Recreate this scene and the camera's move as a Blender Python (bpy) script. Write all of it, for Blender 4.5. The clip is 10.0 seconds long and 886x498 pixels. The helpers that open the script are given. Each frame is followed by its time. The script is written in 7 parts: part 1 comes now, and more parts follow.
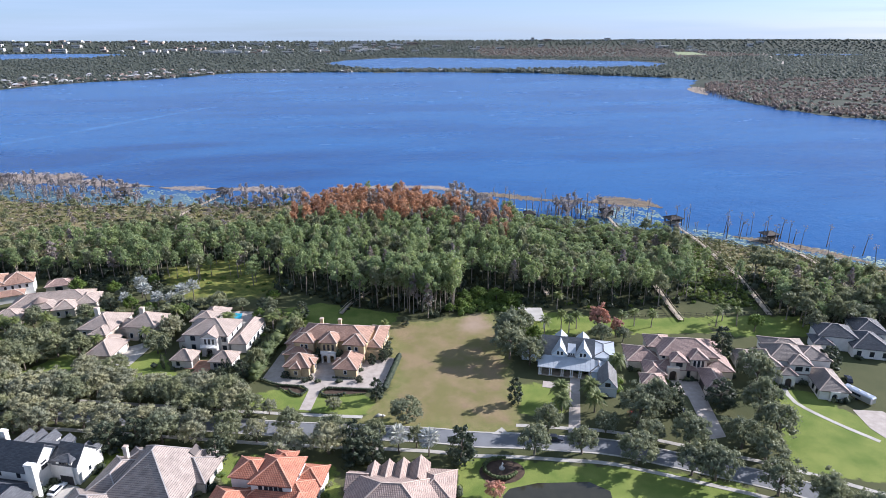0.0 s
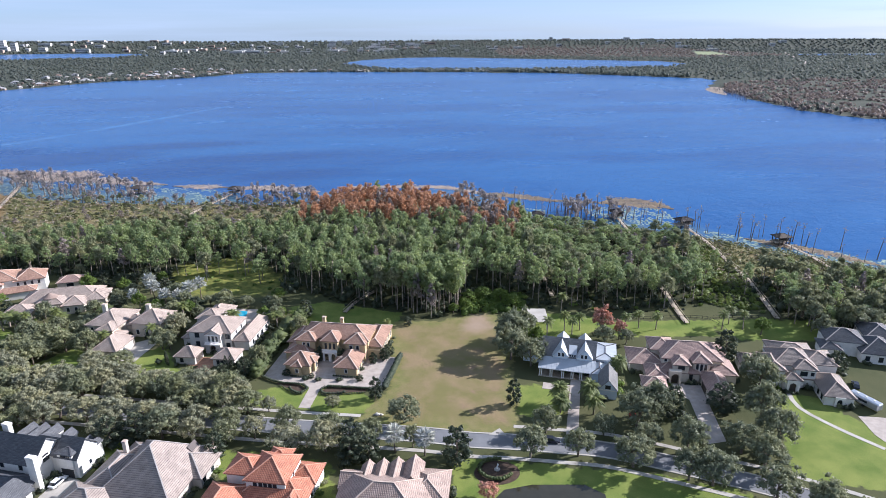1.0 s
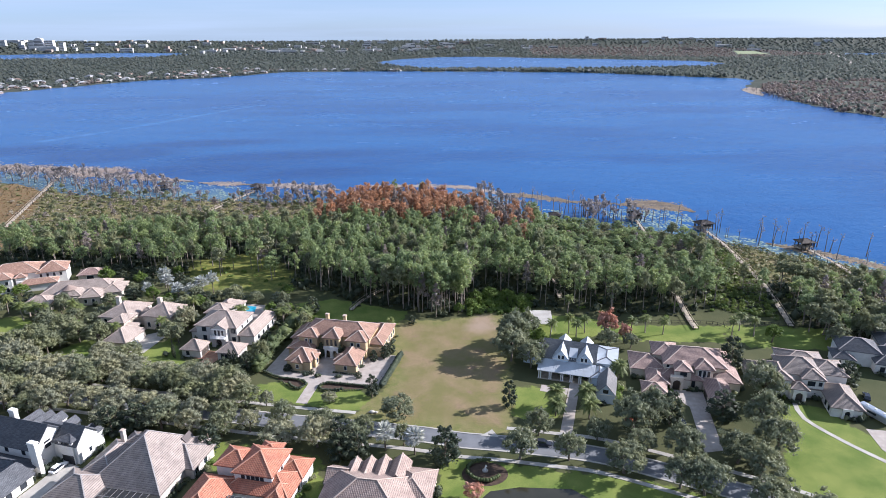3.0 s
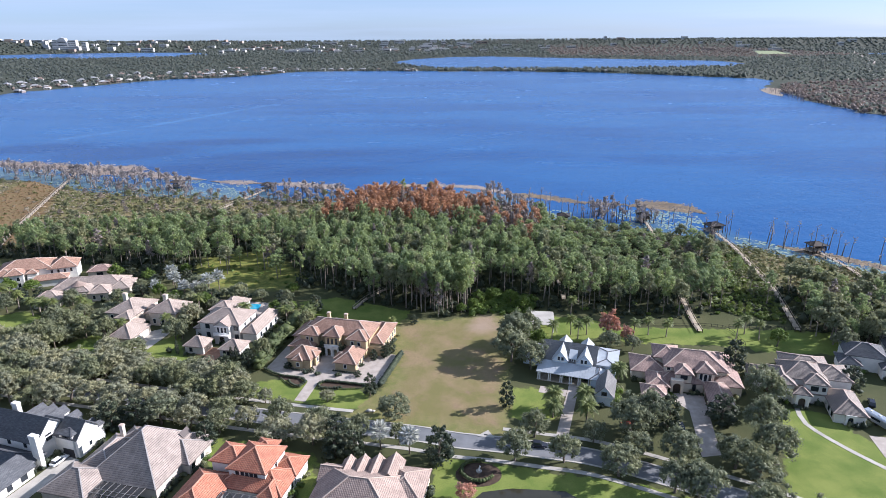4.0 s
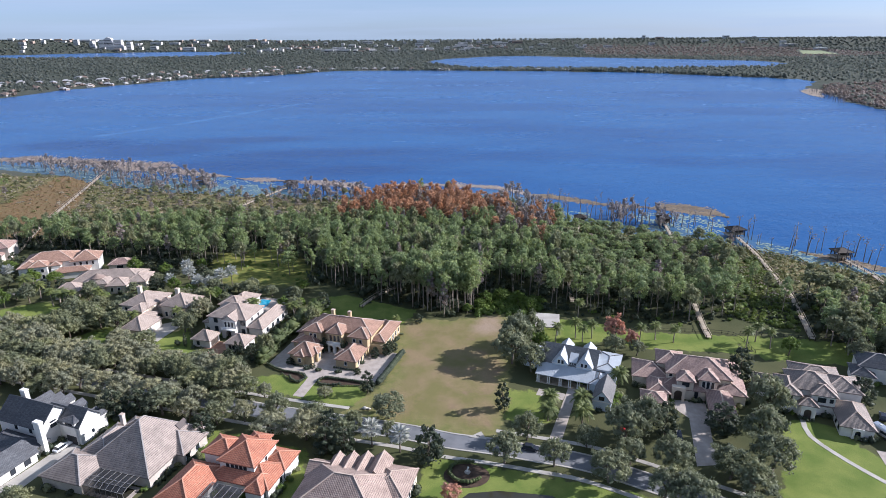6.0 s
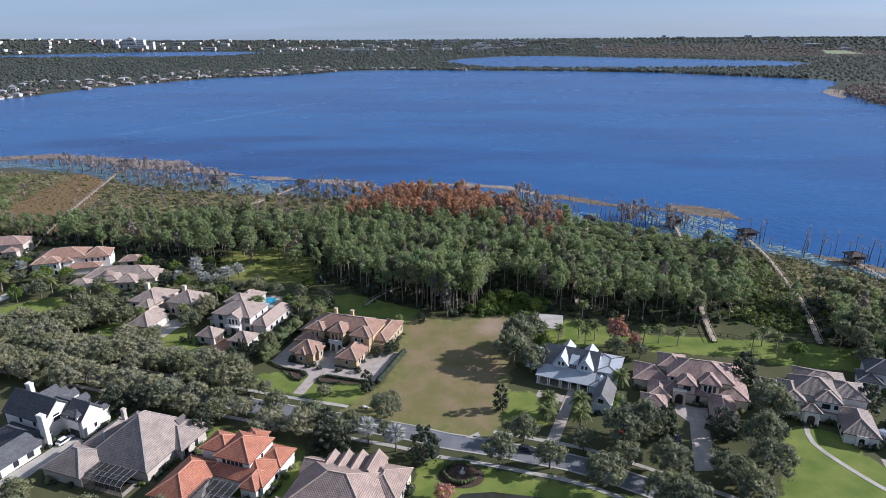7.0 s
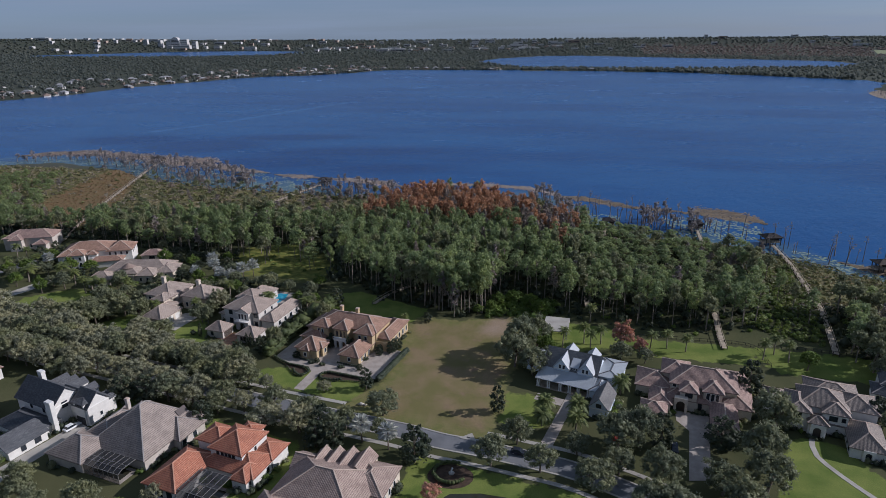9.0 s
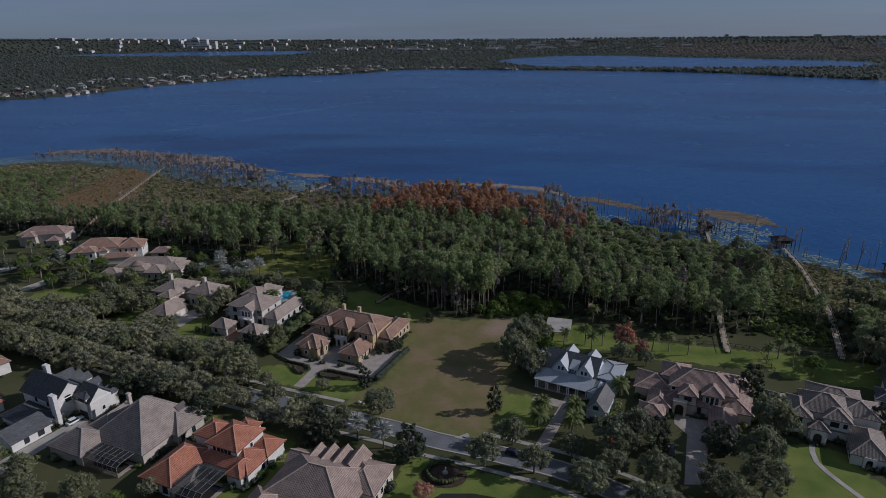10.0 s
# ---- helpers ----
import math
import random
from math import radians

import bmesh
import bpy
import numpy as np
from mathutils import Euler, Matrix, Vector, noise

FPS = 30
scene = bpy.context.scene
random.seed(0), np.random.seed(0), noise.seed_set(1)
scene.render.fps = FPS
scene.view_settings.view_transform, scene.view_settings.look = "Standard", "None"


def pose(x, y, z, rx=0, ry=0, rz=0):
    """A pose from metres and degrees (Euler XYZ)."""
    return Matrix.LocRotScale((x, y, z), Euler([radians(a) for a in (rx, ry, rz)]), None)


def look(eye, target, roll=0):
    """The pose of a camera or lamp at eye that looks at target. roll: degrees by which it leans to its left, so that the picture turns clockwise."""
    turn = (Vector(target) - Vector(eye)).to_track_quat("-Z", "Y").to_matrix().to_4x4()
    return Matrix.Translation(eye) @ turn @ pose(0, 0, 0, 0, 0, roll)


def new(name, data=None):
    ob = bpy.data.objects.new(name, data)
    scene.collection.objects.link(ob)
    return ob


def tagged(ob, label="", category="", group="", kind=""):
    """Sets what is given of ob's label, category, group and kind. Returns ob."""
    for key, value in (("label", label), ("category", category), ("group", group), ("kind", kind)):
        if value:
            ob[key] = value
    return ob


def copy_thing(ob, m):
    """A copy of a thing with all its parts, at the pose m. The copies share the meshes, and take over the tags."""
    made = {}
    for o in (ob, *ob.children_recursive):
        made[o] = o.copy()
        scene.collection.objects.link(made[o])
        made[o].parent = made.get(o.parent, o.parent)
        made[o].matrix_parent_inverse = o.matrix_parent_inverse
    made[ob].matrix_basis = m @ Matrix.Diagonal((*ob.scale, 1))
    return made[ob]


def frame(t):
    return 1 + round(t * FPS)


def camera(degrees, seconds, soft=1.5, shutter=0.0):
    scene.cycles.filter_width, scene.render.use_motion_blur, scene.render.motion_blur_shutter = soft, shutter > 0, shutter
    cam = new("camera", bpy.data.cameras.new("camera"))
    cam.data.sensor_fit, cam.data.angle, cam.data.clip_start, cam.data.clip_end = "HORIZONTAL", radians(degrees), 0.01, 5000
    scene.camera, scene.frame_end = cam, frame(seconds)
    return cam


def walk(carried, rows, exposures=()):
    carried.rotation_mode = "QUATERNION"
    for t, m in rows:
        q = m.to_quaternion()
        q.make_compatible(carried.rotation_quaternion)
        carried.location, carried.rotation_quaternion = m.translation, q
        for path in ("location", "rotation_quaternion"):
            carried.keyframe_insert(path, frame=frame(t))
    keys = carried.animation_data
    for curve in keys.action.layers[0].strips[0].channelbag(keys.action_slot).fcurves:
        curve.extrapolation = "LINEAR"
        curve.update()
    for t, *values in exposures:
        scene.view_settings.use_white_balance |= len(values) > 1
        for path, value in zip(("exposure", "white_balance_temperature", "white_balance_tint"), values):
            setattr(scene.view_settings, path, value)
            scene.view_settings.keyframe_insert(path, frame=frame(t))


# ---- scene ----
cam = camera(71.27, 10.0, soft=0.65)
# the clip fades towards dark at its end
FADE = [(0.0, 0.0), (5.0, 0.0), (5.5, -0.1), (6.0, -0.22), (6.8, -0.45), (7.5, -0.75), (8.5, -1.09), (9.0, -1.31), (9.5, -1.61), (10.0, -1.96)]
EXPOSURES = [(t, 0.75 + s, 5760, 18) for t, s in FADE]
PATH = [
    (0.0, pose(-26.337, -184.017, 108.084, 70.6077, 0, -7.9641) @ pose(0, 0, 0, 0, 0, -0.203)),
    (0.5, pose(-23.772, -184.346, 108.109, 70.5991, 0, -7.1305) @ pose(0, 0, 0, 0, 0, -0.240)),
    (1.0, pose(-21.169, -184.660, 108.130, 70.5907, 0, -6.3088) @ pose(0, 0, 0, 0, 0, -0.273)),
    (1.5, pose(-18.539, -184.951, 108.146, 70.5824, 0, -5.4973) @ pose(0, 0, 0, 0, 0, -0.303)),
    (2.0, pose(-15.889, -185.212, 108.160, 70.5744, 0, -4.6939) @ pose(0, 0, 0, 0, 0, -0.329)),
    (2.5, pose(-13.227, -185.437, 108.169, 70.5668, 0, -3.8960) @ pose(0, 0, 0, 0, 0, -0.353)),
    (3.0, pose(-10.557, -185.622, 108.176, 70.5595, 0, -3.1008) @ pose(0, 0, 0, 0, 0, -0.374)),
    (3.5, pose(-7.887, -185.763, 108.181, 70.5528, 0, -2.3056) @ pose(0, 0, 0, 0, 0, -0.393)),
    (4.0, pose(-5.218, -185.859, 108.183, 70.5465, 0, -1.5077) @ pose(0, 0, 0, 0, 0, -0.410)),
    (4.5, pose(-2.556, -185.908, 108.184, 70.5409, 0, -0.7047) @ pose(0, 0, 0, 0, 0, -0.427)),
    (5.0, pose(0.100, -185.911, 108.184, 70.5359, 0, 0.1056) @ pose(0, 0, 0, 0, 0, -0.442)),
    (5.5, pose(2.748, -185.868, 108.182, 70.5317, 0, 0.9244) @ pose(0, 0, 0, 0, 0, -0.457)),
    (6.0, pose(5.387, -185.782, 108.181, 70.5281, 0, 1.7526) @ pose(0, 0, 0, 0, 0, -0.472)),
    (6.5, pose(8.021, -185.657, 108.179, 70.5252, 0, 2.5898) @ pose(0, 0, 0, 0, 0, -0.487)),
    (7.0, pose(10.649, -185.496, 108.177, 70.5231, 0, 3.4350) @ pose(0, 0, 0, 0, 0, -0.503)),
    (7.5, pose(13.277, -185.306, 108.176, 70.5218, 0, 4.2856) @ pose(0, 0, 0, 0, 0, -0.520)),
    (8.0, pose(15.908, -185.093, 108.177, 70.5212, 0, 5.1377) @ pose(0, 0, 0, 0, 0, -0.538)),
    (8.5, pose(18.548, -184.865, 108.179, 70.5214, 0, 5.9861) @ pose(0, 0, 0, 0, 0, -0.558)),
    (9.0, pose(21.203, -184.632, 108.182, 70.5224, 0, 6.8238) @ pose(0, 0, 0, 0, 0, -0.581)),
    (9.5, pose(23.881, -184.403, 108.189, 70.5241, 0, 7.6418) @ pose(0, 0, 0, 0, 0, -0.606)),
    (10.0, pose(26.591, -184.190, 108.198, 70.5265, 0, 8.4294) @ pose(0, 0, 0, 0, 0, -0.634)),
]
walk(cam, PATH, EXPOSURES)

# ---- daylight ----
SUN_AZIMUTH, SUN_HEIGHT = radians(79), radians(27.5)
world = bpy.data.worlds.new("world")
scene.world = world
world.use_nodes = True
wt = world.node_tree
sky = wt.nodes.new("ShaderNodeTexSky")
sky.sky_type, sky.sun_disc = "NISHITA", False
sky.sun_elevation, sky.sun_rotation = SUN_HEIGHT, SUN_AZIMUTH
sky.air_density, sky.dust_density, sky.ozone_density = 0.6, 0.5, 4.0
# thin white cloud streaks drawn out along the horizon
coord = wt.nodes.new("ShaderNodeTexCoord")
stretch = wt.nodes.new("ShaderNodeMapping")
stretch.inputs["Scale"].default_value = (1.2, 1.2, 26.0)
wt.links.new(coord.outputs["Generated"], stretch.inputs["Vector"])
puffs = wt.nodes.new("ShaderNodeTexNoise")
puffs.inputs["Scale"].default_value, puffs.inputs["Detail"].default_value = 2.2, 6
wt.links.new(stretch.outputs[0], puffs.inputs["Vector"])
veil = wt.nodes.new("ShaderNodeMapRange")
veil.inputs["From Min"].default_value, veil.inputs["From Max"].default_value = 0.42, 0.72
veil.inputs["To Min"].default_value, veil.inputs["To Max"].default_value = 0.5, 0.92
wt.links.new(puffs.outputs[0], veil.inputs[0])
cloudy = wt.nodes.new("ShaderNodeMix")
cloudy.data_type = "RGBA"
wt.links.new(veil.outputs[0], cloudy.inputs[0])
wt.links.new(sky.outputs[0], cloudy.inputs[6])
cloudy.inputs[7].default_value = (3.9, 4.85, 5.9, 1)
wt.links.new(cloudy.outputs[2], wt.nodes["Background"].inputs[0])
wt.nodes["Background"].inputs[1].default_value = 0.087
sun = new("sun", bpy.data.lights.new("sun", "SUN"))
sun.data.energy, sun.data.angle, sun.data.color = 6.0, radians(0.5), (1.0, 0.94, 0.84)
sun.matrix_world = look((math.sin(SUN_AZIMUTH) * 500, math.cos(SUN_AZIMUTH) * 500, math.tan(SUN_HEIGHT) * 500), (0, 0, 0))


# ---- materials ----
class Mat:
    """A node material with short ways to add nodes."""

    def __init__(self, name, rough=0.8, metal=0.0, spec=0.3):
        self.m = bpy.data.materials.new(name)
        self.m.use_nodes = True
        self.t = self.m.node_tree
        self.p = self.t.nodes["Principled BSDF"]
        self.p.inputs["Roughness"].default_value = rough
        self.p.inputs["Metallic"].default_value = metal
        self.p.inputs["Specular IOR Level"].default_value = spec
        self.pos = self.t.nodes.new("ShaderNodeNewGeometry").outputs["Position"]

    def put(self, value, socket):
        if hasattr(value, "is_output"):
            self.t.links.new(value, socket)
        else:
            socket.default_value = value

    def noise(self, scale, detail=4, vector=None, rough=0.55):
        n = self.t.nodes.new("ShaderNodeTexNoise")
        n.inputs["Scale"].default_value, n.inputs["Detail"].default_value = scale, detail
        n.inputs["Roughness"].default_value = rough
        self.t.links.new(vector or self.pos, n.inputs["Vector"])
        return n.outputs[0]

    def rng(self, v, a, b, c=0.0, d=1.0):
        n = self.t.nodes.new("ShaderNodeMapRange")
        self.put(v, n.inputs[0])
        for i, x in enumerate((a, b, c, d)):
            n.inputs[i + 1].default_value = x
        return n.outputs[0]

    def mix(self, f, a, b, mode="MIX"):
        n = self.t.nodes.new("ShaderNodeMix")
        n.data_type, n.blend_type = "RGBA", mode
        self.put(f, n.inputs[0])
        for v, s in ((a, n.inputs[6]), (b, n.inputs[7])):
            self.put(v if hasattr(v, "is_output") else (*v, 1), s)
        return n.outputs[2]

    def math(self, op, a, b=0.0):
        n = self.t.nodes.new("ShaderNodeMath")
        n.operation = op
        self.put(a, n.inputs[0])
        self.put(b, n.inputs[1])
        return n.outputs[0]

    def attr(self, name):
        n = self.t.nodes.new("ShaderNodeAttribute")
        n.attribute_name = name
        return n.outputs["Fac"]

    def island(self):
        n = self.t.nodes.new("ShaderNodeNewGeometry")
        return n.outputs["Random Per Island"]

    def each(self):
        return self.t.nodes.new("ShaderNodeObjectInfo").outputs["Random"]

    def colour(self, v):
        self.put(v if hasattr(v, "is_output") else (*v, 1), self.p.inputs["Base Color"])
        return self

    def bump(self, h, strength=0.4, dist=0.1):
        n = self.t.nodes.new("ShaderNodeBump")
        n.inputs["Strength"].default_value, n.inputs["Distance"].default_value = strength, dist
        self.t.links.new(h, n.inputs["Height"])
        self.t.links.new(n.outputs[0], self.p.inputs["Normal"])
        return self


def plain(name, c, rough=0.8, metal=0.0, spread=0.18, scale=0.6, fine=9.0, bump=0.15):
    """A painted or mineral surface: broad stains and fine grain."""
    k = Mat(name, rough, metal)
    broad, grain = k.noise(scale, 5), k.noise(fine, 3)
    dark = tuple(x * (1 - spread) for x in c)
    lite = tuple(min(1, x * (1 + spread * 0.6)) for x in c)
    a = k.mix(k.rng(broad, 0.35, 0.65), dark, lite)
    b = k.mix(k.rng(grain, 0.3, 0.7, 0, 0.35), a, tuple(x * 0.7 for x in c))
    k.colour(b).bump(grain, bump, 0.03)
    return k.m


def leafy(name, c1, c2, c3, soft=0.3):
    """Foliage: every leaf spray and every plant has its own tint."""
    k = Mat(name, 0.55, 0, 0.25)
    a = k.mix(k.island(), c1, c2)
    b = k.mix(k.rng(k.each(), 0, 1, 0, 0.55), a, c3)
    b = k.mix(1.0, b, k.mix(k.rng(k.noise(0.16, 2), 0.38, 0.62), (0.72, 0.76, 0.82), (1.14, 1.1, 0.98)), "MULTIPLY")
    b = k.mix(k.rng(k.noise(0.12, 3), 0.35, 0.65, 0, 0.45), b, c3)
    k.colour(b)
    tr = k.t.nodes.new("ShaderNodeBsdfTranslucent")
    k.t.links.new(b, tr.inputs[0])
    ms = k.t.nodes.new("ShaderNodeMixShader")
    ms.inputs[0].default_value = soft
    k.t.links.new(k.p.outputs[0], ms.inputs[1])
    k.t.links.new(tr.outputs[0], ms.inputs[2])
    k.t.links.new(ms.outputs[0], k.t.nodes["Material Output"].inputs[0])
    return k.m


def tiles(name, c1, c2, gap, course=0.42, column=0.3, rough=0.7, rolls=0.45):
    """Clay or concrete roof tiles, laid in courses up the slope and in rolls along the eave (UV in metres)."""
    k = Mat(name, rough)
    uv = k.t.nodes.new("ShaderNodeUVMap").outputs[0]
    s = k.t.nodes.new("ShaderNodeSeparateXYZ")
    k.t.links.new(uv, s.inputs[0])
    cu = k.math("FRACT", k.math("DIVIDE", s.outputs[0], column))
    cv = k.math("FRACT", k.math("DIVIDE", s.outputs[1], course))
    roll = k.math("SINE", k.math("MULTIPLY", cu, math.pi))
    lap = k.rng(cv, 0.0, 0.34, 1.0, 0.0)
    cell = k.t.nodes.new("ShaderNodeCombineXYZ")
    k.t.links.new(k.math("FLOOR", k.math("DIVIDE", s.outputs[0], column)), cell.inputs[0])
    k.t.links.new(k.math("FLOOR", k.math("DIVIDE", s.outputs[1], course)), cell.inputs[1])
    w = k.t.nodes.new("ShaderNodeTexWhiteNoise")
    w.noise_dimensions = "2D"
    k.t.links.new(cell.outputs[0], w.inputs["Vector"])
    base = k.mix(w.outputs["Value"], c1, c2)
    base = k.mix(k.rng(k.noise(0.35, 5), 0.4, 0.7, 0, 0.4), base, gap)
    base = k.mix(k.math("MULTIPLY", lap, 0.9), base, gap)
    base = k.mix(k.rng(roll, 0.0, 0.4, rolls, 0.0), base, gap)
    k.colour(base)
    h = k.math("ADD", k.math("MULTIPLY", roll, 1.6 * rolls), cv)
    k.bump(h, 0.8, 0.09)
    return k.m


WHITE = plain("white_stucco", (0.684, 0.665, 0.627), spread=0.1)
CREAM = plain("cream_stucco", (0.607, 0.534, 0.442), spread=0.12)
TAN = plain("yellow_tan_stucco", (0.50, 0.385, 0.23), spread=0.15)
GREIGE = plain("greige_stucco", (0.50, 0.45, 0.40), spread=0.12)
PALE = plain("pale_grey_stucco", (0.56, 0.53, 0.49), spread=0.1)
BLUEWHITE = plain("pale_blue_siding", (0.60, 0.67, 0.74), spread=0.08)
TRIM = plain("white_trim_paint", (0.78, 0.77, 0.74), 0.5, spread=0.06)
DARKTRIM = plain("dark_bronze_paint", (0.03, 0.03, 0.032), 0.45, spread=0.2)
METALROOF = plain("pale_standing_seam_metal", (0.43, 0.46, 0.49), 0.42, 0.15, spread=0.08)
SHINGLE = tiles("charcoal_shingles", (0.075, 0.08, 0.09), (0.12, 0.125, 0.135), (0.05, 0.05, 0.055), 0.3, 0.9, 0.8, 0.0)
SLATE = tiles("grey_brown_shingles", (0.15, 0.15, 0.155), (0.21, 0.205, 0.2), (0.09, 0.09, 0.09), 0.3, 0.9, 0.8, 0.0)
TILE_PINK = tiles("weathered_terracotta_tiles", (0.317, 0.185, 0.132), (0.414, 0.264, 0.194), (0.123, 0.07, 0.053))
TILE_ROSE = tiles("rose_brown_tiles", (0.31, 0.206, 0.172), (0.413, 0.292, 0.249), (0.12, 0.077, 0.069))
TILE_BEIGE = tiles("beige_pink_tiles", (0.34, 0.255, 0.212), (0.408, 0.315, 0.264), (0.119, 0.081, 0.072), 0.5, 0.42)
TILE_GREY = tiles("taupe_grey_tiles", (0.285, 0.232, 0.2), (0.335, 0.278, 0.242), (0.072, 0.06, 0.058), 0.5, 1.1, 0.7, 0.0)
TILE_ORANGE = tiles("orange_clay_tiles", (0.40, 0.15, 0.088), (0.47, 0.205, 0.128), (0.15, 0.052, 0.036), 0.5, 0.42)
TILE_MIX = tiles("brown_grey_tiles", (0.207, 0.171, 0.153), (0.324, 0.27, 0.234), (0.09, 0.077, 0.072))
TILE_CREAM = tiles("sand_pink_tiles", (0.345, 0.28, 0.236), (0.415, 0.345, 0.296), (0.16, 0.12, 0.104))
CAP_PALE = plain("pale_ridge_tiles", (0.522, 0.414, 0.342), 0.75)
CAP_ORANGE = plain("orange_ridge_tiles", (0.58, 0.30, 0.205), 0.75)
CAP_GREY = plain("grey_ridge_tiles", (0.36, 0.33, 0.31), 0.75)
CAP_DARK = plain("dark_ridge_shingles", (0.10, 0.10, 0.11), 0.8)
CONCRETE = plain("light_concrete", (0.425, 0.399, 0.357), 0.85, spread=0.2, scale=0.25, fine=3)
PAVER = plain("pale_pink_pavers", (0.399, 0.348, 0.306), 0.85, spread=0.18, scale=0.5, fine=4)
BRICKPAVE = plain("red_brick_pavers", (0.36, 0.20, 0.13), 0.85, spread=0.25, scale=0.6, fine=4)
ASPHALT = plain("worn_grey_asphalt", (0.17, 0.175, 0.185), 0.9, spread=0.22, scale=0.18, fine=5)
WOOD = plain("weathered_deck_wood", (0.43, 0.36, 0.275), 0.85, spread=0.3, scale=0.8, fine=6)
DARKWOOD = plain("dark_wet_timber", (0.075, 0.06, 0.05), 0.8, spread=0.3)
BARK = plain("grey_bark", (0.16, 0.13, 0.105), 0.9, spread=0.35, scale=1.5)
SNAGBARK = plain("silvery_dead_bark", (0.19, 0.17, 0.165), 0.9, spread=0.35, scale=1.2)
PALEBARK = plain("pale_pine_bark", (0.27, 0.23, 0.19), 0.9, spread=0.35, scale=1.2)
RUBBER = plain("black_rubber", (0.02, 0.02, 0.02), 0.8)
STEEL = plain("brushed_alloy", (0.5, 0.5, 0.52), 0.35, 0.9)
CARWHITE = plain("white_car_paint", (0.78, 0.79, 0.80), 0.22, spread=0.03)
CARDARK = plain("dark_blue_car_paint", (0.03, 0.035, 0.05), 0.22, spread=0.05)
SILVER = plain("silver_aluminium_skin", (0.55, 0.58, 0.62), 0.3, 0.7, spread=0.08)
BEAM = plain("bronze_cage_beam", (0.24, 0.23, 0.22), 0.5, 0.3)
MULCH = plain("dark_mulch", (0.075, 0.05, 0.035), 0.95, spread=0.4, scale=1.0)
FARWHITE = plain("pale_building_render", (0.56, 0.55, 0.535), 0.8, spread=0.15, scale=0.03, fine=0.3)
FARTAN = plain("tan_building_render", (0.36, 0.285, 0.235), 0.8, spread=0.2, scale=0.03, fine=0.3)
DOCKROOF = plain("weathered_dock_roof", (0.04, 0.034, 0.032), 0.9, spread=0.4)
FARROOF = plain("brown_far_roof", (0.24, 0.18, 0.15), 0.85, spread=0.25, scale=0.1, fine=0.5)
CUSHION = plain("red_blossom", (0.5, 0.04, 0.04), 0.7)

k = Mat("dark_window_glass", 0.06, 0, 0.6)
k.colour(k.mix(k.noise(0.8, 2), (0.012, 0.016, 0.022), (0.03, 0.038, 0.05)))
GLASS = k.m

k = Mat("pool_water", 0.05, 0, 0.5)
k.colour(k.mix(k.rng(k.noise(0.7, 3), 0.35, 0.65), (0.02, 0.24, 0.38), (0.05, 0.36, 0.5)))
k.bump(k.noise(3.0, 2), 0.15, 0.05)
POOL = k.m

k = Mat("dark_pond_water", 0.06, 0, 0.5)
k.colour(k.mix(k.noise(0.3, 3), (0.02, 0.02, 0.014), (0.045, 0.042, 0.028)))
k.bump(k.noise(2.0, 3), 0.1, 0.03)
POND = k.m

k = Mat("insect_screen", 0.7)
k.colour(k.mix(k.noise(0.5, 3), (0.02, 0.021, 0.024), (0.045, 0.046, 0.05)))
k.p.inputs["Alpha"].default_value = 0.72
SCREEN = k.m

# foliage
OAK = leafy("live_oak_leaves", (0.135, 0.155, 0.078), (0.35, 0.36, 0.215), (0.23, 0.245, 0.14), 0.42)
OAKDARK = leafy("street_oak_leaves", (0.12, 0.14, 0.08), (0.315, 0.33, 0.21), (0.21, 0.23, 0.14), 0.38)
TUSSOCK = leafy("marsh_tussocks", (0.21, 0.205, 0.095), (0.32, 0.295, 0.155), (0.29, 0.235, 0.14), 0.35)
DRYTUFT = leafy("dry_marsh_grass", (0.19, 0.115, 0.06), (0.32, 0.22, 0.12), (0.24, 0.185, 0.085), 0.3)
OAKPALE = leafy("grey_oak_twigs", (0.205, 0.205, 0.122), (0.44, 0.435, 0.295), (0.31, 0.31, 0.20), 0.4)
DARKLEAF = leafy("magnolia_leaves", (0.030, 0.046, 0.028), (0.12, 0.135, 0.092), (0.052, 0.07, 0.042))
PINE = leafy("pine_needles", (0.135, 0.19, 0.07), (0.45, 0.51, 0.225), (0.255, 0.325, 0.165), 0.5)
VINE = leafy("sunlit_vine_leaves", (0.09, 0.14, 0.03), (0.22, 0.27, 0.07), (0.14, 0.18, 0.05), 0.4)
REEDBROWN = leafy("brown_reeds", (0.27, 0.21, 0.145), (0.42, 0.33, 0.24), (0.34, 0.265, 0.19), 0.2)
MOSS = leafy("hanging_moss", (0.22, 0.195, 0.19), (0.45, 0.41, 0.405), (0.34, 0.305, 0.30), 0.35)
GREENLEAF = leafy("bright_green_leaves", (0.10, 0.16, 0.03), (0.20, 0.27, 0.065), (0.13, 0.19, 0.045), 0.35)
RUST = leafy("rust_cypress_leaves", (0.34, 0.17, 0.09), (0.61, 0.335, 0.19), (0.45, 0.27, 0.175), 0.45)
MAUVE = leafy("moss_grey_twigs", (0.20, 0.165, 0.15), (0.37, 0.32, 0.30), (0.29, 0.25, 0.235))
MAPLE = leafy("red_maple_leaves", (0.40, 0.17, 0.115), (0.63, 0.33, 0.24), (0.47, 0.27, 0.21))
FROND = leafy("palm_fronds", (0.085, 0.115, 0.032), (0.22, 0.245, 0.09), (0.14, 0.17, 0.06))
SILVERFROND = leafy("silver_palm_fronds", (0.33, 0.35, 0.325), (0.56, 0.57, 0.54), (0.45, 0.46, 0.43), 0.3)
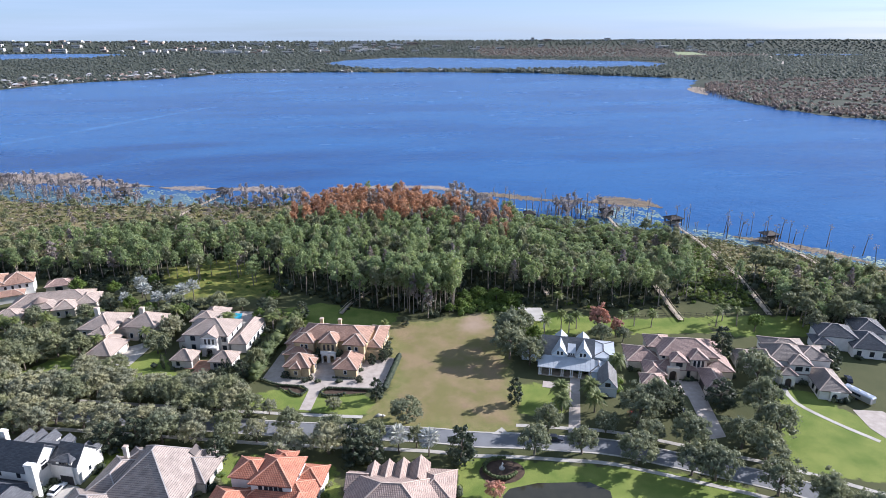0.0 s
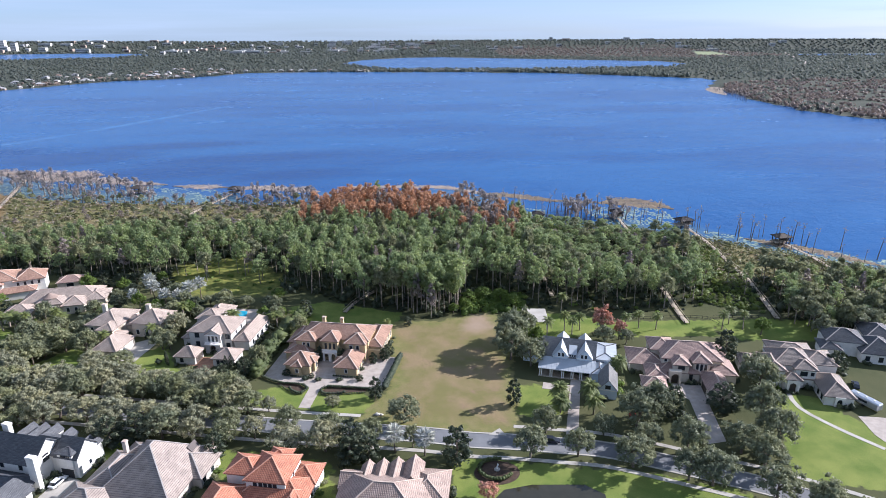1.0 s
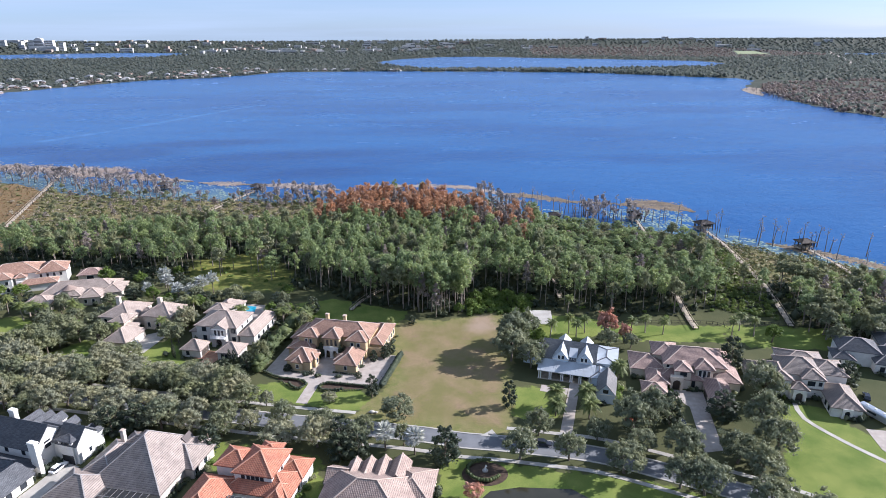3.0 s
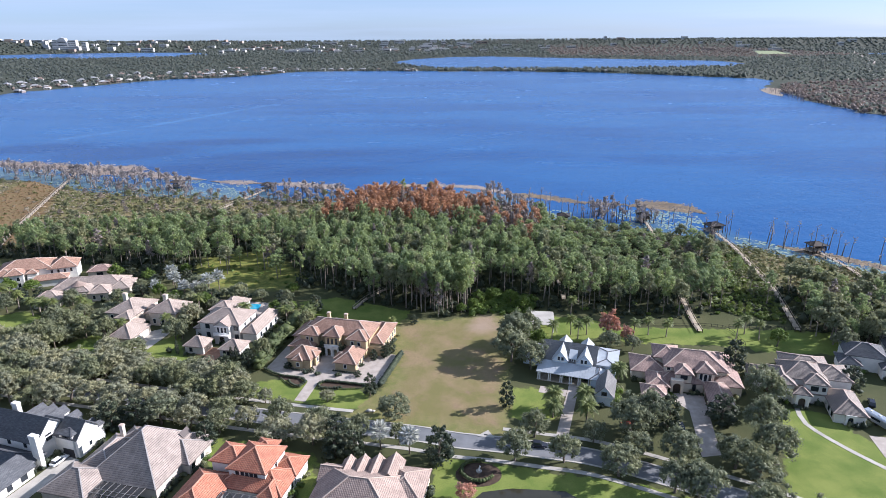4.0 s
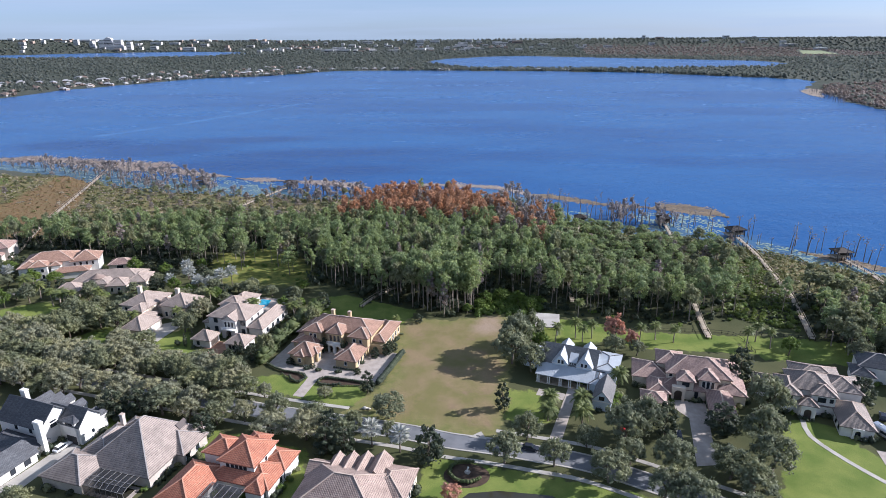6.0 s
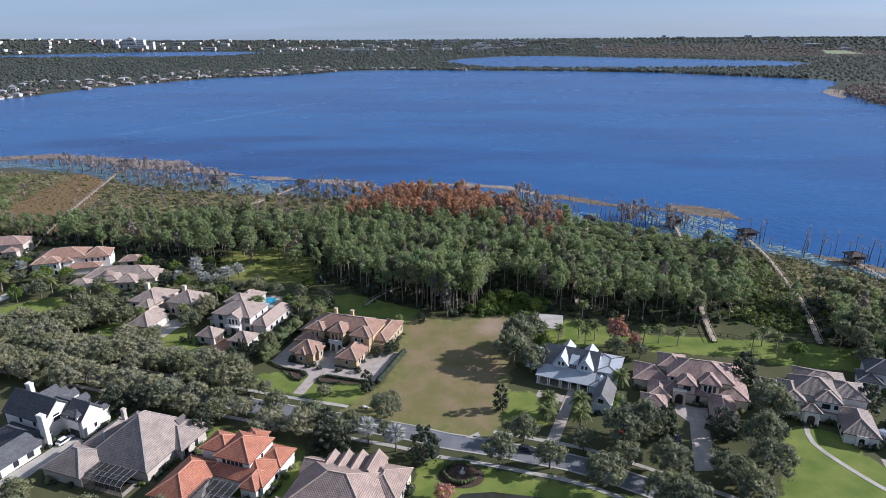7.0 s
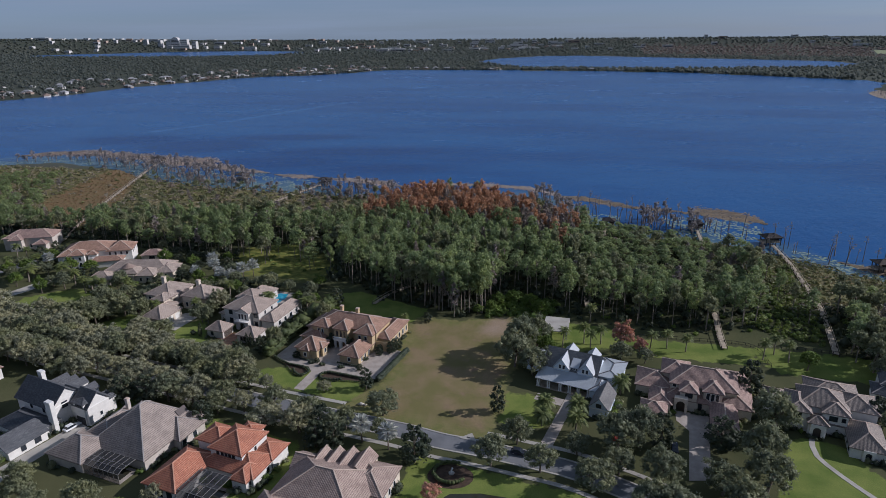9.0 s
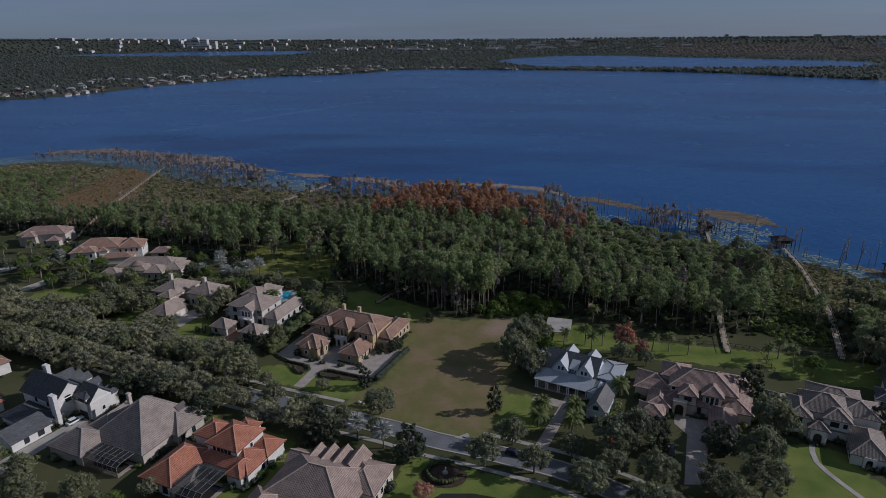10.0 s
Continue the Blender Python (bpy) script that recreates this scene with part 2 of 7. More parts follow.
HEDGE = leafy("boundary_hedge_leaves", (0.05, 0.075, 0.03), (0.15, 0.175, 0.075), (0.09, 0.115, 0.045), 0.3)
SHRUB = leafy("marsh_shrub_leaves", (0.11, 0.135, 0.045), (0.25, 0.255, 0.105), (0.175, 0.175, 0.08))
DULLSHRUB = leafy("brown_marsh_twigs", (0.24, 0.205, 0.15), (0.42, 0.37, 0.285), (0.31, 0.26, 0.195))
REED = leafy("dry_reeds", (0.44, 0.36, 0.315), (0.58, 0.49, 0.43), (0.51, 0.42, 0.365), 0.2)
PAD = leafy("lily_pads", (0.16, 0.23, 0.18), (0.30, 0.37, 0.31), (0.22, 0.29, 0.24), 0.1)
# distance haze is put into these leaf tints, paler and greyer than near foliage
HAZYFARLEAF = leafy("haze_tinted_far_leaves", (0.135, 0.158, 0.138), (0.20, 0.222, 0.198), (0.17, 0.19, 0.17), 0.6)
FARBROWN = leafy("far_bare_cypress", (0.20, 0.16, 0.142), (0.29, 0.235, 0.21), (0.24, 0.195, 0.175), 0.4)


# ---- mesh helpers ----
def raw(name, V, F, mat, uv=None, smooth=False):
    """A mesh from points and faces; large ones as numpy arrays of equal-sized faces."""
    me = bpy.data.meshes.new(name)
    if isinstance(F, np.ndarray):
        n, c = F.shape
        me.vertices.add(len(V))
        me.vertices.foreach_set("co", np.asarray(V, np.float32).ravel())
        me.loops.add(n * c)
        me.loops.foreach_set("vertex_index", F.astype(np.int32).ravel())
        me.polygons.add(n)
        me.polygons.foreach_set("loop_start", np.arange(0, n * c, c, dtype=np.int32))
        me.update(calc_edges=True)
    else:
        me.from_pydata([tuple(v) for v in V], [], F)
    if uv is not None:
        layer = me.uv_layers.new(name="UVMap")
        layer.data.foreach_set("uv", np.asarray(uv, np.float32).ravel())
    if smooth:
        me.polygons.foreach_set("use_smooth", [True] * len(me.polygons))
    me.materials.append(mat)
    return me


def part(name, me, parent=None, label="", m=None):
    """Links a mesh as one object under its thing or part."""
    ob = new(name, me)
    if parent is not None:
        ob.parent = parent
    if m is not None:
        ob.matrix_basis = m
    return tagged(ob, label) if label else ob


def root(name, m, label, category, group=""):
    ob = new(name)
    ob.empty_display_size = 0.5
    ob.matrix_basis = m
    return tagged(ob, label, category, group)


BOXF = [(0, 3, 2, 1), (4, 5, 6, 7), (0, 1, 5, 4), (1, 2, 6, 5), (2, 3, 7, 6), (3, 0, 4, 7)]


def boxes(name, rows, mat, bevel=0.0):
    """One mesh of boxes (x0, y0, z0, x1, y1, z1)."""
    V, F = [], []
    for x0, y0, z0, x1, y1, z1 in rows:
        o = len(V)
        V += [(x0, y0, z0), (x1, y0, z0), (x1, y1, z0), (x0, y1, z0), (x0, y0, z1), (x1, y0, z1), (x1, y1, z1), (x0, y1, z1)]
        F += [tuple(i + o for i in f) for f in BOXF]
    me = raw(name, V, F, mat)
    if bevel:
        bm = bmesh.new()
        bm.from_mesh(me)
        bmesh.ops.bevel(bm, geom=bm.edges[:], offset=bevel, segments=1, affect="EDGES")
        bm.to_mesh(me)
        bm.free()
    return me


def bar(V, F, a, b, w, h):
    """Adds a bar of section w x h from a to b to the lists."""
    a, b = Vector(a), Vector(b)
    d = (b - a).normalized()
    s = d.cross(Vector((0, 0, 1)))
    s = s.normalized() if s.length > 1e-4 else Vector((1, 0, 0))
    u = s.cross(d)
    o = len(V)
    for p in (a, b):
        for i, j in ((-1, -1), (1, -1), (1, 1), (-1, 1)):
            V.append(p + s * (i * w / 2) + u * (j * h / 2))
    F += [(o, o + 1, o + 2, o + 3), (o + 7, o + 6, o + 5, o + 4)] + [(o + i, o + 4 + i, o + 4 + (i + 1) % 4, o + (i + 1) % 4) for i in range(4)]


def tube(V, F, pts, radii, n=6, weld=None):
    """Adds a tapered tube along pts, grown out of point number weld where one is given."""
    o = len(V)
    first = len(F)
    for k, p in enumerate(pts):
        p = Vector(p)
        d = (Vector(pts[min(k + 1, len(pts) - 1)]) - Vector(pts[max(k - 1, 0)])).normalized()
        s = d.cross(Vector((0.31, 0.95, 0.05))).normalized()
        u = d.cross(s)
        for i in range(n):
            a = 2 * math.pi * i / n
            V.append(p + (s * math.cos(a) + u * math.sin(a)) * radii[k])
    for k in range(len(pts) - 1):
        for i in range(n):
            j = (i + 1) % n
            F.append((o + k * n + i, o + k * n + j, o + k * n + n + j, o + k * n + n + i))
    F.append(tuple(o + (len(pts) - 1) * n + i for i in range(n)))
    if weld is not None:
        F[first:] = [tuple(weld if i == o else i for i in f) for f in F[first:]]


def hoop(name, x0, x1, z0, z1, t, d0, d1, mat):
    """A rectangular frame in one piece, t wide, standing in the xz plane from depth d0 to d1."""
    V = [(x, d, z) for d in (d0, d1) for x, z in ((x0, z0), (x1, z0), (x1, z1), (x0, z1), (x0 + t, z0 + t), (x1 - t, z0 + t), (x1 - t, z1 - t), (x0 + t, z1 - t))]
    F = []
    for i in range(4):
        j = (i + 1) % 4
        F += [(i, j, 4 + j, 4 + i), (8 + j, 8 + i, 12 + i, 12 + j), (j, i, 8 + i, 8 + j), (4 + i, 4 + j, 12 + j, 12 + i)]
    return raw(name, V, F, mat)


def band(name, x0, x1, y0, y1, t, z0, z1, mat):
    """A moulding in one piece round a block."""
    me = hoop(name, x0 - t, x1 + t, y0 - t, y1 + t, t, z0, z1, mat)
    me.transform(Matrix(((1, 0, 0, 0), (0, 0, 1, 0), (0, 1, 0, 0), (0, 0, 0, 1))))
    me.flip_normals()
    return me


def stack(name, rows, mat):
    """A square-sectioned shaft in one piece: rows of (half width, half depth, z)."""
    V = [(i * w, j * d, z) for w, d, z in rows for i, j in ((-1, -1), (1, -1), (1, 1), (-1, 1))]
    F = [(3, 2, 1, 0), tuple(len(V) - 4 + i for i in range(4))]
    for k in range(len(rows) - 1):
        for i in range(4):
            j = (i + 1) % 4
            F.append((4 * k + i, 4 * k + j, 4 * k + 4 + j, 4 * k + 4 + i))
    return raw(name, V, F, mat)


def slab(name, pts, z0, z1, mat):
    """A flat piece with an outline of any shape."""
    n = len(pts)
    V = [(x, y, z1) for x, y in pts] + [(x, y, z0) for x, y in pts]
    F = [tuple(range(n))] + [(i, i + n, (i + 1) % n + n, (i + 1) % n) for i in range(n)]
    me = raw(name, V, F, mat)
    bm = bmesh.new()
    bm.from_mesh(me)
    bmesh.ops.triangulate(bm, faces=[f for f in bm.faces if len(f.verts) > 4])
    bmesh.ops.recalc_face_normals(bm, faces=bm.faces[:])
    bm.to_mesh(me)
    bm.free()
    return me


def smooth_line(pts, step=3.0):
    """A Catmull-Rom curve through plan points."""
    P = [Vector((*p, 0)) for p in pts]
    P = [P[0] * 2 - P[1]] + P + [P[-1] * 2 - P[-2]]
    out = []
    for i in range(1, len(P) - 2):
        n = max(2, int((P[i + 1] - P[i]).length / step))
        for s in range(n):
            t = s / n
            a, b, c, d = P[i - 1], P[i], P[i + 1], P[i + 2]
            q = 0.5 * (2 * b + (c - a) * t + (2 * a - 5 * b + 4 * c - d) * t * t + (3 * b - a - 3 * c + d) * t ** 3)
            out.append((q.x, q.y))
    return out + [pts[-1]]


def offset_line(pts, d):
    """The line moved d metres to its left."""
    out = []
    for i, p in enumerate(pts):
        a, b = Vector(pts[max(i - 1, 0)]), Vector(pts[min(i + 1, len(pts) - 1)])
        t = (b - a).normalized()
        out.append((p[0] - t.y * d, p[1] + t.x * d))
    return out


def ribbon(name, line, d0, d1, z0, z1, mat):
    """A strip that follows a line, between two offsets, with thickness."""
    A, B = offset_line(line, d0), offset_line(line, d1)
    n = len(line)
    V = [(x, y, z1) for x, y in A] + [(x, y, z1) for x, y in B] + [(x, y, z0) for x, y in A] + [(x, y, z0) for x, y in B]
    F = []
    for i in range(n - 1):
        F += [(i, i + 1, n + i + 1, n + i), (2 * n + i, 2 * n + i + 1, i + 1, i), (n + i, n + i + 1, 3 * n + i + 1, 3 * n + i)]
    me = raw(name, V, F, mat)
    bm = bmesh.new()
    bm.from_mesh(me)
    bmesh.ops.recalc_face_normals(bm, faces=bm.faces[:])
    bm.to_mesh(me)
    bm.free()
    return me


def signed(P, poly):
    """Signed distance of plan points to an outline: positive inside."""
    P = np.asarray(P, float)
    best = np.full(len(P), 1e9)
    inside = np.zeros(len(P), bool)
    n = len(poly)
    for i in range(n):
        a, b = np.array(poly[i], float), np.array(poly[(i + 1) % n], float)
        e, w = b - a, P - a
        t = np.clip((w @ e) / (e @ e), 0, 1)
        best = np.minimum(best, np.hypot(*(w - t[:, None] * e).T))
        c = (a[1] > P[:, 1]) != (b[1] > P[:, 1])
        if abs(e[1]) > 1e-9:
            inside ^= c & (P[:, 0] < e[0] * (P[:, 1] - a[1]) / e[1] + a[0])
    return np.where(inside, best, -best)


def wobble(x, y, s):
    """Smooth plan noise from a few waves, about -1 to 1."""
    return (np.sin(x / s + 1.3) * np.cos(y / s * 1.31 + 0.4) + 0.6 * np.sin(x / s * 2.3 + y / s * 1.7) + 0.4 * np.cos(x / s * 4.1 - y / s * 3.3 + 2)) / 1.6


# ---- the land and the lakes ----
WATER = -0.6
NEAR_SHORE = [(-1150, 420), (-760, 330), (-480, 290), (-439, 297), (-418, 314), (-387, 320), (-343, 306), (-309, 293), (-280, 274), (-250, 256), (-196, 242), (-147, 229), (-104, 226), (-69, 222), (-40, 243), (0, 238), (38, 230), (52, 190), (61, 172), (75, 160), (95, 149), (125, 144), (152, 128), (171, 109), (193, 88), (210, 70), (222, 60), (280, 20), (420, -80)]
FAR_SHORE = [(700, -40), (860, 180), (760, 380), (637, 519), (600, 580), (582, 640), (598, 790), (634, 955), (680, 1010), (640, 1040), (760, 1190), (729, 1280), (647, 1358), (469, 1507), (172, 1616), (-64, 1640), (-269, 1678), (-376, 1660), (-447, 1526), (-532, 1443), (-640, 1392), (-690, 1310), (-745, 1200), (-790, 1100), (-822, 912), (-860, 830), (-930, 800), (-1150, 700)]
LAKE = NEAR_SHORE + FAR_SHORE
LAKE_NORTH = [(-139, 2124), (-54, 2435), (115, 2632), (290, 2660), (508, 2498), (793, 2287), (1037, 2106), (1070, 1938), (953, 1782), (710, 1753), (513, 1740), (288, 1780), (29, 1815)]
LAKE_WEST = [(-2620, 3080), (-2300, 3400), (-2000, 3570), (-1650, 3640), (-1300, 3520), (-1130, 3280), (-1190, 2900), (-1450, 2800), (-1740, 2790), (-2100, 2800), (-2450, 2860)]
LAKE_EAST = [(1900, 2500), (2300, 2450), (2350, 2620), (1980, 2660)]


def land(x, y):
    """Height of the ground: a flat plain, basins under the lakes, a slow rise in the distance."""
    P = np.stack([x, y], 1)
    z = np.zeros(len(P))
    for outline, soft in ((LAKE, 14.0), (LAKE_NORTH, 40.0), (LAKE_WEST, 60.0), (LAKE_EAST, 50.0)):
        far = np.where(y > 450, 3.0, 1.0)
        d = signed(P, outline) + wobble(x, y, 17) * 3.0 * far
        z = np.minimum(z, -0.6 - np.clip(d / soft, -0.6 / 1.0, 2.5))
    # the plain rises slowly in the distance, more towards the north-west
    r, bearing = np.hypot(x, y), np.degrees(np.arctan2(x, np.maximum(y + 184, 1.0)))
    fall = np.interp(bearing, [-60, -44, -27.6, -12, 20, 44, 60], [0.0045, 0.0056, 0.0122, 0.0147, 0.0146, 0.0136, 0.0130])
    return np.minimum(z, 0) + np.clip((r - 4100) / 500, 0, 1) ** 1.1 * np.clip(108 - fall * r, 0, 99)


def ground_z(x, y):
    """Height of the ground sheet at one place."""
    j = int(np.clip(np.searchsorted(xs, x) - 1, 0, nx - 2))
    i = int(np.clip(np.searchsorted(ys, y) - 1, 0, len(ys) - 2))
    u, v = (x - xs[j]) / (xs[j + 1] - xs[j]), (y - ys[i]) / (ys[i + 1] - ys[i])
    a, b = i * nx + j, (i + 1) * nx + j
    return float((gz[a] * (1 - u) + gz[a + 1] * u) * (1 - v) + (gz[b] * (1 - u) + gz[b + 1] * u) * v)


def steps(a, b, s0, grow, cap, end):
    out = [b]
    s = s0
    while abs(out[-1]) < abs(end):
        out.append(out[-1] + math.copysign(s, end - b))
        s = min(s * grow, cap)
    return out


xs = np.array(sorted(set(steps(0, -300, 3.5, 1.09, 110, -4700)) | set(np.arange(-300, 250, 3.5)) | set(steps(0, 250, 3.5, 1.09, 110, 4700))))
ys = np.array(sorted(set(np.arange(-120, 60, 2.5)) | set(np.arange(60, 150, 3.5)) | set(np.arange(150, 330, 3.0)) | set(steps(0, 330, 3, 1.05, 60, 4850)) | {-900.0, -600.0, -400.0, -280.0, -200.0, -160.0, -140.0}))
gx, gy = np.meshgrid(xs, ys)
gx, gy = gx.ravel(), gy.ravel()
gz = land(gx, gy)
nx = len(xs)
i0 = (np.arange(len(ys) - 1)[:, None] * nx + np.arange(nx - 1)[None]).ravel()
GF = np.stack([i0, i0 + 1, i0 + nx + 1, i0 + nx], 1)

# outlines of the kinds of ground
FOREST = [(-300, 118), (-221, 118), (-177, 106), (-128, 94), (-100, 84), (-70, 76), (-48, 68), (-35, 56), (-16, 46), (0, 38), (16, 43), (33, 47), (50, 44), (78, 36), (99, 35), (113, 40), (128, 38), (139, 30), (138, 6), (150, 2), (166, 8), (200, -2), (240, -20), (250, 4), (205, 26), (184, 42), (166, 54), (152, 62), (146, 76), (140, 98), (128, 116), (108, 132), (84, 146), (58, 158), (46, 150), (24, 178), (-5, 202), (-34, 203), (-56, 186), (-64, 165), (-78, 144), (-116, 152), (-149, 148), (-204, 136), (-300, 140)]
MEADOW = [(-118, 112), (-90, 122), (-62, 84), (-72, 70), (-104, 74), (-118, 96)]
LOT = [(-21, 27), (-14, 38), (1, 35), (16, 42), (24, 42), (27, 28), (25, 8), (21, -10), (20, -25), (15, -40), (2, -38.4), (-14, -33.5), (-31, -29.5), (-20, -12), (-17.5, 5)]
LAWNS = [
    [(-50, -5), (-27, -13), (-22, -24), (-30, -25), (-38, -22), (-62, -16), (-64, -8)],
    [(17, -14), (31, -15), (36, -29), (29, -33), (16, -30)],
    [(66, 27), (107, 23), (105, 10), (66, 14)],
    [(99, -29), (111, -31), (117, -46), (125, -58), (107, -75), (82, -66), (92, -45)],
    [(-4, -47.5), (12, -51.5), (45, -59), (68, -70), (60, -90), (-8, -90)],
    [(-146, 13), (-131, 31), (-117, 8), (-120, 2), (-138, 4)],
    [(-109, 17), (-101, 28), (-92, 12), (-86, 2), (-101, 0)],
    [(-190, 40), (-172, 52), (-150, 38), (-155, 24), (-190, 20)],
    [(33, 40), (62, 33), (66, 22), (46, 14), (33, 21)],
    [(108, 24), (150, 18), (140, 2), (110, 6)],
    [(-45, 60), (-12, 44), (-18, 28), (-50, 34), (-60, 55)],
    [(-76, -36), (-62, -38), (-36, -46), (-34, -62), (-40, -80), (-70, -40)],
    [(-103, -30), (-94, -30), (-86, -40), (-94, -50)],
]
MARSH = [(-420, 130), (-300, 135), (-204, 124), (-149, 132), (-116, 140), (-80, 135), (-62, 162), (-70, 225), (-104, 232), (-200, 248), (-300, 290), (-430, 300)]
MARSH_EAST = [(46, 150), (52, 116), (108, 90), (136, 52), (168, 46), (200, 30), (260, 0), (280, 18), (222, 62), (171, 112), (125, 148), (62, 176), (40, 225), (20, 195)]
BROWN = [(-267, 130), (-302, 199), (-318, 303), (-287, 296), (-244, 189), (-225, 135)]


def zone(*outlines):
    P = np.stack([gx, gy], 1)
    d = np.full(len(P), -12.0)
    near = (gx > -450) & (gx < 420) & (gy < 340)
    for o in outlines:
        d[near] = np.maximum(d[near], np.clip(signed(P[near], o), -12, 12))
    return d


k = Mat("mixed_ground", 0.95, 0, 0.1)
broad, mid, fine = k.noise(0.035, 5), k.noise(0.35, 5), k.noise(4.0, 4)
patchy = k.math("MULTIPLY", k.math("SUBTRACT", mid, 0.5), 6.0)


def inside(name, soft=0.6):
    return k.rng(k.math("ADD", k.attr(name), patchy), -soft, soft)


base = k.mix(k.rng(broad, 0.35, 0.65), (0.06, 0.07, 0.03), (0.105, 0.105, 0.05))
base = k.mix(k.rng(k.attr("wild"), 0, 10), base, k.mix(k.rng(k.noise(0.006, 6), 0.4, 0.6), (0.05, 0.06, 0.048), (0.085, 0.09, 0.075)))
base = k.mix(inside("marsh", 3), base, k.mix(k.rng(k.noise(0.07, 5), 0.4, 0.6), (0.13, 0.135, 0.055), (0.25, 0.205, 0.11)))
base = k.mix(inside("brown", 3), base, k.mix(k.rng(k.noise(0.22, 6, rough=0.7), 0.4, 0.6), (0.235, 0.14, 0.08), (0.185, 0.145, 0.068)))
# woods floor: shade under the crowns is deepened in the ground colour
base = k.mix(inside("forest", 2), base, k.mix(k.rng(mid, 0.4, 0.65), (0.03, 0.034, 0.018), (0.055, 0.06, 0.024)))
base = k.mix(inside("meadow", 3), base, k.mix(k.rng(mid, 0.4, 0.6), (0.12, 0.15, 0.035), (0.25, 0.24, 0.06)))
base = k.mix(inside("lawn", 0.4), base, k.mix(k.rng(k.noise(0.12, 5), 0.35, 0.65), (0.125, 0.18, 0.036), (0.225, 0.262, 0.065)))
dry = k.mix(k.rng(k.noise(0.09, 6), 0.40, 0.60), (0.20, 0.18, 0.068), (0.30, 0.22, 0.125))
dry = k.mix(k.rng(k.noise(0.16, 6, rough=0.65), 0.55, 0.72), dry, (0.29, 0.19, 0.135))
edge = k.math("ADD", k.attr("lot"), k.math("MULTIPLY", k.math("SUBTRACT", k.noise(0.08, 6), 0.5), 16.0))
dry = k.mix(k.rng(edge, 2.0, 7.0), k.mix(k.rng(mid, 0.35, 0.65), (0.17, 0.185, 0.055), (0.25, 0.22, 0.095)), dry)
dry = k.mix(k.rng(k.noise(1.6, 5, rough=0.7), 0.42, 0.66, 0, 0.55), dry, (0.155, 0.13, 0.07))
base = k.mix(inside("lot", 0.5), base, dry)
base = k.mix(k.rng(k.math("ADD", k.attr("bare"), patchy), -3, 3), base, (0.36, 0.27, 0.20))
base = k.mix(k.rng(fine, 0.35, 0.7, 0, 0.45), base, (0.05, 0.055, 0.03))
k.colour(base).bump(fine, 0.5, 0.15)
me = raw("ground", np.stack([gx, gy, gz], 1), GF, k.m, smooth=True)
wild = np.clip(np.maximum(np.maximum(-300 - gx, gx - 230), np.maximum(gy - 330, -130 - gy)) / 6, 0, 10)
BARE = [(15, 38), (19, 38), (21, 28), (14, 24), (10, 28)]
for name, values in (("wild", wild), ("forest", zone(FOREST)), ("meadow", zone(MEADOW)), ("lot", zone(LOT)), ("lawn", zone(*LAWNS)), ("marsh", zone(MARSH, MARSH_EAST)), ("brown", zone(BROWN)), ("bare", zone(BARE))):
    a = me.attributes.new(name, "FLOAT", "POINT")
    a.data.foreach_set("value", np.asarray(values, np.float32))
tagged(part("ground", me), "flat lakeside ground of lawns, dry grass, shade-darkened woods floor and marsh", "ground", kind="structure")

# lake water
k = Mat("lake_water", 0.1, 0, 0.18)
k.p.inputs["IOR"].default_value = 1.33
drift = k.t.nodes.new("ShaderNodeMapping")
drift.inputs["Rotation"].default_value = (0, 0, radians(12))
drift.inputs["Scale"].default_value = (0.35, 1.0, 1.0)
k.t.links.new(k.pos, drift.inputs["Vector"])
gust = k.noise(0.006, 5, drift.outputs[0])
streak = k.noise(0.02, 6, drift.outputs[0])
deep = k.mix(k.rng(gust, 0.40, 0.56), (0.009, 0.062, 0.20), (0.016, 0.09, 0.25))
deep = k.mix(k.rng(streak, 0.52, 0.75, 0, 0.45), deep, (0.026, 0.12, 0.31))
calm = k.math("ADD", k.attr("calm"), k.math("MULTIPLY", k.math("SUBTRACT", gust, 0.5), 1.6))
deep = k.mix(k.rng(calm, 0.12, 0.75, 0, 0.85), deep, (0.007, 0.045, 0.16))
ruffled = k.math("ADD", k.attr("ruffled"), k.math("MULTIPLY", k.math("SUBTRACT", k.noise(0.05, 4, drift.outputs[0]), 0.5), 1.0))
deep = k.mix(k.rng(ruffled, 0.3, 1.0, 0, 0.4), deep, (0.09, 0.22, 0.42))
weeds = k.math("ADD", k.attr("shallow"), k.math("MULTIPLY", k.math("SUBTRACT", k.noise(0.045, 5), 0.5), 1.4))
deep = k.mix(k.rng(weeds, 0.25, 0.75, 0, 0.85), deep, k.mix(k.rng(k.noise(0.2, 4), 0.35, 0.65), (0.055, 0.125, 0.175), (0.13, 0.185, 0.185)))
k.colour(deep)
k.put(k.rng(streak, 0.3, 0.7, 0.24, 0.28), k.p.inputs["Roughness"])
ripple = k.math("ADD", k.noise(0.5, 3), k.math("MULTIPLY", k.noise(0.12, 3), 2.0))
k.bump(ripple, 0.35, 0.6)
LAKEWATER = k.m
wxs = np.concatenate([np.linspace(-4600, -1000, 8)[:-1], np.arange(-1000, 900, 12.0), np.linspace(900, 4600, 9)])
wys = np.concatenate([np.arange(-150, 1150, 10.0), np.linspace(1150, 1950, 14), np.linspace(2000, 4300, 14)])
wx, wy = np.meshgrid(wxs, wys)
wx, wy = wx.ravel(), wy.ravel()
wn = len(wxs)
wi = (np.arange(len(wys) - 1)[:, None] * wn + np.arange(wn - 1)[None]).ravel()
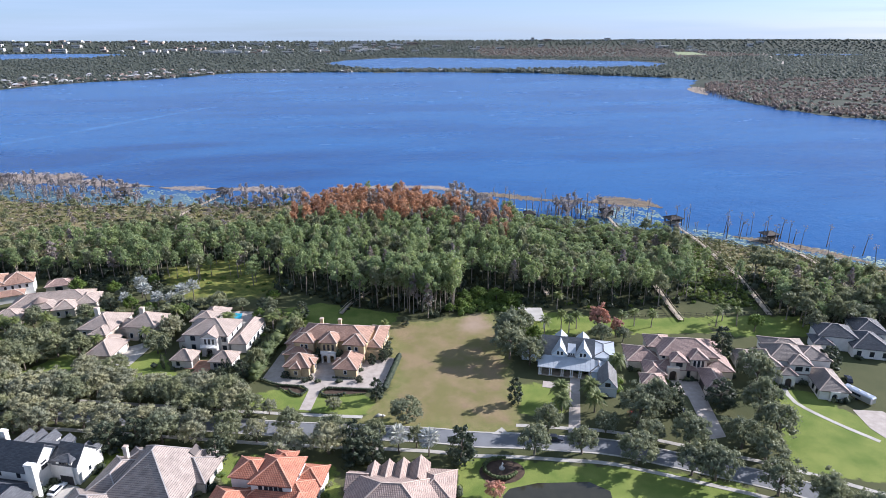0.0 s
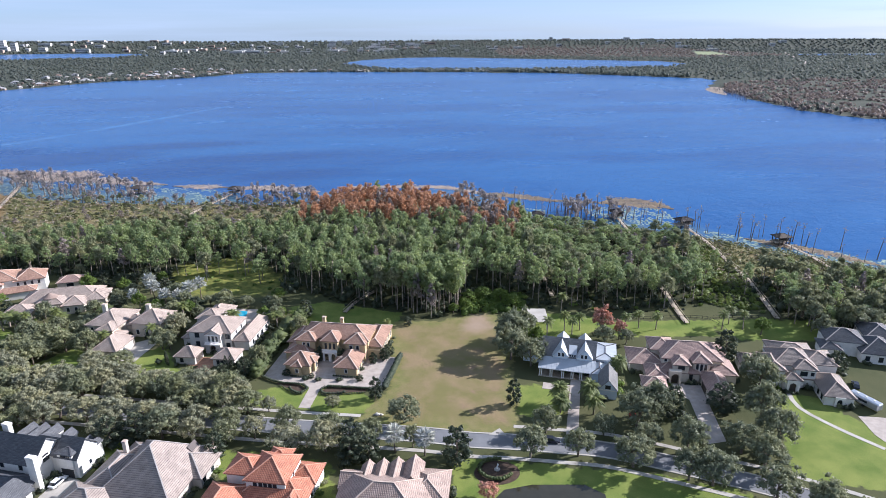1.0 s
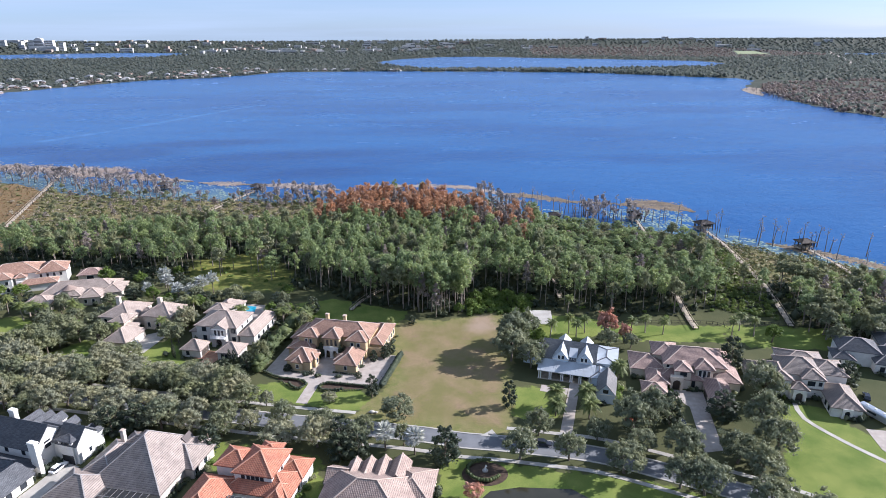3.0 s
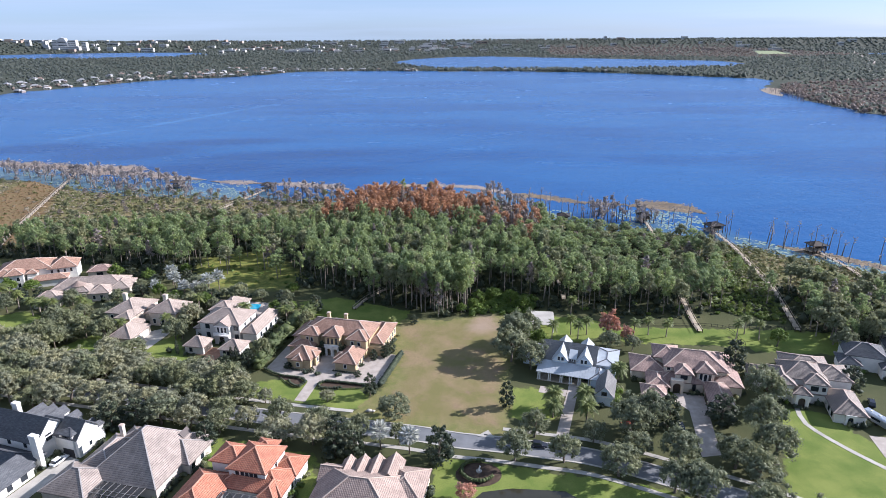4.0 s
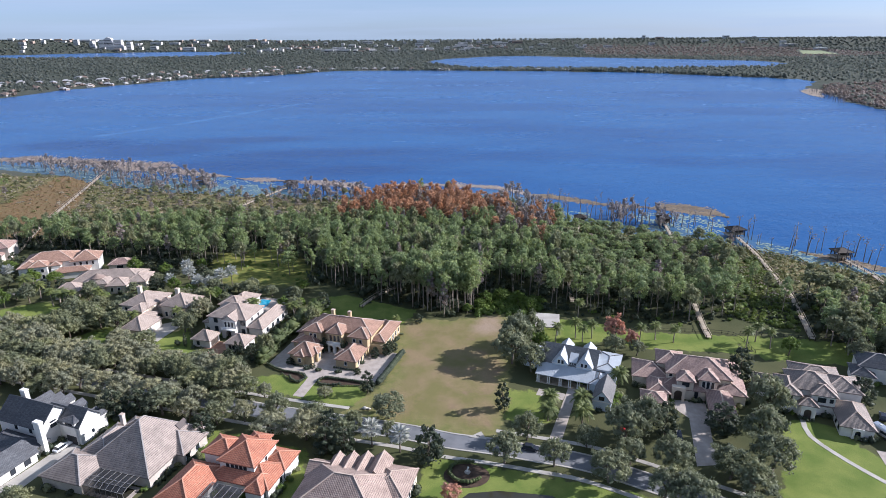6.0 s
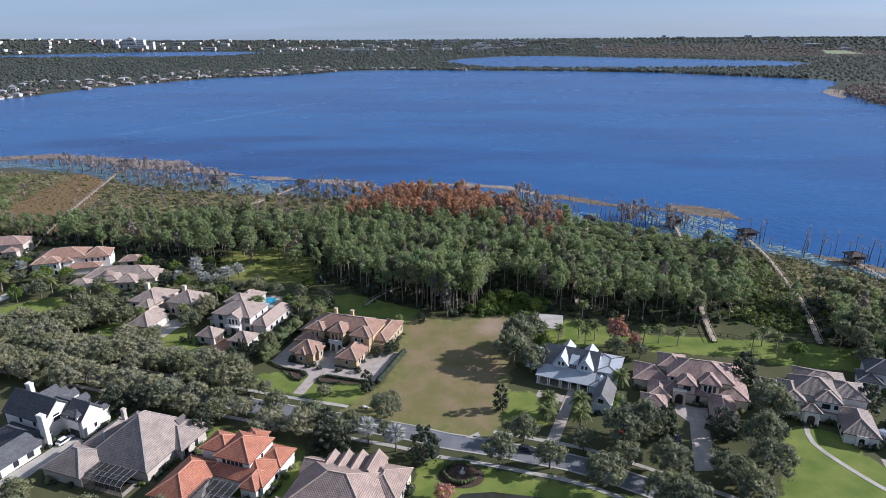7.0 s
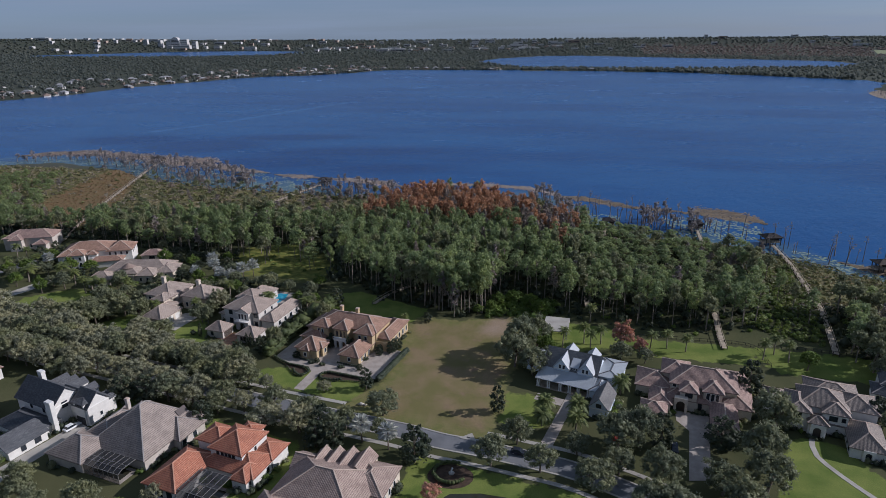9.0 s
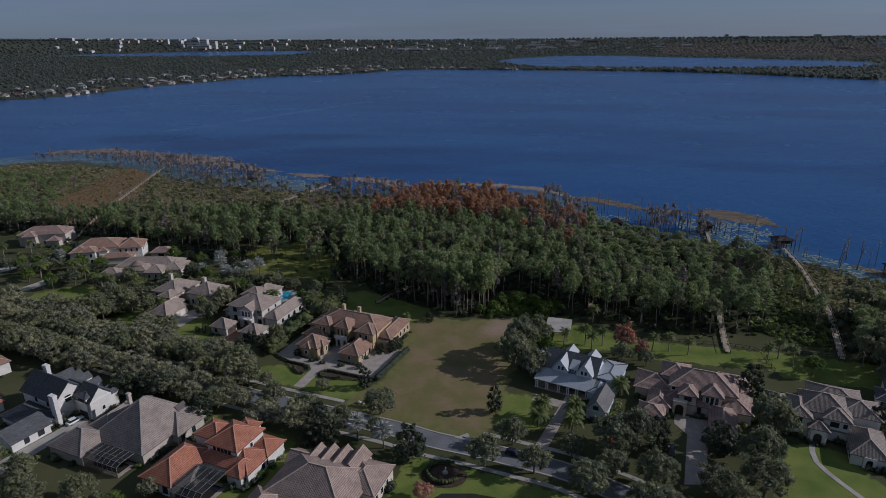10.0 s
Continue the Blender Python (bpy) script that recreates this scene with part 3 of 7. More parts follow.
me = raw("water", np.stack([wx, wy, np.full(wx.size, WATER)], 1), np.stack([wi, wi + 1, wi + wn + 1, wi + wn], 1), LAKEWATER)
# smooth dark lanes in the lee of the shore: centre, half length, half width
calm = np.zeros(wx.size)
for cx, cy, u, v in ((-300, 410, 70, 42), (-396, 440, 60, 30), (-190, 336, 95, 34), (-90, 318, 70, 26), (-130, 390, 120, 26), (-220, 470, 80, 20)):
    calm = np.maximum(calm, np.exp(-(((wx - cx) + 0.25 * (wy - cy)) / u) ** 2 - (((wy - cy) - 0.12 * (wx - cx)) / v) ** 2))
# boat wakes and wind lines: from, to, width
ruffled = np.zeros(wx.size)
for x0, y0, x1, y1, wide in ((-350, 590, -246, 826, 8), (-192, 1060, -165, 1108, 8), (-400, 500, -365, 560, 7)):
    e = np.array((x1 - x0, y1 - y0), float)
    t = np.clip(((wx - x0) * e[0] + (wy - y0) * e[1]) / (e @ e), 0, 1)
    ruffled = np.maximum(ruffled, np.exp(-((wx - x0 - t * e[0]) ** 2 + (wy - y0 - t * e[1]) ** 2) / wide ** 2))
# weed beds: broad in the western bay, a narrow rim elsewhere
into = signed(np.stack([wx, wy], 1), LAKE)
near = (wy < 400) & (wx < 420) & (wx > -520)
rim = np.where(wx < -120, 44.0, 22.0)
shallow = np.where(near & (into > -30), np.clip(1.15 - into / rim, 0, 1) * np.where(wx < -120, 1.0, 0.75), 0)
for name, values in (("calm", calm), ("ruffled", ruffled), ("shallow", shallow)):
    a = me.attributes.new(name, "FLOAT", "POINT")
    a.data.foreach_set("value", np.asarray(values, np.float32))
tagged(part("water", me), "wide blue lake with dark calm lanes and faint boat wakes", "lake", kind="structure")

# ---- street, pavements, drives ----
ROAD = smooth_line([(-330, 70), (-250, 32), (-200, 14), (-160, 0), (-125, -9), (-90, -18), (-55, -27), (-30, -32.5), (-9, -37.2), (2, -40.6), (14, -43), (26, -46), (40, -50), (60, -60.5), (75, -69), (92, -81), (120, -104), (150, -135)])
tagged(part("road", ribbon("road", ROAD, -3.1, 3.1, -0.2, 0.03, ASPHALT)), "worn grey asphalt street", "road", kind="structure")
for a, b in ((3.1, 3.6), (-3.6, -3.1)):
    tagged(part("kerb", ribbon("kerb", ROAD, a, b, -0.2, 0.13, CONCRETE)), "pale concrete kerb along the street", "kerb", kind="structure")
# the north pavement stops along the unbuilt lot
for a, b, run in ((6.5, 7.9, [p for p in ROAD if p[0] < -29]), (6.5, 7.9, [p for p in ROAD if p[0] > 13]), (-7.8, -6.4, ROAD)):
    tagged(part("pavement", ribbon("pavement", run, a, b, -0.2, 0.09, CONCRETE)), "light concrete pavement beside the street", "pavement", kind="structure")


def paved(name, pts, mat, label, z=0.06):
    return tagged(part(name, slab(name, pts, -0.2, z, mat)), label, "driveway", kind="structure")


def placed(o, deg, pts):
    """Plan points from a house's own axes."""
    c, s = math.cos(radians(deg)), math.sin(radians(deg))
    return [(o[0] + x * c - y * s, o[1] + x * s + y * c) for x, y in pts]


paved("driveway", placed((-40, 6), -14.5, [(-19, 9), (-19, -10), (-14, -12.5), (-4, -12.5), (-1.5, -15), (-1, -26), (2.6, -26), (2.2, -15), (4, -12.2), (21.6, -12), (22.2, 8), (12, 9), (-4, 6)]), PAVER, "pale paved motor court and drive")
paved("driveway", placed((40, -8), -20.3, [(1.6, -5), (4.8, -5), (5.2, -35), (1.8, -35)]), PAVER, "pale paved drive to the white house")
paved("driveway", placed((40, -8), -20.3, [(-7, -8.6), (1.5, -8.6), (1.5, -12.4), (-7, -12.4)]), PAVER, "small pale paved parking pad")
paved("driveway", placed((78, -18), -14.5, [(-6.5, -3), (3, -2), (3, -32), (-2.2, -34), (-2.4, -12), (-6, -8)]), PAVER, "pale paved drive in front of the big house")
paved("driveway", placed((-80, 25), -12.6, [(-2, -9), (4, -9), (4, -15), (2, -26), (-3, -26), (-1, -15), (-5, -15)]), BRICKPAVE, "red brick paved drive")
paved("driveway", placed((-118, 38), -12, [(8.8, -19), (15, -19), (15.5, -6), (12, -2), (7.3, -6)]), CONCRETE, "pale concrete drive by a garage")
paved("driveway", placed((-108, -42), -18.7, [(3.4, 0), (9, -0.5), (8.5, -9), (9.5, -40), (2.5, -40), (3.6, -9)]), CONCRETE, "pale concrete drive to a garage")
paved("driveway", [(118, -43), (126, -45), (134, -60), (130, -74), (118, -66), (116, -52)], PAVER, "shaded paved turning court")
paved("driveway", smooth_line([(-196, 62), (-199, 50), (-206, 36), (-215, 24)]) + smooth_line([(-211, 20), (-201, 34), (-193, 48), (-190, 62)]), CONCRETE, "curving pale concrete drive")
paved("driveway", [(-232, 62), (-222, 84), (-214, 82), (-226, 60), (-240, 40), (-246, 42)], CONCRETE, "pale concrete drive at the lane's end")
paved("garden_walk", offset_line(smooth_line([(105.5, -29), (103.6, -37), (108, -48), (114, -58)]), 0.7) + offset_line(smooth_line([(105.5, -29), (103.6, -37), (108, -48), (114, -58)]), -0.7)[::-1], CONCRETE, "narrow pale concrete garden walk")
# pool deck and pool behind the grey-white house
paved("pool_deck", placed((-80, 25), -12.6, [(-8, 17.6), (7, 17.6), (7, 31), (-8, 31)]), PAVER, "pale paved pool deck", 0.08)
tagged(part("pool_water", slab("pool_water", placed((-80, 25), -12.6, [(-5.6, 20), (-1.2, 19.6), (-0.6, 24), (-2, 29), (-6.2, 29)]), 0.02, 0.13, POOL)), "turquoise swimming pool water", "pool", kind="structure")
tagged(part("pond", slab("pond", [(5, -64), (7.5, -61.5), (15, -60.5), (28, -62), (32, -66), (30, -76), (10, -76)], -0.1, 0.05, POND)), "small dark pond in the lawn", "pond", kind="structure")

for pts in ([(-13, -13.4), (-5, -13.6), (-2.4, -15.4), (-2.9, -18.2), (-5.4, -18.0), (-7.6, -16.2), (-12, -14.6)], [(17, -13.2), (9, -13.4), (4.6, -13.9), (3.0, -16), (4.6, -17.8), (8, -17.4), (10.6, -16.2), (17, -14.6)]):
    paved("mulch_bed", placed((-40, 6), -14.5, pts), MULCH, "curling flower bed of dark mulch")


# ---- houses ----
def hip_roof(x0, x1, y0, y1, z, pitch, over=0.55, form="hip"):
    """Faces of a hipped or gabled roof over a rectangle, with eave thickness, UV in metres, and its ridge and hip lines."""
    x0, x1, y0, y1 = x0 - over, x1 + over, y0 - over, y1 + over
    w, d = x1 - x0, y1 - y0
    ze = z - over * pitch * 0.6
    along_x = w >= d if form == "hip" else form == "gable_x"
    half = min(w, d) / 2 if form == "hip" else (d / 2 if along_x else w / 2)
    zr = ze + half * pitch
    inset = half if form == "hip" else 0.0
    if along_x:
        r0, r1 = (x0 + inset, (y0 + y1) / 2, zr), (x1 - inset, (y0 + y1) / 2, zr)
    else:
        r0, r1 = ((x0 + x1) / 2, y0 + inset, zr), ((x0 + x1) / 2, y1 - inset, zr)
    c = [(x0, y0, ze), (x1, y0, ze), (x1, y1, ze), (x0, y1, ze)]
    if along_x:
        faces = [[c[0], c[1], r1, r0], [c[2], c[3], r0, r1]] + ([[c[1], c[2], r1], [c[3], c[0], r0]] if form == "hip" else [])
        hips = [(c[0], r0), (c[3], r0), (c[1], r1), (c[2], r1)]
    else:
        faces = [[c[1], c[2], r1, r0], [c[3], c[0], r0, r1]] + ([[c[0], c[1], r0], [c[2], c[3], r1]] if form == "hip" else [])
        hips = [(c[0], r0), (c[1], r0), (c[3], r1), (c[2], r1)]
    lines = [(r0, r1)] + hips
    V, F, uv = [], [], []
    for f in faces:
        o = len(V)
        a, b = Vector(f[0]), Vector(f[1])
        u = (b - a).normalized()
        n = u.cross(Vector(f[2]) - a).normalized()
        v = n.cross(u)
        for p in f:
            V.append(p)
            uv.append(((Vector(p) - a).dot(u) + 50, (Vector(p) - a).dot(v)))
        F.append(tuple(range(o, o + len(f))))
    # fascia and soffit
    t = 0.22
    lo = [(x, y, zz - t) for x, y, zz in c]
    for i in range(4):
        j = (i + 1) % 4
        if form != "hip" and (i % 2 == 1) == along_x:
            continue
        o = len(V)
        V += [lo[i], lo[j], c[j], c[i]]
        uv += [(0, 0.1)] * 4
        F.append((o, o + 1, o + 2, o + 3))
    if form == "hip":
        o = len(V)
        V += lo
        uv += [(0, 0.1)] * 4
        F.append((o + 3, o + 2, o + 1, o))
    else:
        # gable ends: underside and barge boards
        for f in faces[:2]:
            o = len(V)
            V += [(p[0], p[1], p[2] - t) for p in f]
            uv += [(0, 0.1)] * len(f)
            F.append(tuple(range(o + len(f) - 1, o - 1, -1)))
            for i, j in ((1, 2), (3, 0)):
                o = len(V)
                a, b = f[i], f[j]
                V += [(a[0], a[1], a[2] - t), (b[0], b[1], b[2] - t), b, a]
                uv += [(0, 0.1)] * 4
                F.append((o, o + 1, o + 2, o + 3))
    return V, F, uv, lines, zr


WINDOWS = {}


def window(parent, x, y, z, deg, w, h, style="plain", trim=None):
    """A window with a frame round it and a recessed pane; origin at its foot, facing -y at 0 degrees."""
    key = (round(w, 2), round(h, 2), style, trim.name if trim else "")
    if key not in WINDOWS:
        fr = hoop("window_frame", -w / 2 - 0.11, w / 2 + 0.11, -0.11, h + 0.11, 0.13, -0.07, 0.05, trim or TRIM)
        pn = boxes("pane", [(-w / 2, -0.012, 0, w / 2, 0.03, h)], GLASS)
        WINDOWS[key] = (fr, pn)
    fr, pn = WINDOWS[key]
    f = part("window", fr, parent, m=pose(x, y, z, 0, 0, deg))
    part("pane", pn, f, "dark reflecting glass")
    return f


def arch(parent, x, y, z, deg, w, h, mat, ow, oh, depth=0.8, dark=None):
    """A wall piece with a round-headed opening through it, and a dark door set back inside it."""
    V, F = [], []
    n = 10
    r = ow / 2
    ring = [(-r, 0.0)] + [(-r * math.cos(math.pi * i / n), oh - r + r * math.sin(math.pi * i / n)) for i in range(n + 1)] + [(r, 0.0)]
    outer = [(-w / 2, 0.0)] + [(-w / 2 + w * i / n, h) for i in range(n + 1)] + [(w / 2, 0.0)]
    m = len(ring)
    for yy in (0.0, depth):
        V += [(a, yy, b) for a, b in ring] + [(a, yy, b) for a, b in outer]
    for i in range(m - 1):
        F.append((i, i + 1, m + i + 1, m + i))
        F.append((2 * m + i + 1, 2 * m + i, 3 * m + i, 3 * m + i + 1))
        F.append((i + 1, i, 2 * m + i, 2 * m + i + 1))
        F.append((m + i, m + i + 1, 3 * m + i + 1, 3 * m + i))
    me = raw("portal", V, F, mat)
    p = part("portal", me, parent, m=pose(x, y, z, 0, 0, deg))
    part("door", boxes("door", [(-r, depth - 0.1, 0, r, depth, oh)], dark or DARKWOOD), p, "dark recessed entrance door")
    return p


def balcony(parent, b, label):
    """A slab with turned balusters under a rail."""
    f = part("balcony", boxes("balcony", [b], TRIM), parent, label)
    x0, y0, x1, z = b[0], b[1], b[3], b[5]
    me = stack("baluster", [(0.05, 0.05, 0), (0.09, 0.09, 0.3), (0.04, 0.04, 0.6), (0.06, 0.06, 0.85)], TRIM)
    n = int((x1 - x0) / 0.42)
    for i in range(n + 1):
        part("baluster", me, f, m=pose(x0 + 0.1 + (x1 - x0 - 0.2) * i / n, y0 + 0.12, z))
    part("rail", boxes("rail", [(x0, y0, z + 0.85, x1, y0 + 0.22, z + 0.98)], TRIM), f)


def garage_door(parent, x, y, deg, w, h, mat):
    g = part("garage_door", boxes("garage_door", [(-w / 2, 0.0, 0, w / 2, 0.05, h)], mat), parent, m=pose(x, y, 0, 0, 0, deg))
    me = boxes("panel", [(-w / 2, -0.04, 0.03, w / 2, 0.02, h / 4 - 0.03)], mat)
    for i in range(4):
        part("panel", me, g, m=pose(0, 0, i * h / 4))
    return g


def chimney(parent, x, y, z0, z1, w, d, mat, cap=None):
    a, b = w / 2, d / 2
    me = stack("chimney", [(a, b, z0), (a, b, z1 - 0.4), (a + 0.14, b + 0.14, z1 - 0.32), (a + 0.14, b + 0.14, z1 - 0.15), (a - 0.08, b - 0.08, z1 - 0.1), (a - 0.08, b - 0.08, z1)], mat)
    c = part("chimney", me, parent, m=pose(x, y, 0))
    part("chimney_cap", boxes("chimney_cap", [(-w / 2 - 0.05, -d / 2 - 0.05, z1, w / 2 + 0.05, d / 2 + 0.05, z1 + 0.12)], cap or CAP_PALE), c)


def house(o, deg, label, wall, roof, cap, blocks, trim=None, group="houses by the lake"):
    """A house of joined blocks (x0, x1, y0, y1, eave, pitch, form), each with walls, a roof and its ridge tiles."""
    h = root("house", pose(o[0], o[1], 0, 0, 0, deg), label, "house", group)
    for b in blocks:
        x0, x1, y0, y1, z, pitch = b[:6]
        form = b[6] if len(b) > 6 else "hip"
        rm = b[7] if len(b) > 7 else roof
        V, F, uv, lines, zr = hip_roof(x0, x1, y0, y1, z, pitch, 0.3 if form != "hip" and min(x1 - x0, y1 - y0) < 6 else 0.55, form)
        wv = [(x0, y0, -0.3), (x1, y0, -0.3), (x1, y1, -0.3), (x0, y1, -0.3), (x0, y0, z), (x1, y0, z), (x1, y1, z), (x0, y1, z)]
        wf = [(0, 1, 5, 4), (1, 2, 6, 5), (2, 3, 7, 6), (3, 0, 4, 7), (4, 5, 6, 7)]
        if form == "gable_y":
            m, top = (x0 + x1) / 2, z + (x1 - x0) / 2 * pitch
            wv += [(m, y0, top), (m, y1, top)]
            wf = wf[:4] + [(4, 5, 8), (6, 7, 9), (5, 6, 9, 8), (7, 4, 8, 9)]
        elif form == "gable_x":
            m, top = (y0 + y1) / 2, z + (y1 - y0) / 2 * pitch
            wv += [(x0, m, top), (x1, m, top)]
            wf = wf[:4] + [(5, 6, 9), (7, 4, 8), (4, 5, 9, 8), (6, 7, 8, 9)]
        part("wall", raw("wall", wv, wf, wall), h)
        # gutter band under the eave
        part("cornice", band("cornice", x0, x1, y0, y1, 0.12, z - 0.6, z - 0.32, trim or TRIM), h)
        r = part("roof", raw("roof", V, F, rm, uv), h)
        if form == "hip" or cap is not CAP_DARK:
            for a, c in lines:
                if (Vector(a) - Vector(c)).length > 0.3 and (form == "hip" or a[2] == c[2]):
                    cv, cf = [], []
                    bar(cv, cf, Vector(a) + Vector((0, 0, 0.03)), Vector(c) + Vector((0, 0, 0.03)), 0.3, 0.16)
                    part("ridge_cap", raw("ridge_cap", cv, cf, cap), r)
    return h


# tan villa beside the open lot
A = house((-40, 6), -14.5, "two-storey tan stucco villa with terracotta tile roofs and twin garage wings", TAN, TILE_PINK, CAP_PALE, [
    (-12.2, -3.9, -7.4, 0.2, 3.9, 0.72), (4.5, 11.8, -6.0, 5.2, 3.3, 0.62), (-2.7, 2.7, 3.0, 9.5, 7.9, 0.72),
    (-11.5, 12.6, 6.2, 17.5, 7.2, 0.5), (-12.4, -5.6, 3.8, 9.8, 7.1, 0.55), (5.4, 12.2, 3.7, 10.5, 7.1, 0.62),
    (11.2, 17.0, 7.4, 23.6, 4.6, 0.45), (-16.8, -10.8, 7.5, 19.5, 4.2, 0.5), (-6, 6, 15.5, 22, 5.0, 0.45),
    (-15.2, -6.5, 0.8, 8.0, 3.7, 0.42), (-6.2, -3.0, -4.9, -1.6, 3.9, 0.62), (3.6, 7.0, -3.4, 0.2, 3.3, 0.6), (-9.6, -6.6, -8.2, -4.0, 3.8, 0.7), (-0.2, 4.6, 9.0, 15.0, 7.9, 0.6)])
for x in (-8.5, -6.9):
    window(A, x - 1.2, 3.8, 4.4, 0, 0.9, 1.6)
for x in (7.2, 9.6):
    window(A, x, 3.7, 4.4, 0, 1.0, 1.6)
for x in (-1.5, 0, 1.5):
    window(A, x, 3.0, 4.5, 0, 0.9, 2.3, trim=TAN)
arch(A, -1.25, 2.2, 0, 0, 2.45, 3.7, TRIM, 1.5, 3.0, 0.9)
arch(A, 1.25, 2.2, 0, 0, 2.45, 3.7, TRIM, 1.5, 3.0, 0.9)
window(A, -3.0, -3.2, 1.0, 90, 1.0, 1.7)
balcony(A, (-2.6, 1.6, 3.7, 2.6, 3.0, 3.95), "white balustrade balcony")
window(A, 8.1, -6.0, 1.0, 0, 0.9, 1.4)
window(A, -8.1, -8.2, 1.1, 0, 1.0, 1.4)
window(A, 11.8, -3.6, 0.6, 90, 0.9, 1.9)
window(A, 11.8, -1.2, 0.6, 90, 0.9, 1.9)
window(A, 11.8, 1.5, 0.6, 90, 0.9, 1.9)
garage_door(A, -3.9, -3.6, 90, 4.8, 2.4, DARKWOOD)
for y in (10, 13, 16, 19, 22):
    window(A, 17.0, y, 1.2, 90, 1.2, 1.9)
arch(A, 14.2, 6.0, 0, 0, 5.4, 3.5, TAN, 1.6, 2.7, 1.3)
for x in (-5.1, 1.5):
    chimney(A, x, 13.3, 7.5, 11.6, 1.1, 1.1, TAN)

# pale house with a pool
B = house((-80, 25), -12.6, "two-storey pale grey stucco house with taupe tile roofs by a pool", PALE, TILE_CREAM, CAP_PALE, [
    (-9.8, 6.0, -3.2, 9.5, 7.1, 0.5), (-2.6, 3.0, -5.4, 1.0, 7.2, 0.62, "gable_y"), (-13.0, -4.5, 9.0, 17.5, 6.2, 0.5),
    (-13.5, -5.0, 15.0, 25.6, 4.0, 0.6), (6.6, 12.2, -2.6, 17.0, 4.0, 0.7), (4.2, 11.8, -14.6, -7.8, 3.3, 0.62),
    (-9.4, -2.4, -14.4, -8.4, 3.3, 0.75), (-13.2, -9.0, -1.5, 6.0, 3.6, 0.5)])
arch(B, 0.2, -6.2, 0, 0, 5.6, 3.7, PALE, 2.2, 3.2, 0.9)
balcony(B, (-2.5, -7.0, 3.7, 2.9, -5.4, 3.95), "white balcony rail")
for x in (-1.2, 0.2, 1.6):
    window(B, x, -5.4, 4.3, 0, 0.9, 2.2)
for x in (-6.8, 4.6):
    window(B, x, -3.2, 4.6, 0, 1.5, 1.6, trim=DARKTRIM)
    window(B, x, -3.2, 1.0, 0, 1.3, 1.9, trim=DARKTRIM)
for x in (6.0, 7.4):
    window(B, x, -14.6, 0.9, 0, 0.9, 1.4, trim=DARKTRIM)
window(B, -7.2, -14.4, 0.9, 0, 1.0, 1.4, trim=DARKTRIM)
garage_door(B, -2.4, -11.4, 90, 4.4, 2.4, DARKWOOD)
for y in (1, 5, 9, 13):
    window(B, 12.2, y, 0.9, 90, 1.5, 1.8)
for y in (1.0, 5.5):
    window(B, 6.0, y, 4.6, 90, 1.1, 1.5)

# house with two chimneys
C = house((-118, 38), -12, "cream stucco house with pink-beige tile roofs and two chimneys", CREAM, TILE_CREAM, CAP_PALE, [
    (-11.5, 0.8, -4.5, 9.5, 6.1, 0.5), (-5.0, 0.8, -8.0, -1.0, 6.0, 0.5), (4.0, 15.4, -1.0, 10.0, 5.9, 0.6),
    (-2.0, 7.2, 0.5, 8.5, 4.4, 0.5), (-0.5, 8.2, -18.2, -7.0, 3.5, 0.7), (-4.5, 3.5, -9.5, -3.0, 3.4, 0.5)])
garage_door(C, 8.2, -14.5, 90, 4.9, 2.4, WHITE)
garage_door(C, 8.2, -9.4, 90, 2.6, 2.4, WHITE)
for x in (-9.5, -6.8):
    window(C, x, -4.5, 3.6, 0, 1.2, 1.4)
window(C, -2.2, -8.0, 3.6, 0, 1.4, 1.5)
for x in (6.0, 9.5, 13.0):
    window(C, x, -1.0, 1.0, 0, 1.2, 2.0)
for y in (2, 6):
    window(C, 15.4, y, 1.2, 90, 1.4, 2.2)
chimney(C, 8.4, 4.4, 5, 11.0, 1.5, 1.3, CREAM)
chimney(C, -8.8, 3.7, 5, 10.7, 1.5, 1.3, CREAM)

# long estate houses towards the west
D = house((-184, 84), 20, "large white stucco house with pinkish tile roofs", WHITE, TILE_PINK, CAP_PALE, [
    (-16, 5, -1.5, 12, 7.0, 0.45), (-12, -5, -6.5, 0, 6.9, 0.55), (-4, 0, -4.5, 0, 6.2, 0.5), (4, 15.5, -2.0, 9.5, 6.4, 0.55), (-3, 12, -8, -2, 3.4, 0.45), (-17, -9, -5, 3, 6.4, 0.5)])
for x in (-10, -7):
    window(D, x, -6.5, 3.8, 0, 1.2, 1.7)
    window(D, x, -6.5, 0.7, 0, 1.2, 2.0)
for x in (5.4, 8, 10.6, 13.2):
    window(D, x, -2.0, 3.9, 0, 1.0, 1.7)
for y in (1, 4, 7):
    window(D, 15.5, y, 3.9, 90, 1.0, 1.7)
arch(D, -2.0, -5.4, 0, 0, 3.6, 4.4, WHITE, 1.8, 3.4, 0.8)
D2 = house((-157, 68), 8, "low cream house with pale taupe tile roofs and round turret", CREAM, TILE_CREAM, CAP_PALE, [
    (-11, 18, -3, 9, 4.1, 0.5), (-14, -4, -13, -5, 3.9, 0.55), (-4, 6, -8, 0, 4.6, 0.5), (6, 14, -9, -1, 3.9, 0.55), (13, 21, -5, 6, 3.8, 0.5)])
for x in (-12, -9, 8, 11, 15, 18):
    window(D2, x, -13.0 if x < -5 else (-9.0 if x < 14 else -5.0), 0.9, 0, 1.1, 1.8)
arch(D2, -1.6, -8.9, 0, 0, 3.6, 4.2, CREAM, 1.8, 3.2, 0.9)
arch(D2, 3.2, -8.9, 0, 0, 3.2, 3.8, CREAM, 1.6, 3.0, 0.9)
tv, tf = [], []
tube(tv, tf, [(0.8, -4, 0), (0.8, -4, 6.2)], [2.4, 2.4], 14)
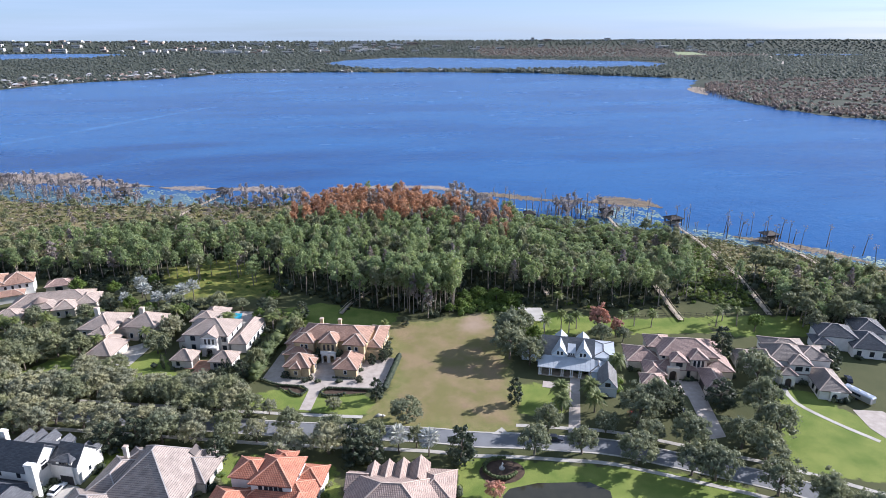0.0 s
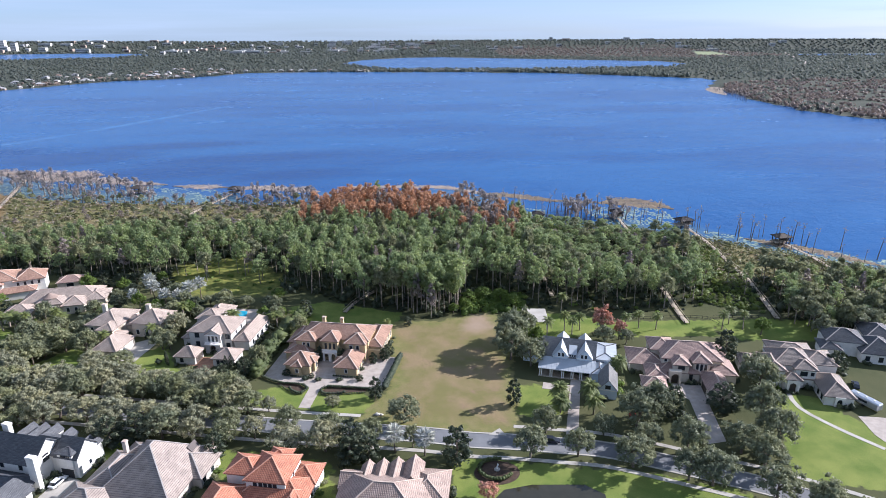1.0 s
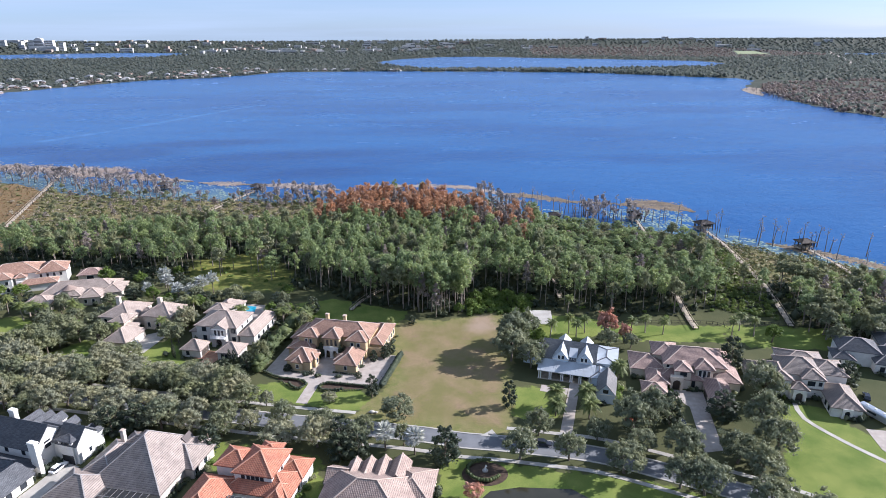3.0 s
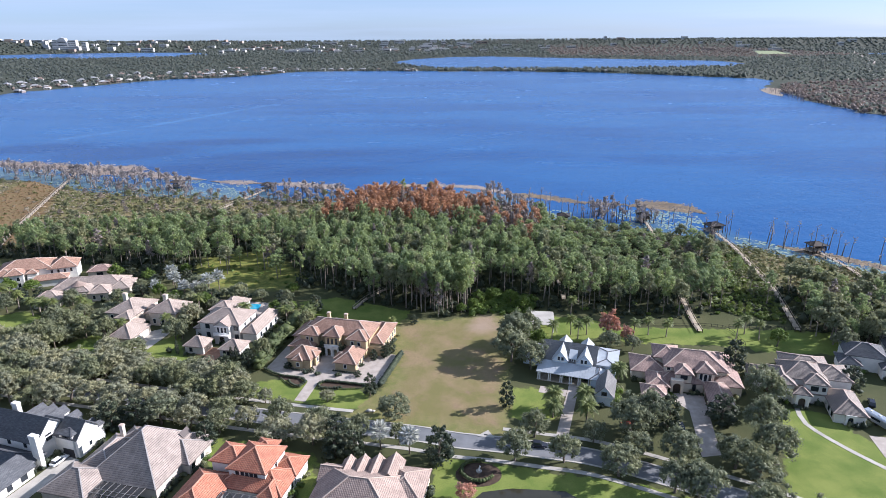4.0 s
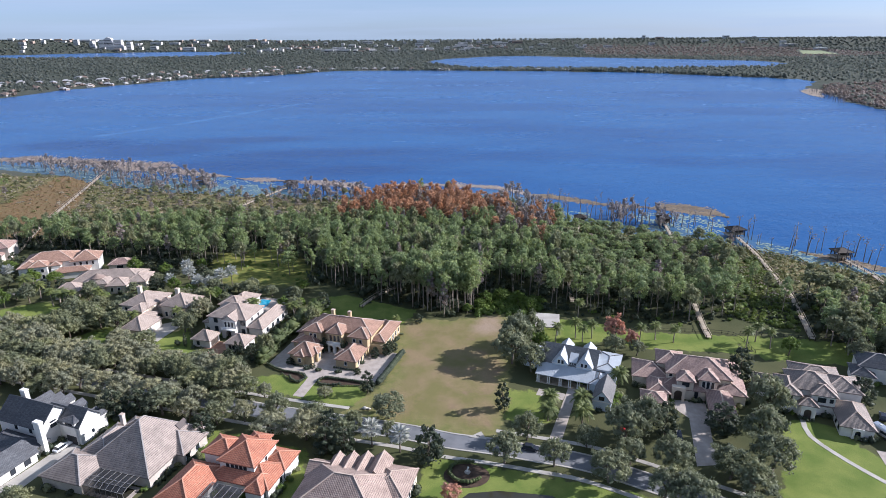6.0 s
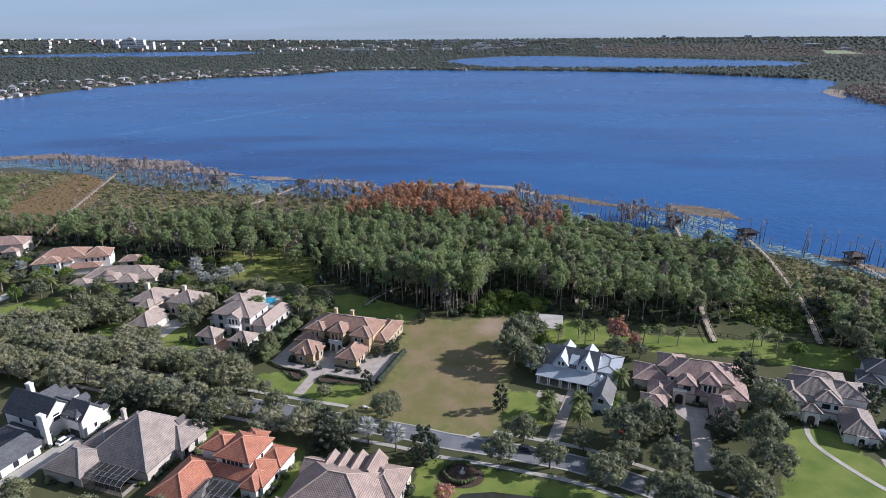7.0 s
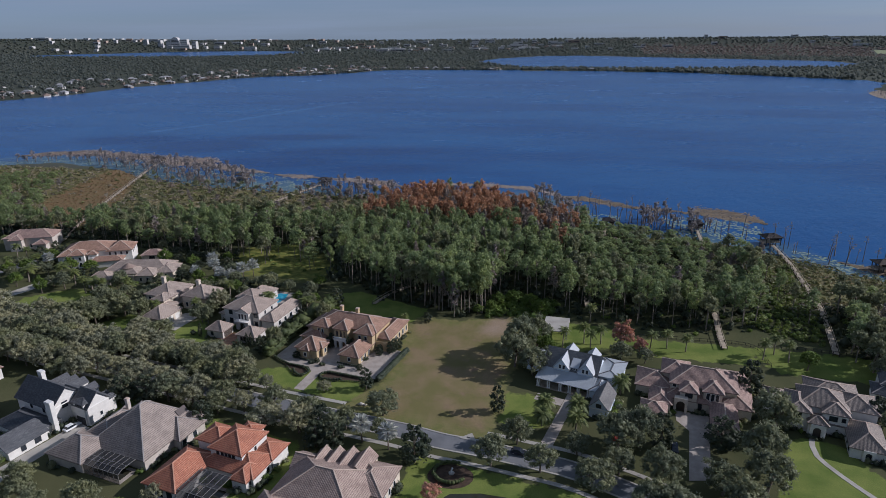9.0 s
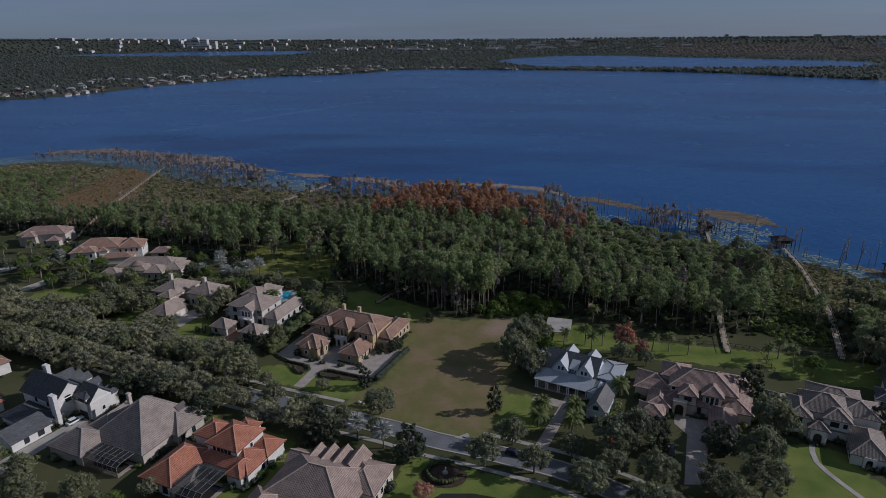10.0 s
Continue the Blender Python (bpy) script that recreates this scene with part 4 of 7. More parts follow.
part("turret", raw("turret", tv, tf, CREAM), D2)
tv, tf = [], []
tube(tv, tf, [(0.8, -4, 6.15), (0.8, -4, 6.3), (0.8, -4, 8.1)], [2.9, 2.9, 0.05], 14)
part("turret_roof", raw("turret_roof", tv, tf, FARROOF), D2)
P1 = house((-160, 92), 12, "small garden pavilion with a rose tile roof", CREAM, TILE_ROSE, CAP_PALE, [(-5, 5, -3.5, 3.5, 3.2, 0.5)])
window(P1, 0, -3.5, 0.5, 0, 3.0, 2.0)
J = house((-236, 103), 15, "two-storey house with rose tile roofs at the lane's end", GREIGE, TILE_ROSE, CAP_PALE, [(-12, 12, -4, 8, 6.6, 0.45), (-8, -2, -7, 0, 6.4, 0.55), (4, 10, -8, 0, 4.0, 0.5)])
for x in (-6.5, -3.5, 1, 6):
    window(J, x, -7.0 if x < -2 else (-4.0 if x < 4 else -8.0), 1.0, 0, 1.1, 1.8)

# white cottage with metal roofs
E_ = house((40, -8), -20.3, "white coastal cottage with pale metal roofs, dormers and a columned porch", BLUEWHITE, METALROOF, CAP_DARK, [
    (-8.3, 8.7, 0.0, 14.0, 4.1, 0.68, "gable_x", SLATE), (-15.2, -8.0, 4.0, 13.0, 3.5, 0.55), (8.9, 15.4, 2.4, 14.0, 4.9, 0.16),
    (10.4, 15.9, -13.8, -3.4, 3.5, 1.15, "gable_y", SLATE), (8.4, 12.4, -4.6, 3.0, 3.4, 0.45),
    (-4.8, 0.1, 0.2, 7.0, 5.7, 1.2, "gable_y", METALROOF), (3.0, 7.9, 0.2, 7.0, 5.7, 1.2, "gable_y", METALROOF),
    (-4.2, -0.4, 8.5, 13.4, 6.3, 0.95, "gable_y", METALROOF), (3.3, 7.1, 8.5, 13.4, 6.3, 0.95, "gable_y", METALROOF)])
V = [(-9.2, -5.2, 3.25), (9.2, -5.2, 3.25), (9.2, 0.6, 4.7), (-9.2, 0.6, 4.7), (-9.2, -5.2, 3.05), (9.2, -5.2, 3.05), (9.2, 0.6, 4.5), (-9.2, 0.6, 4.5)]
pr = part("porch_roof", raw("porch_roof", V, [(0, 1, 2, 3), (7, 6, 5, 4), (4, 5, 1, 0), (5, 6, 2, 1), (7, 4, 0, 3)], METALROOF), E_, "pale blue-grey metal porch roof")
for i in range(23):
    x = -8.8 + i * 0.8
    part("seam", boxes("seam", [(-0.03, 0, 0, 0.03, 5.95, 0.05)], METALROOF), pr, m=pose(x, -5.2, 3.26, 14.04))
V = [(0.2, 1.0, 6.1), (2.9, 1.0, 6.1), (2.9, 6.0, 8.0), (0.2, 6.0, 8.0), (0.2, 1.0, 5.9), (2.9, 1.0, 5.9), (2.9, 6.0, 7.8), (0.2, 6.0, 7.8)]
part("dormer_roof", raw("dormer_roof", V, [(0, 1, 2, 3), (7, 6, 5, 4), (4, 5, 1, 0)], METALROOF), E_)
part("dormer_wall", boxes("dormer_wall", [(0.2, 1.3, 4.4, 2.9, 1.6, 6.0)], TRIM), E_)
for x in (0.8, 1.55, 2.3):
    window(E_, x, 1.3, 5.1, 0, 0.55, 0.7)
for x in (-2.8, -1.6, 4.7, 5.9):
    window(E_, x, 0.2, 5.1, 0, 0.8, 1.6)
for x in (-6.5, -4.0, -1.5, 5.4, 7.4):
    window(E_, x, 0.0, 0.9, 0, 1.0, 1.9)
part("door", boxes("door", [(2.4, -0.06, 0.2, 3.8, 0.1, 2.6)], DARKWOOD), E_, "dark front door")
col = boxes("porch_post", [(-0.16, -0.16, 0, 0.16, 0.16, 3.1), (-0.24, -0.24, 0, 0.24, 0.24, 0.25), (-0.24, -0.24, 2.9, 0.24, 0.24, 3.2)], TRIM)
for x in (-8.6, -8.0, -5.2, -4.6, -1.4, -0.8, 1.6, 2.2, 4.4, 5.0, 7.6, 8.2):
    part("porch_post", col, E_, "white porch post", pose(x, -4.7, 0.1))
part("porch_floor", boxes("porch_floor", [(-9, -5, -0.2, 9, 0, 0.25)], WOOD), E_)
window(E_, 13.1, -13.8, 3.6, 0, 1.4, 1.1, trim=DARKTRIM)
garage_door(E_, 10.4, -8.5, -90, 4.6, 2.3, TRIM)

# big pink-roofed house
F_ = house((78, -18), -14.5, "large cream stucco house with rose-brown tile roofs and an arched porch", CREAM, TILE_ROSE, CAP_PALE, [
    (-8.5, 10.0, 2.2, 14.5, 6.7, 0.52), (-11.2, -3.5, 8.0, 16.5, 6.6, 0.5), (-5.6, -0.9, -1.7, 4.5, 6.6, 0.52), (0.8, 6.0, 0.0, 6.5, 6.9, 0.62),
    (-18.5, -7.5, 3.0, 13.8, 3.6, 0.45), (-10.0, 3.0, -1.2, 6.5, 3.5, 0.42), (5.5, 14.2, -1.0, 21.0, 3.6, 0.42),
    (-16.0, -9.2, -10.5, -4.6, 3.2, 0.5), (3.2, 9.8, -12.0, 0.4, 3.4, 0.55), (-6, 8, 14, 20, 3.6, 0.4), (-14, -8, -5, 4, 3.4, 0.4)])
arch(F_, -5.2, -3.6, 0, 0, 3.8, 4.9, CREAM, 2.4, 3.9, 1.6)
for x in (2.1, 3.4, 4.7):
    window(F_, x, 0.0, 3.6, 0, 0.9, 2.5, trim=TRIM)
window(F_, -3.2, -1.7, 4.5, 0, 1.9, 1.5, trim=DARKTRIM)
window(F_, 1.6, -0.02, 0.9, 0, 0.9, 1.4)
for x in (-1.6, 0.2):
    window(F_, x, -1.2, 0.6, 0, 0.9, 2.1, trim=DARKTRIM)
window(F_, -7.4, 2.2, 5.1, 0, 1.0, 1.0)
garage_door(F_, 3.2, -6, -90, 4.8, 2.3, DARKWOOD)
for y in (3, 8, 13, 18):
    window(F_, 14.2, y, 0.9, 90, 1.4, 1.8)
for y in (6, 11):
    window(F_, -18.5, y, 0.9, -90, 1.4, 1.8)

# grey-tiled white house
G_ = house((110, -25), -18, "white stucco house with brown-grey tile roofs and an arched entry", WHITE, TILE_MIX, CAP_PALE, [
    (-6.5, 5.5, 1.2, 11.5, 6.9, 0.6), (-0.8, 5.3, -1.2, 5.0, 6.9, 0.55), (-9.5, -4.0, -2.2, 8.5, 6.3, 0.5), (-15.0, -8.5, 4.5, 12.8, 3.5, 0.5),
    (3.5, 13.0, 3.8, 13.5, 6.5, 0.45), (-3.5, 10.0, 12.5, 23.0, 4.1, 0.42), (5.3, 13.4, -10.2, 3.0, 3.5, 0.62), (-4.2, 0.2, -4.2, -0.5, 4.6, 0.62), (-9.6, 6.5, -1.0, 3.5, 3.5, 0.4)])
arch(G_, -2.0, -4.9, 0, 0, 3.6, 4.2, WHITE, 2.0, 3.4, 0.7)
window(G_, 1.8, -1.2, 4.4, 0, 1.9, 1.4, trim=DARKTRIM)
window(G_, 4.3, -1.2, 4.6, 0, 0.8, 1.1, trim=DARKTRIM)
window(G_, -7.0, -2.2, 3.9, 0, 1.8, 1.6, trim=DARKTRIM)
window(G_, 1.6, -1.0, 0.7, 0, 1.6, 2.0, trim=DARKTRIM)
arch(G_, 9.4, -10.9, 0, 0, 2.8, 3.3, WHITE, 1.5, 2.6, 0.7, GLASS)
for y in (-8, -5):
    window(G_, 5.3, y, 0.8, -90, 1.1, 1.6, trim=DARKTRIM)
for y in (5, 9):
    window(G_, 13.0, y, 4.2, 90, 1.2, 1.4)
H_ = house((143, -6), -22, "white house with dark blue-grey tile roofs behind trees", WHITE, SHINGLE, CAP_GREY, [(-8, 4, -4, 6, 5.6, 0.5), (2, 14, -8, 5, 4.0, 0.55), (-10, -4, -7, 0, 3.6, 0.5), (6, 16, 2, 14, 5.6, 0.5)])
for x in (-8.5, -5.5):
    window(H_, x, -7, 0.8, 0, 1.1, 1.8, trim=DARKTRIM)
for x in (4, 8, 12):
    window(H_, x, -8, 0.9, 0, 1.2, 1.7, trim=DARKTRIM)

# near row of houses across the street
W_ = house((-108, -42), -18.7, "white farmhouse with charcoal shingle roofs, gables and a tall chimney", WHITE, SHINGLE, CAP_DARK, [
    (-15.5, 0.6, -4.8, 4.8, 6.9, 0.9, "gable_x"), (-5.0, 8.0, 0.5, 7.5, 6.2, 0.62, "gable_x"), (2.6, 8.6, 0.3, 7.2, 6.2, 1.0, "gable_x"),
    (-14.0, -11.0, 3.0, 9.0, 6.6, 0.9, "gable_y"), (-10.5, -7.5, 3.0, 9.4, 6.6, 0.9, "gable_y"), (-7.0, -4.0, 3.0, 9.8, 6.6, 0.9, "gable_y"),
    (-3.4, -0.2, 4.0, 10.4, 5.6, 0.75, "gable_y"), (3.4, 5.4, 5.0, 9.6, 5.0, 0.8, "gable_y"), (6.0, 8.0, 5.0, 9.6, 5.0, 0.8, "gable_y"),
    (-14.0, 1.2, -12.5, -4.0, 3.1, 0.5), (-6.0, 3.0, -19.5, -8.8, 3.1, 0.55, "gable_y"), (3.2, 7.6, -0.1, 3.6, 7.4, 0.25)])
window(W_, -9.0, -4.8, 4.6, 0, 0.9, 1.2, trim=DARKTRIM)
window(W_, -3.4, -4.8, 4.6, 0, 0.9, 1.2, trim=DARKTRIM)
for x in (4.6, 5.5, 6.4):
    window(W_, x, -0.1, 5.9, 0, 0.7, 1.0, trim=DARKTRIM)
window(W_, 0.6, -1.0, 5.2, 90, 1.6, 1.8, trim=DARKTRIM)
window(W_, 8.6, 4.2, 1.6, 90, 0.9, 1.3)
part("garage_opening", boxes("garage_opening", [(3.7, -0.2, 0, 7.3, -0.12, 2.6)], DARKTRIM), W_, "dark garage door opening")
window(W_, 3.0, -11.5, 0.8, 90, 1.6, 1.6, trim=DARKTRIM)
window(W_, 3.0, -15.5, 0.8, 90, 1.2, 1.6, trim=DARKTRIM)
chimney(W_, -12.6, 1.9, 6, 12.4, 1.9, 1.2, WHITE, TRIM)
chimney(W_, 1.7, -5.7, 0, 10.0, 2.3, 1.2, WHITE, TRIM)

Y_ = house((-80, -52), -15, "sprawling house with taupe-grey tile roofs", GREIGE, TILE_GREY, CAP_GREY, [
    (-9.8, 9.6, -7.0, 14.2, 3.7, 0.84), (-17.6, -5.2, -13.6, -3.0, 3.4, 0.62), (-15.2, -4.5, -6.0, 9.5, 3.5, 0.62), (1.0, 12.0, 3.0, 12.5, 3.5, 0.6), (-12.5, -2.0, 5.0, 13.5, 3.6, 0.6)])
for y in (-3.5, 0.5, 4.5, 8.5):
    window(Y_, 9.4 if y < 3 else 12.0, y, 0.9, 90, 1.5, 1.8)
chimney(Y_, -10.8, 7.4, 4, 8.6, 1.0, 1.0, GREIGE)
part("dormer", raw("dormer", [(4.6, 8.6, 6.2), (7.0, 8.6, 6.2), (5.8, 8.6, 7.6), (4.6, 12.0, 6.2), (7.0, 12.0, 6.2), (5.8, 12.0, 7.6)], [(0, 1, 2), (1, 4, 5, 2), (3, 0, 2, 5), (4, 3, 5)], TILE_GREY), Y_)

O_ = house((-50, -58), -15, "white stucco house with bright orange clay tile roofs", WHITE, TILE_ORANGE, CAP_ORANGE, [
    (-4.9, 5.0, -1.9, 8.3, 7.2, 0.6), (-10.8, -3.0, 0.0, 7.0, 7.0, 0.55), (-14.2, -4.2, -15.4, -0.5, 3.8, 0.62), (-6.5, 10.2, -4.6, 5.0, 3.8, 0.5),
    (5.0, 9.4, -6.4, 0.0, 3.8, 0.75), (3.5, 10.4, 3.0, 9.8, 4.0, 0.5), (-3.0, 2.0, 6.5, 11.0, 6.6, 0.5)], trim=CREAM)
for x in (-2.6, -1.2, 0.0, 1.2, 2.4):
    window(O_, x, -1.9, 5.3, 0, 0.75, 1.0, trim=DARKTRIM)
window(O_, 5.0, 3.4, 4.6, 90, 1.0, 1.4)
for y in (-5.0, -2.5):
    window(O_, 9.4, y, 0.8, 90, 1.1, 1.9)
for y in (1.2, 3.2):
    window(O_, 10.2, y, 0.8, 90, 1.2, 1.9)
for x in (-12.5, -9.5, -6.5):
    window(O_, x, -15.4, 0.7, 0, 1.5, 2.0, trim=DARKTRIM)

T_ = house((-18, -64), -12, "broad house with beige-pink tile roofs and stepped rear gables", CREAM, TILE_BEIGE, CAP_PALE, [
    (-14.8, 7.6, -12.0, 5.6, 4.4, 0.56), (1.0, 10.8, -2.5, 8.6, 4.2, 0.45), (-15.5, -10.5, 0.0, 6.6, 4.2, 0.62, "gable_x"),
    (-11.2, -7.8, 1.0, 8.2, 4.6, 0.9, "gable_y"), (-7.6, -4.2, 1.0, 8.8, 4.8, 0.9, "gable_y"), (-4.0, -0.6, 1.0, 9.4, 5.0, 0.9, "gable_y"), (-0.2, 4.2, 2.0, 9.8, 5.2, 0.9, "gable_y"),
    (-17.0, -8.0, -20.0, -9.0, 3.8, 0.55)])
for y in (-1.0, 2.0, 5.0):
    window(T_, 10.8, y, 0.9, 90, 1.2, 1.8)
# two roofs at the street's west end
K1 = house((-158, -26), -25, "house with pale rose tile roofs among oaks", WHITE, TILE_PINK, CAP_PALE, [(-8, 9, -4, 8, 4.4, 0.55), (-6, 4, -12, -2, 3.4, 0.5)])
window(K1, 2, -4.0, 1, 0, 1.2, 1.8)
K2 = house((-143, -44), -25, "white house with an orange tile roof among oaks", WHITE, TILE_ORANGE, CAP_ORANGE, [(-8, 8, -5, 7, 4.0, 0.5), (4, 11, -2, 6, 3.4, 0.5)])
window(K2, 8, 0, 1, 90, 1.2, 1.6)

# garden pavilion with a flat white roof
pv = root("pavilion", pose(38.5, 29, 0, 0, 0, -8), "open garden pavilion with a flat white roof", "pavilion")
part("roof", boxes("roof", [(-4.6, -6, 3.2, 4.6, 6, 3.5)], CONCRETE, 0.06), pv)
post = boxes("post", [(-0.2, -0.2, 0, 0.2, 0.2, 3.2)], TRIM, 0.03)
for x, y in ((-4, -5.4), (4, -5.4), (-4, 5.4), (4, 5.4), (-4, 0), (4, 0)):
    part("post", post, pv, m=pose(x, y, 0))


# screened pool cages of the near houses
def pool_cage(o, deg, x0, x1, y0, y1, eave, rise, bays, label):
    c = root("pool_cage", pose(o[0], o[1], 0, 0, 0, deg), label, "pool cage")
    # the mesh's shade is put into the pool colour by using dark pond water
    part("pool", boxes("pool", [(x0 + 1.2, y0 + 1.2, 0, x1 - 1.2, y1 - 1.0, 0.12)], POND), c, "pool water coloured dark for the mesh's shade")
    part("patio", boxes("patio", [(x0, y0, -0.1, x1, y1, 0.08)], PAVER), c)
    for i in range(bays + 1):
        x = x0 + (x1 - x0) * i / bays
        V, F = [], []
        bar(V, F, (x, y0, 0), (x, y0, eave), 0.1, 0.1)
        ym = (y0 + y1) / 2
        for a, b in (((x, y0, eave), (x, y0 + 1.5, eave + rise)), ((x, y0 + 1.5, eave + rise), (x, y1, eave + rise))):
            bar(V, F, a, b, 0.1, 0.14)
        part("rib", raw("rib", V, F, BEAM), c)
    for y, z in ((y0, eave), (y0 + 1.5, eave + rise), ((y0 + y1) / 2, eave + rise), (y1 - 0.1, eave + rise), (y0, 1.0)):
        V, F = [], []
        bar(V, F, (x0, y, z), (x1, y, z), 0.09, 0.12)
        part("purlin", raw("purlin", V, F, BEAM), c)
    sv = [(x0, y0, 0), (x1, y0, 0), (x0, y0, eave), (x1, y0, eave), (x0, y0 + 1.5, eave + rise), (x1, y0 + 1.5, eave + rise), (x0, y1, eave + rise), (x1, y1, eave + rise)]
    part("screen", raw("screen", [(x, y, z + 0.0) for x, y, z in sv], [(0, 1, 3, 2), (2, 3, 5, 4), (4, 5, 7, 6)], SCREEN), c, "fine dark insect mesh")
    return c


pool_cage((-80, -52), -15, -4.8, 7.4, -13.4, -7.6, 3.0, 0.6, 7, "dark screened pool cage behind the taupe-roofed house")
pool_cage((-118, 38), -12, 0.6, 7.6, 9.8, 17.5, 3.0, 0.5, 5, "dark screened pool cage behind the two-chimneyed house")
pool_cage((-50, -58), -15, -3.8, 5.4, -16.5, -6.8, 3.2, 1.0, 5, "grey screened pool cage behind the orange-roofed house")


# ---- trees and plants ----
rnd = np.random.default_rng(7)
OCTA = np.array([(0, 0, 1), (1, 0.2, 0), (-0.2, 1, 0), (-1, -0.2, 0), (0.2, -1, 0), (0, 0, -1)]) * 1.1
OCTAF = np.array([(0, 1, 2), (0, 2, 3), (0, 3, 4), (0, 4, 1), (5, 2, 1), (5, 3, 2), (5, 4, 3), (5, 1, 4)])


def sprays(rng, clumps, n, size, core=0.72, up=0.25, sharp=False, slim=0.85):
    """Leaf sprays over rough clumps, as small bent cards or, if sharp, as single pointed leaves: points and triangles."""
    V, F, o = [], [], 0
    for cx, cy, cz, r in clumps:
        c = np.array((cx, cy, cz))
        if core:
            k = OCTA * r * core * (0.85 + 0.4 * rng.random((6, 1))) * (1, 1, 0.85)
            V.append(k + c)
            F.append(OCTAF + o)
            o += 6
        d = rng.normal(size=(n, 3))
        d[:, 2] += up
        d /= np.linalg.norm(d, axis=1)[:, None]
        p = c + d * (r * (0.55 + 0.75 * rng.random((n, 1)) ** 1.3)) * (1, 1, 0.85)
        nn = d + rng.normal(size=(n, 3)) * 0.55
        nn /= np.linalg.norm(nn, axis=1)[:, None]
        t = np.cross(nn, rng.normal(size=(n, 3)))
        t /= np.linalg.norm(t, axis=1)[:, None]
        b = np.cross(nn, t)
        s = size * (0.6 + 0.8 * rng.random((n, 1)))
        if sharp:
            V.append(np.stack([p - t * s, p + t * s * 0.7 - b * s * slim, p + t * s * 0.6 + b * s * slim * 1.1], 1).reshape(-1, 3))
            F.append(np.arange(3 * n).reshape(-1, 3) + o)
            o += 3 * n
            continue
        q = np.stack([p - t * s, p - b * s * 0.45 + nn * s * 0.15, p + t * s, p + b * s * 0.5 - nn * s * 0.1], 1).reshape(-1, 3)
        V.append(q)
        i = np.arange(n)[:, None] * 4 + o
        F.append(np.concatenate([i + (0, 1, 2), i + (0, 2, 3)], 0))
        o += 4 * n
    return np.concatenate(V), np.concatenate(F)


def limbs(rng, h, r, fork, spread, top, n_limbs, lean=0.4, sides=6):
    """A tapered trunk with limbs."""
    V, F = [], []
    lx, ly = rng.normal(size=2) * lean
    tr = [(0, 0, -0.3), (lx * 0.3, ly * 0.3, fork * 0.5), (lx * 0.6, ly * 0.6, fork), (lx, ly, top)]
    tube(V, F, tr, [r * 1.25, r, r * 0.85, r * 0.25], sides)
    for i in range(n_limbs):
        a = 2 * math.pi * (i + rng.random() * 0.6) / n_limbs
        z = fork + (top - fork) * (0.1 + 0.6 * i / max(1, n_limbs))
        e = spread * (0.6 + 0.4 * rng.random())
        tube(V, F, [(lx * 0.6, ly * 0.6, z - 0.3), (lx * 0.6 + math.cos(a) * e * 0.5, ly * 0.6 + math.sin(a) * e * 0.5, z + e * 0.3), (lx * 0.6 + math.cos(a) * e, ly * 0.6 + math.sin(a) * e, z + e * 0.55)], [r * 0.55, r * 0.35, r * 0.12], 4, 2 * sides + i % sides)
    return V, F


def oak(rng, h, r, n=48, size=0.25):
    """A broad crown of many small feathery clumps on spreading limbs, ragged at its rim."""
    cl = []
    for i in range(46):
        a, q = 2 * math.pi * i * 0.618, math.sqrt((i + 0.5) / 46)
        bulge = 1 + 0.16 * math.sin(3 * a + h) + 0.1 * math.sin(7 * a)
        z = h * (0.60 + 0.30 * (1 - q * q)) + rng.normal() * h * 0.06
        cl.append((math.cos(a) * r * 0.84 * q * bulge + rng.normal() * 0.3, math.sin(a) * r * 0.84 * q * bulge + rng.normal() * 0.3, z, r * (0.13 + 0.15 * rng.random())))
    for i in range(11):
        a = 2 * math.pi * (i + rng.random()) / 11
        cl.append((math.cos(a) * r * (0.6 + 0.25 * rng.random()), math.sin(a) * r * (0.6 + 0.25 * rng.random()), h * (0.43 + 0.16 * rng.random()), r * (0.15 + 0.12 * rng.random())))
    return limbs(rng, h, 0.035 * h, h * 0.3, r * 0.75, h * 0.75, 6), sprays(rng, cl, n, size, 0.6, 0.3, True, 0.5)


def slender(rng, h, r):
    """A woods oak: bare stem, round crown of fine clumps in its upper half."""
    cl = []
    for i in range(15):
        a, q = i * 2.4, math.sqrt((i + 0.5) / 15)
        cl.append((math.cos(a) * r * 0.7 * q, math.sin(a) * r * 0.7 * q, h * (0.66 + 0.26 * (1 - q * q)) + rng.normal() * h * 0.07, r * (0.25 + 0.14 * rng.random())))
    return limbs(rng, h, 0.2, h * 0.45, r * 0.6, h * 0.85, 5, 0.5, 5), sprays(rng, cl, 52, 0.35, 0.5, 0.3, True)


def cone(rng, h, r, n=40, size=0.34):
    cl = []
    for i in range(20):
        f = (i + 0.5) / 20
        a = i * 2.4
        q = r * 0.74 * math.sin(math.pi * (0.2 + 0.74 * f)) ** 0.8
        cl.append((math.cos(a) * q, math.sin(a) * q, h * (0.1 + 0.84 * f), max(0.5, r * (0.46 - 0.26 * f))))
    return limbs(rng, h, 0.02 * h, h * 0.2, r * 0.4, h * 0.9, 4, 0.1), sprays(rng, cl, n, size)


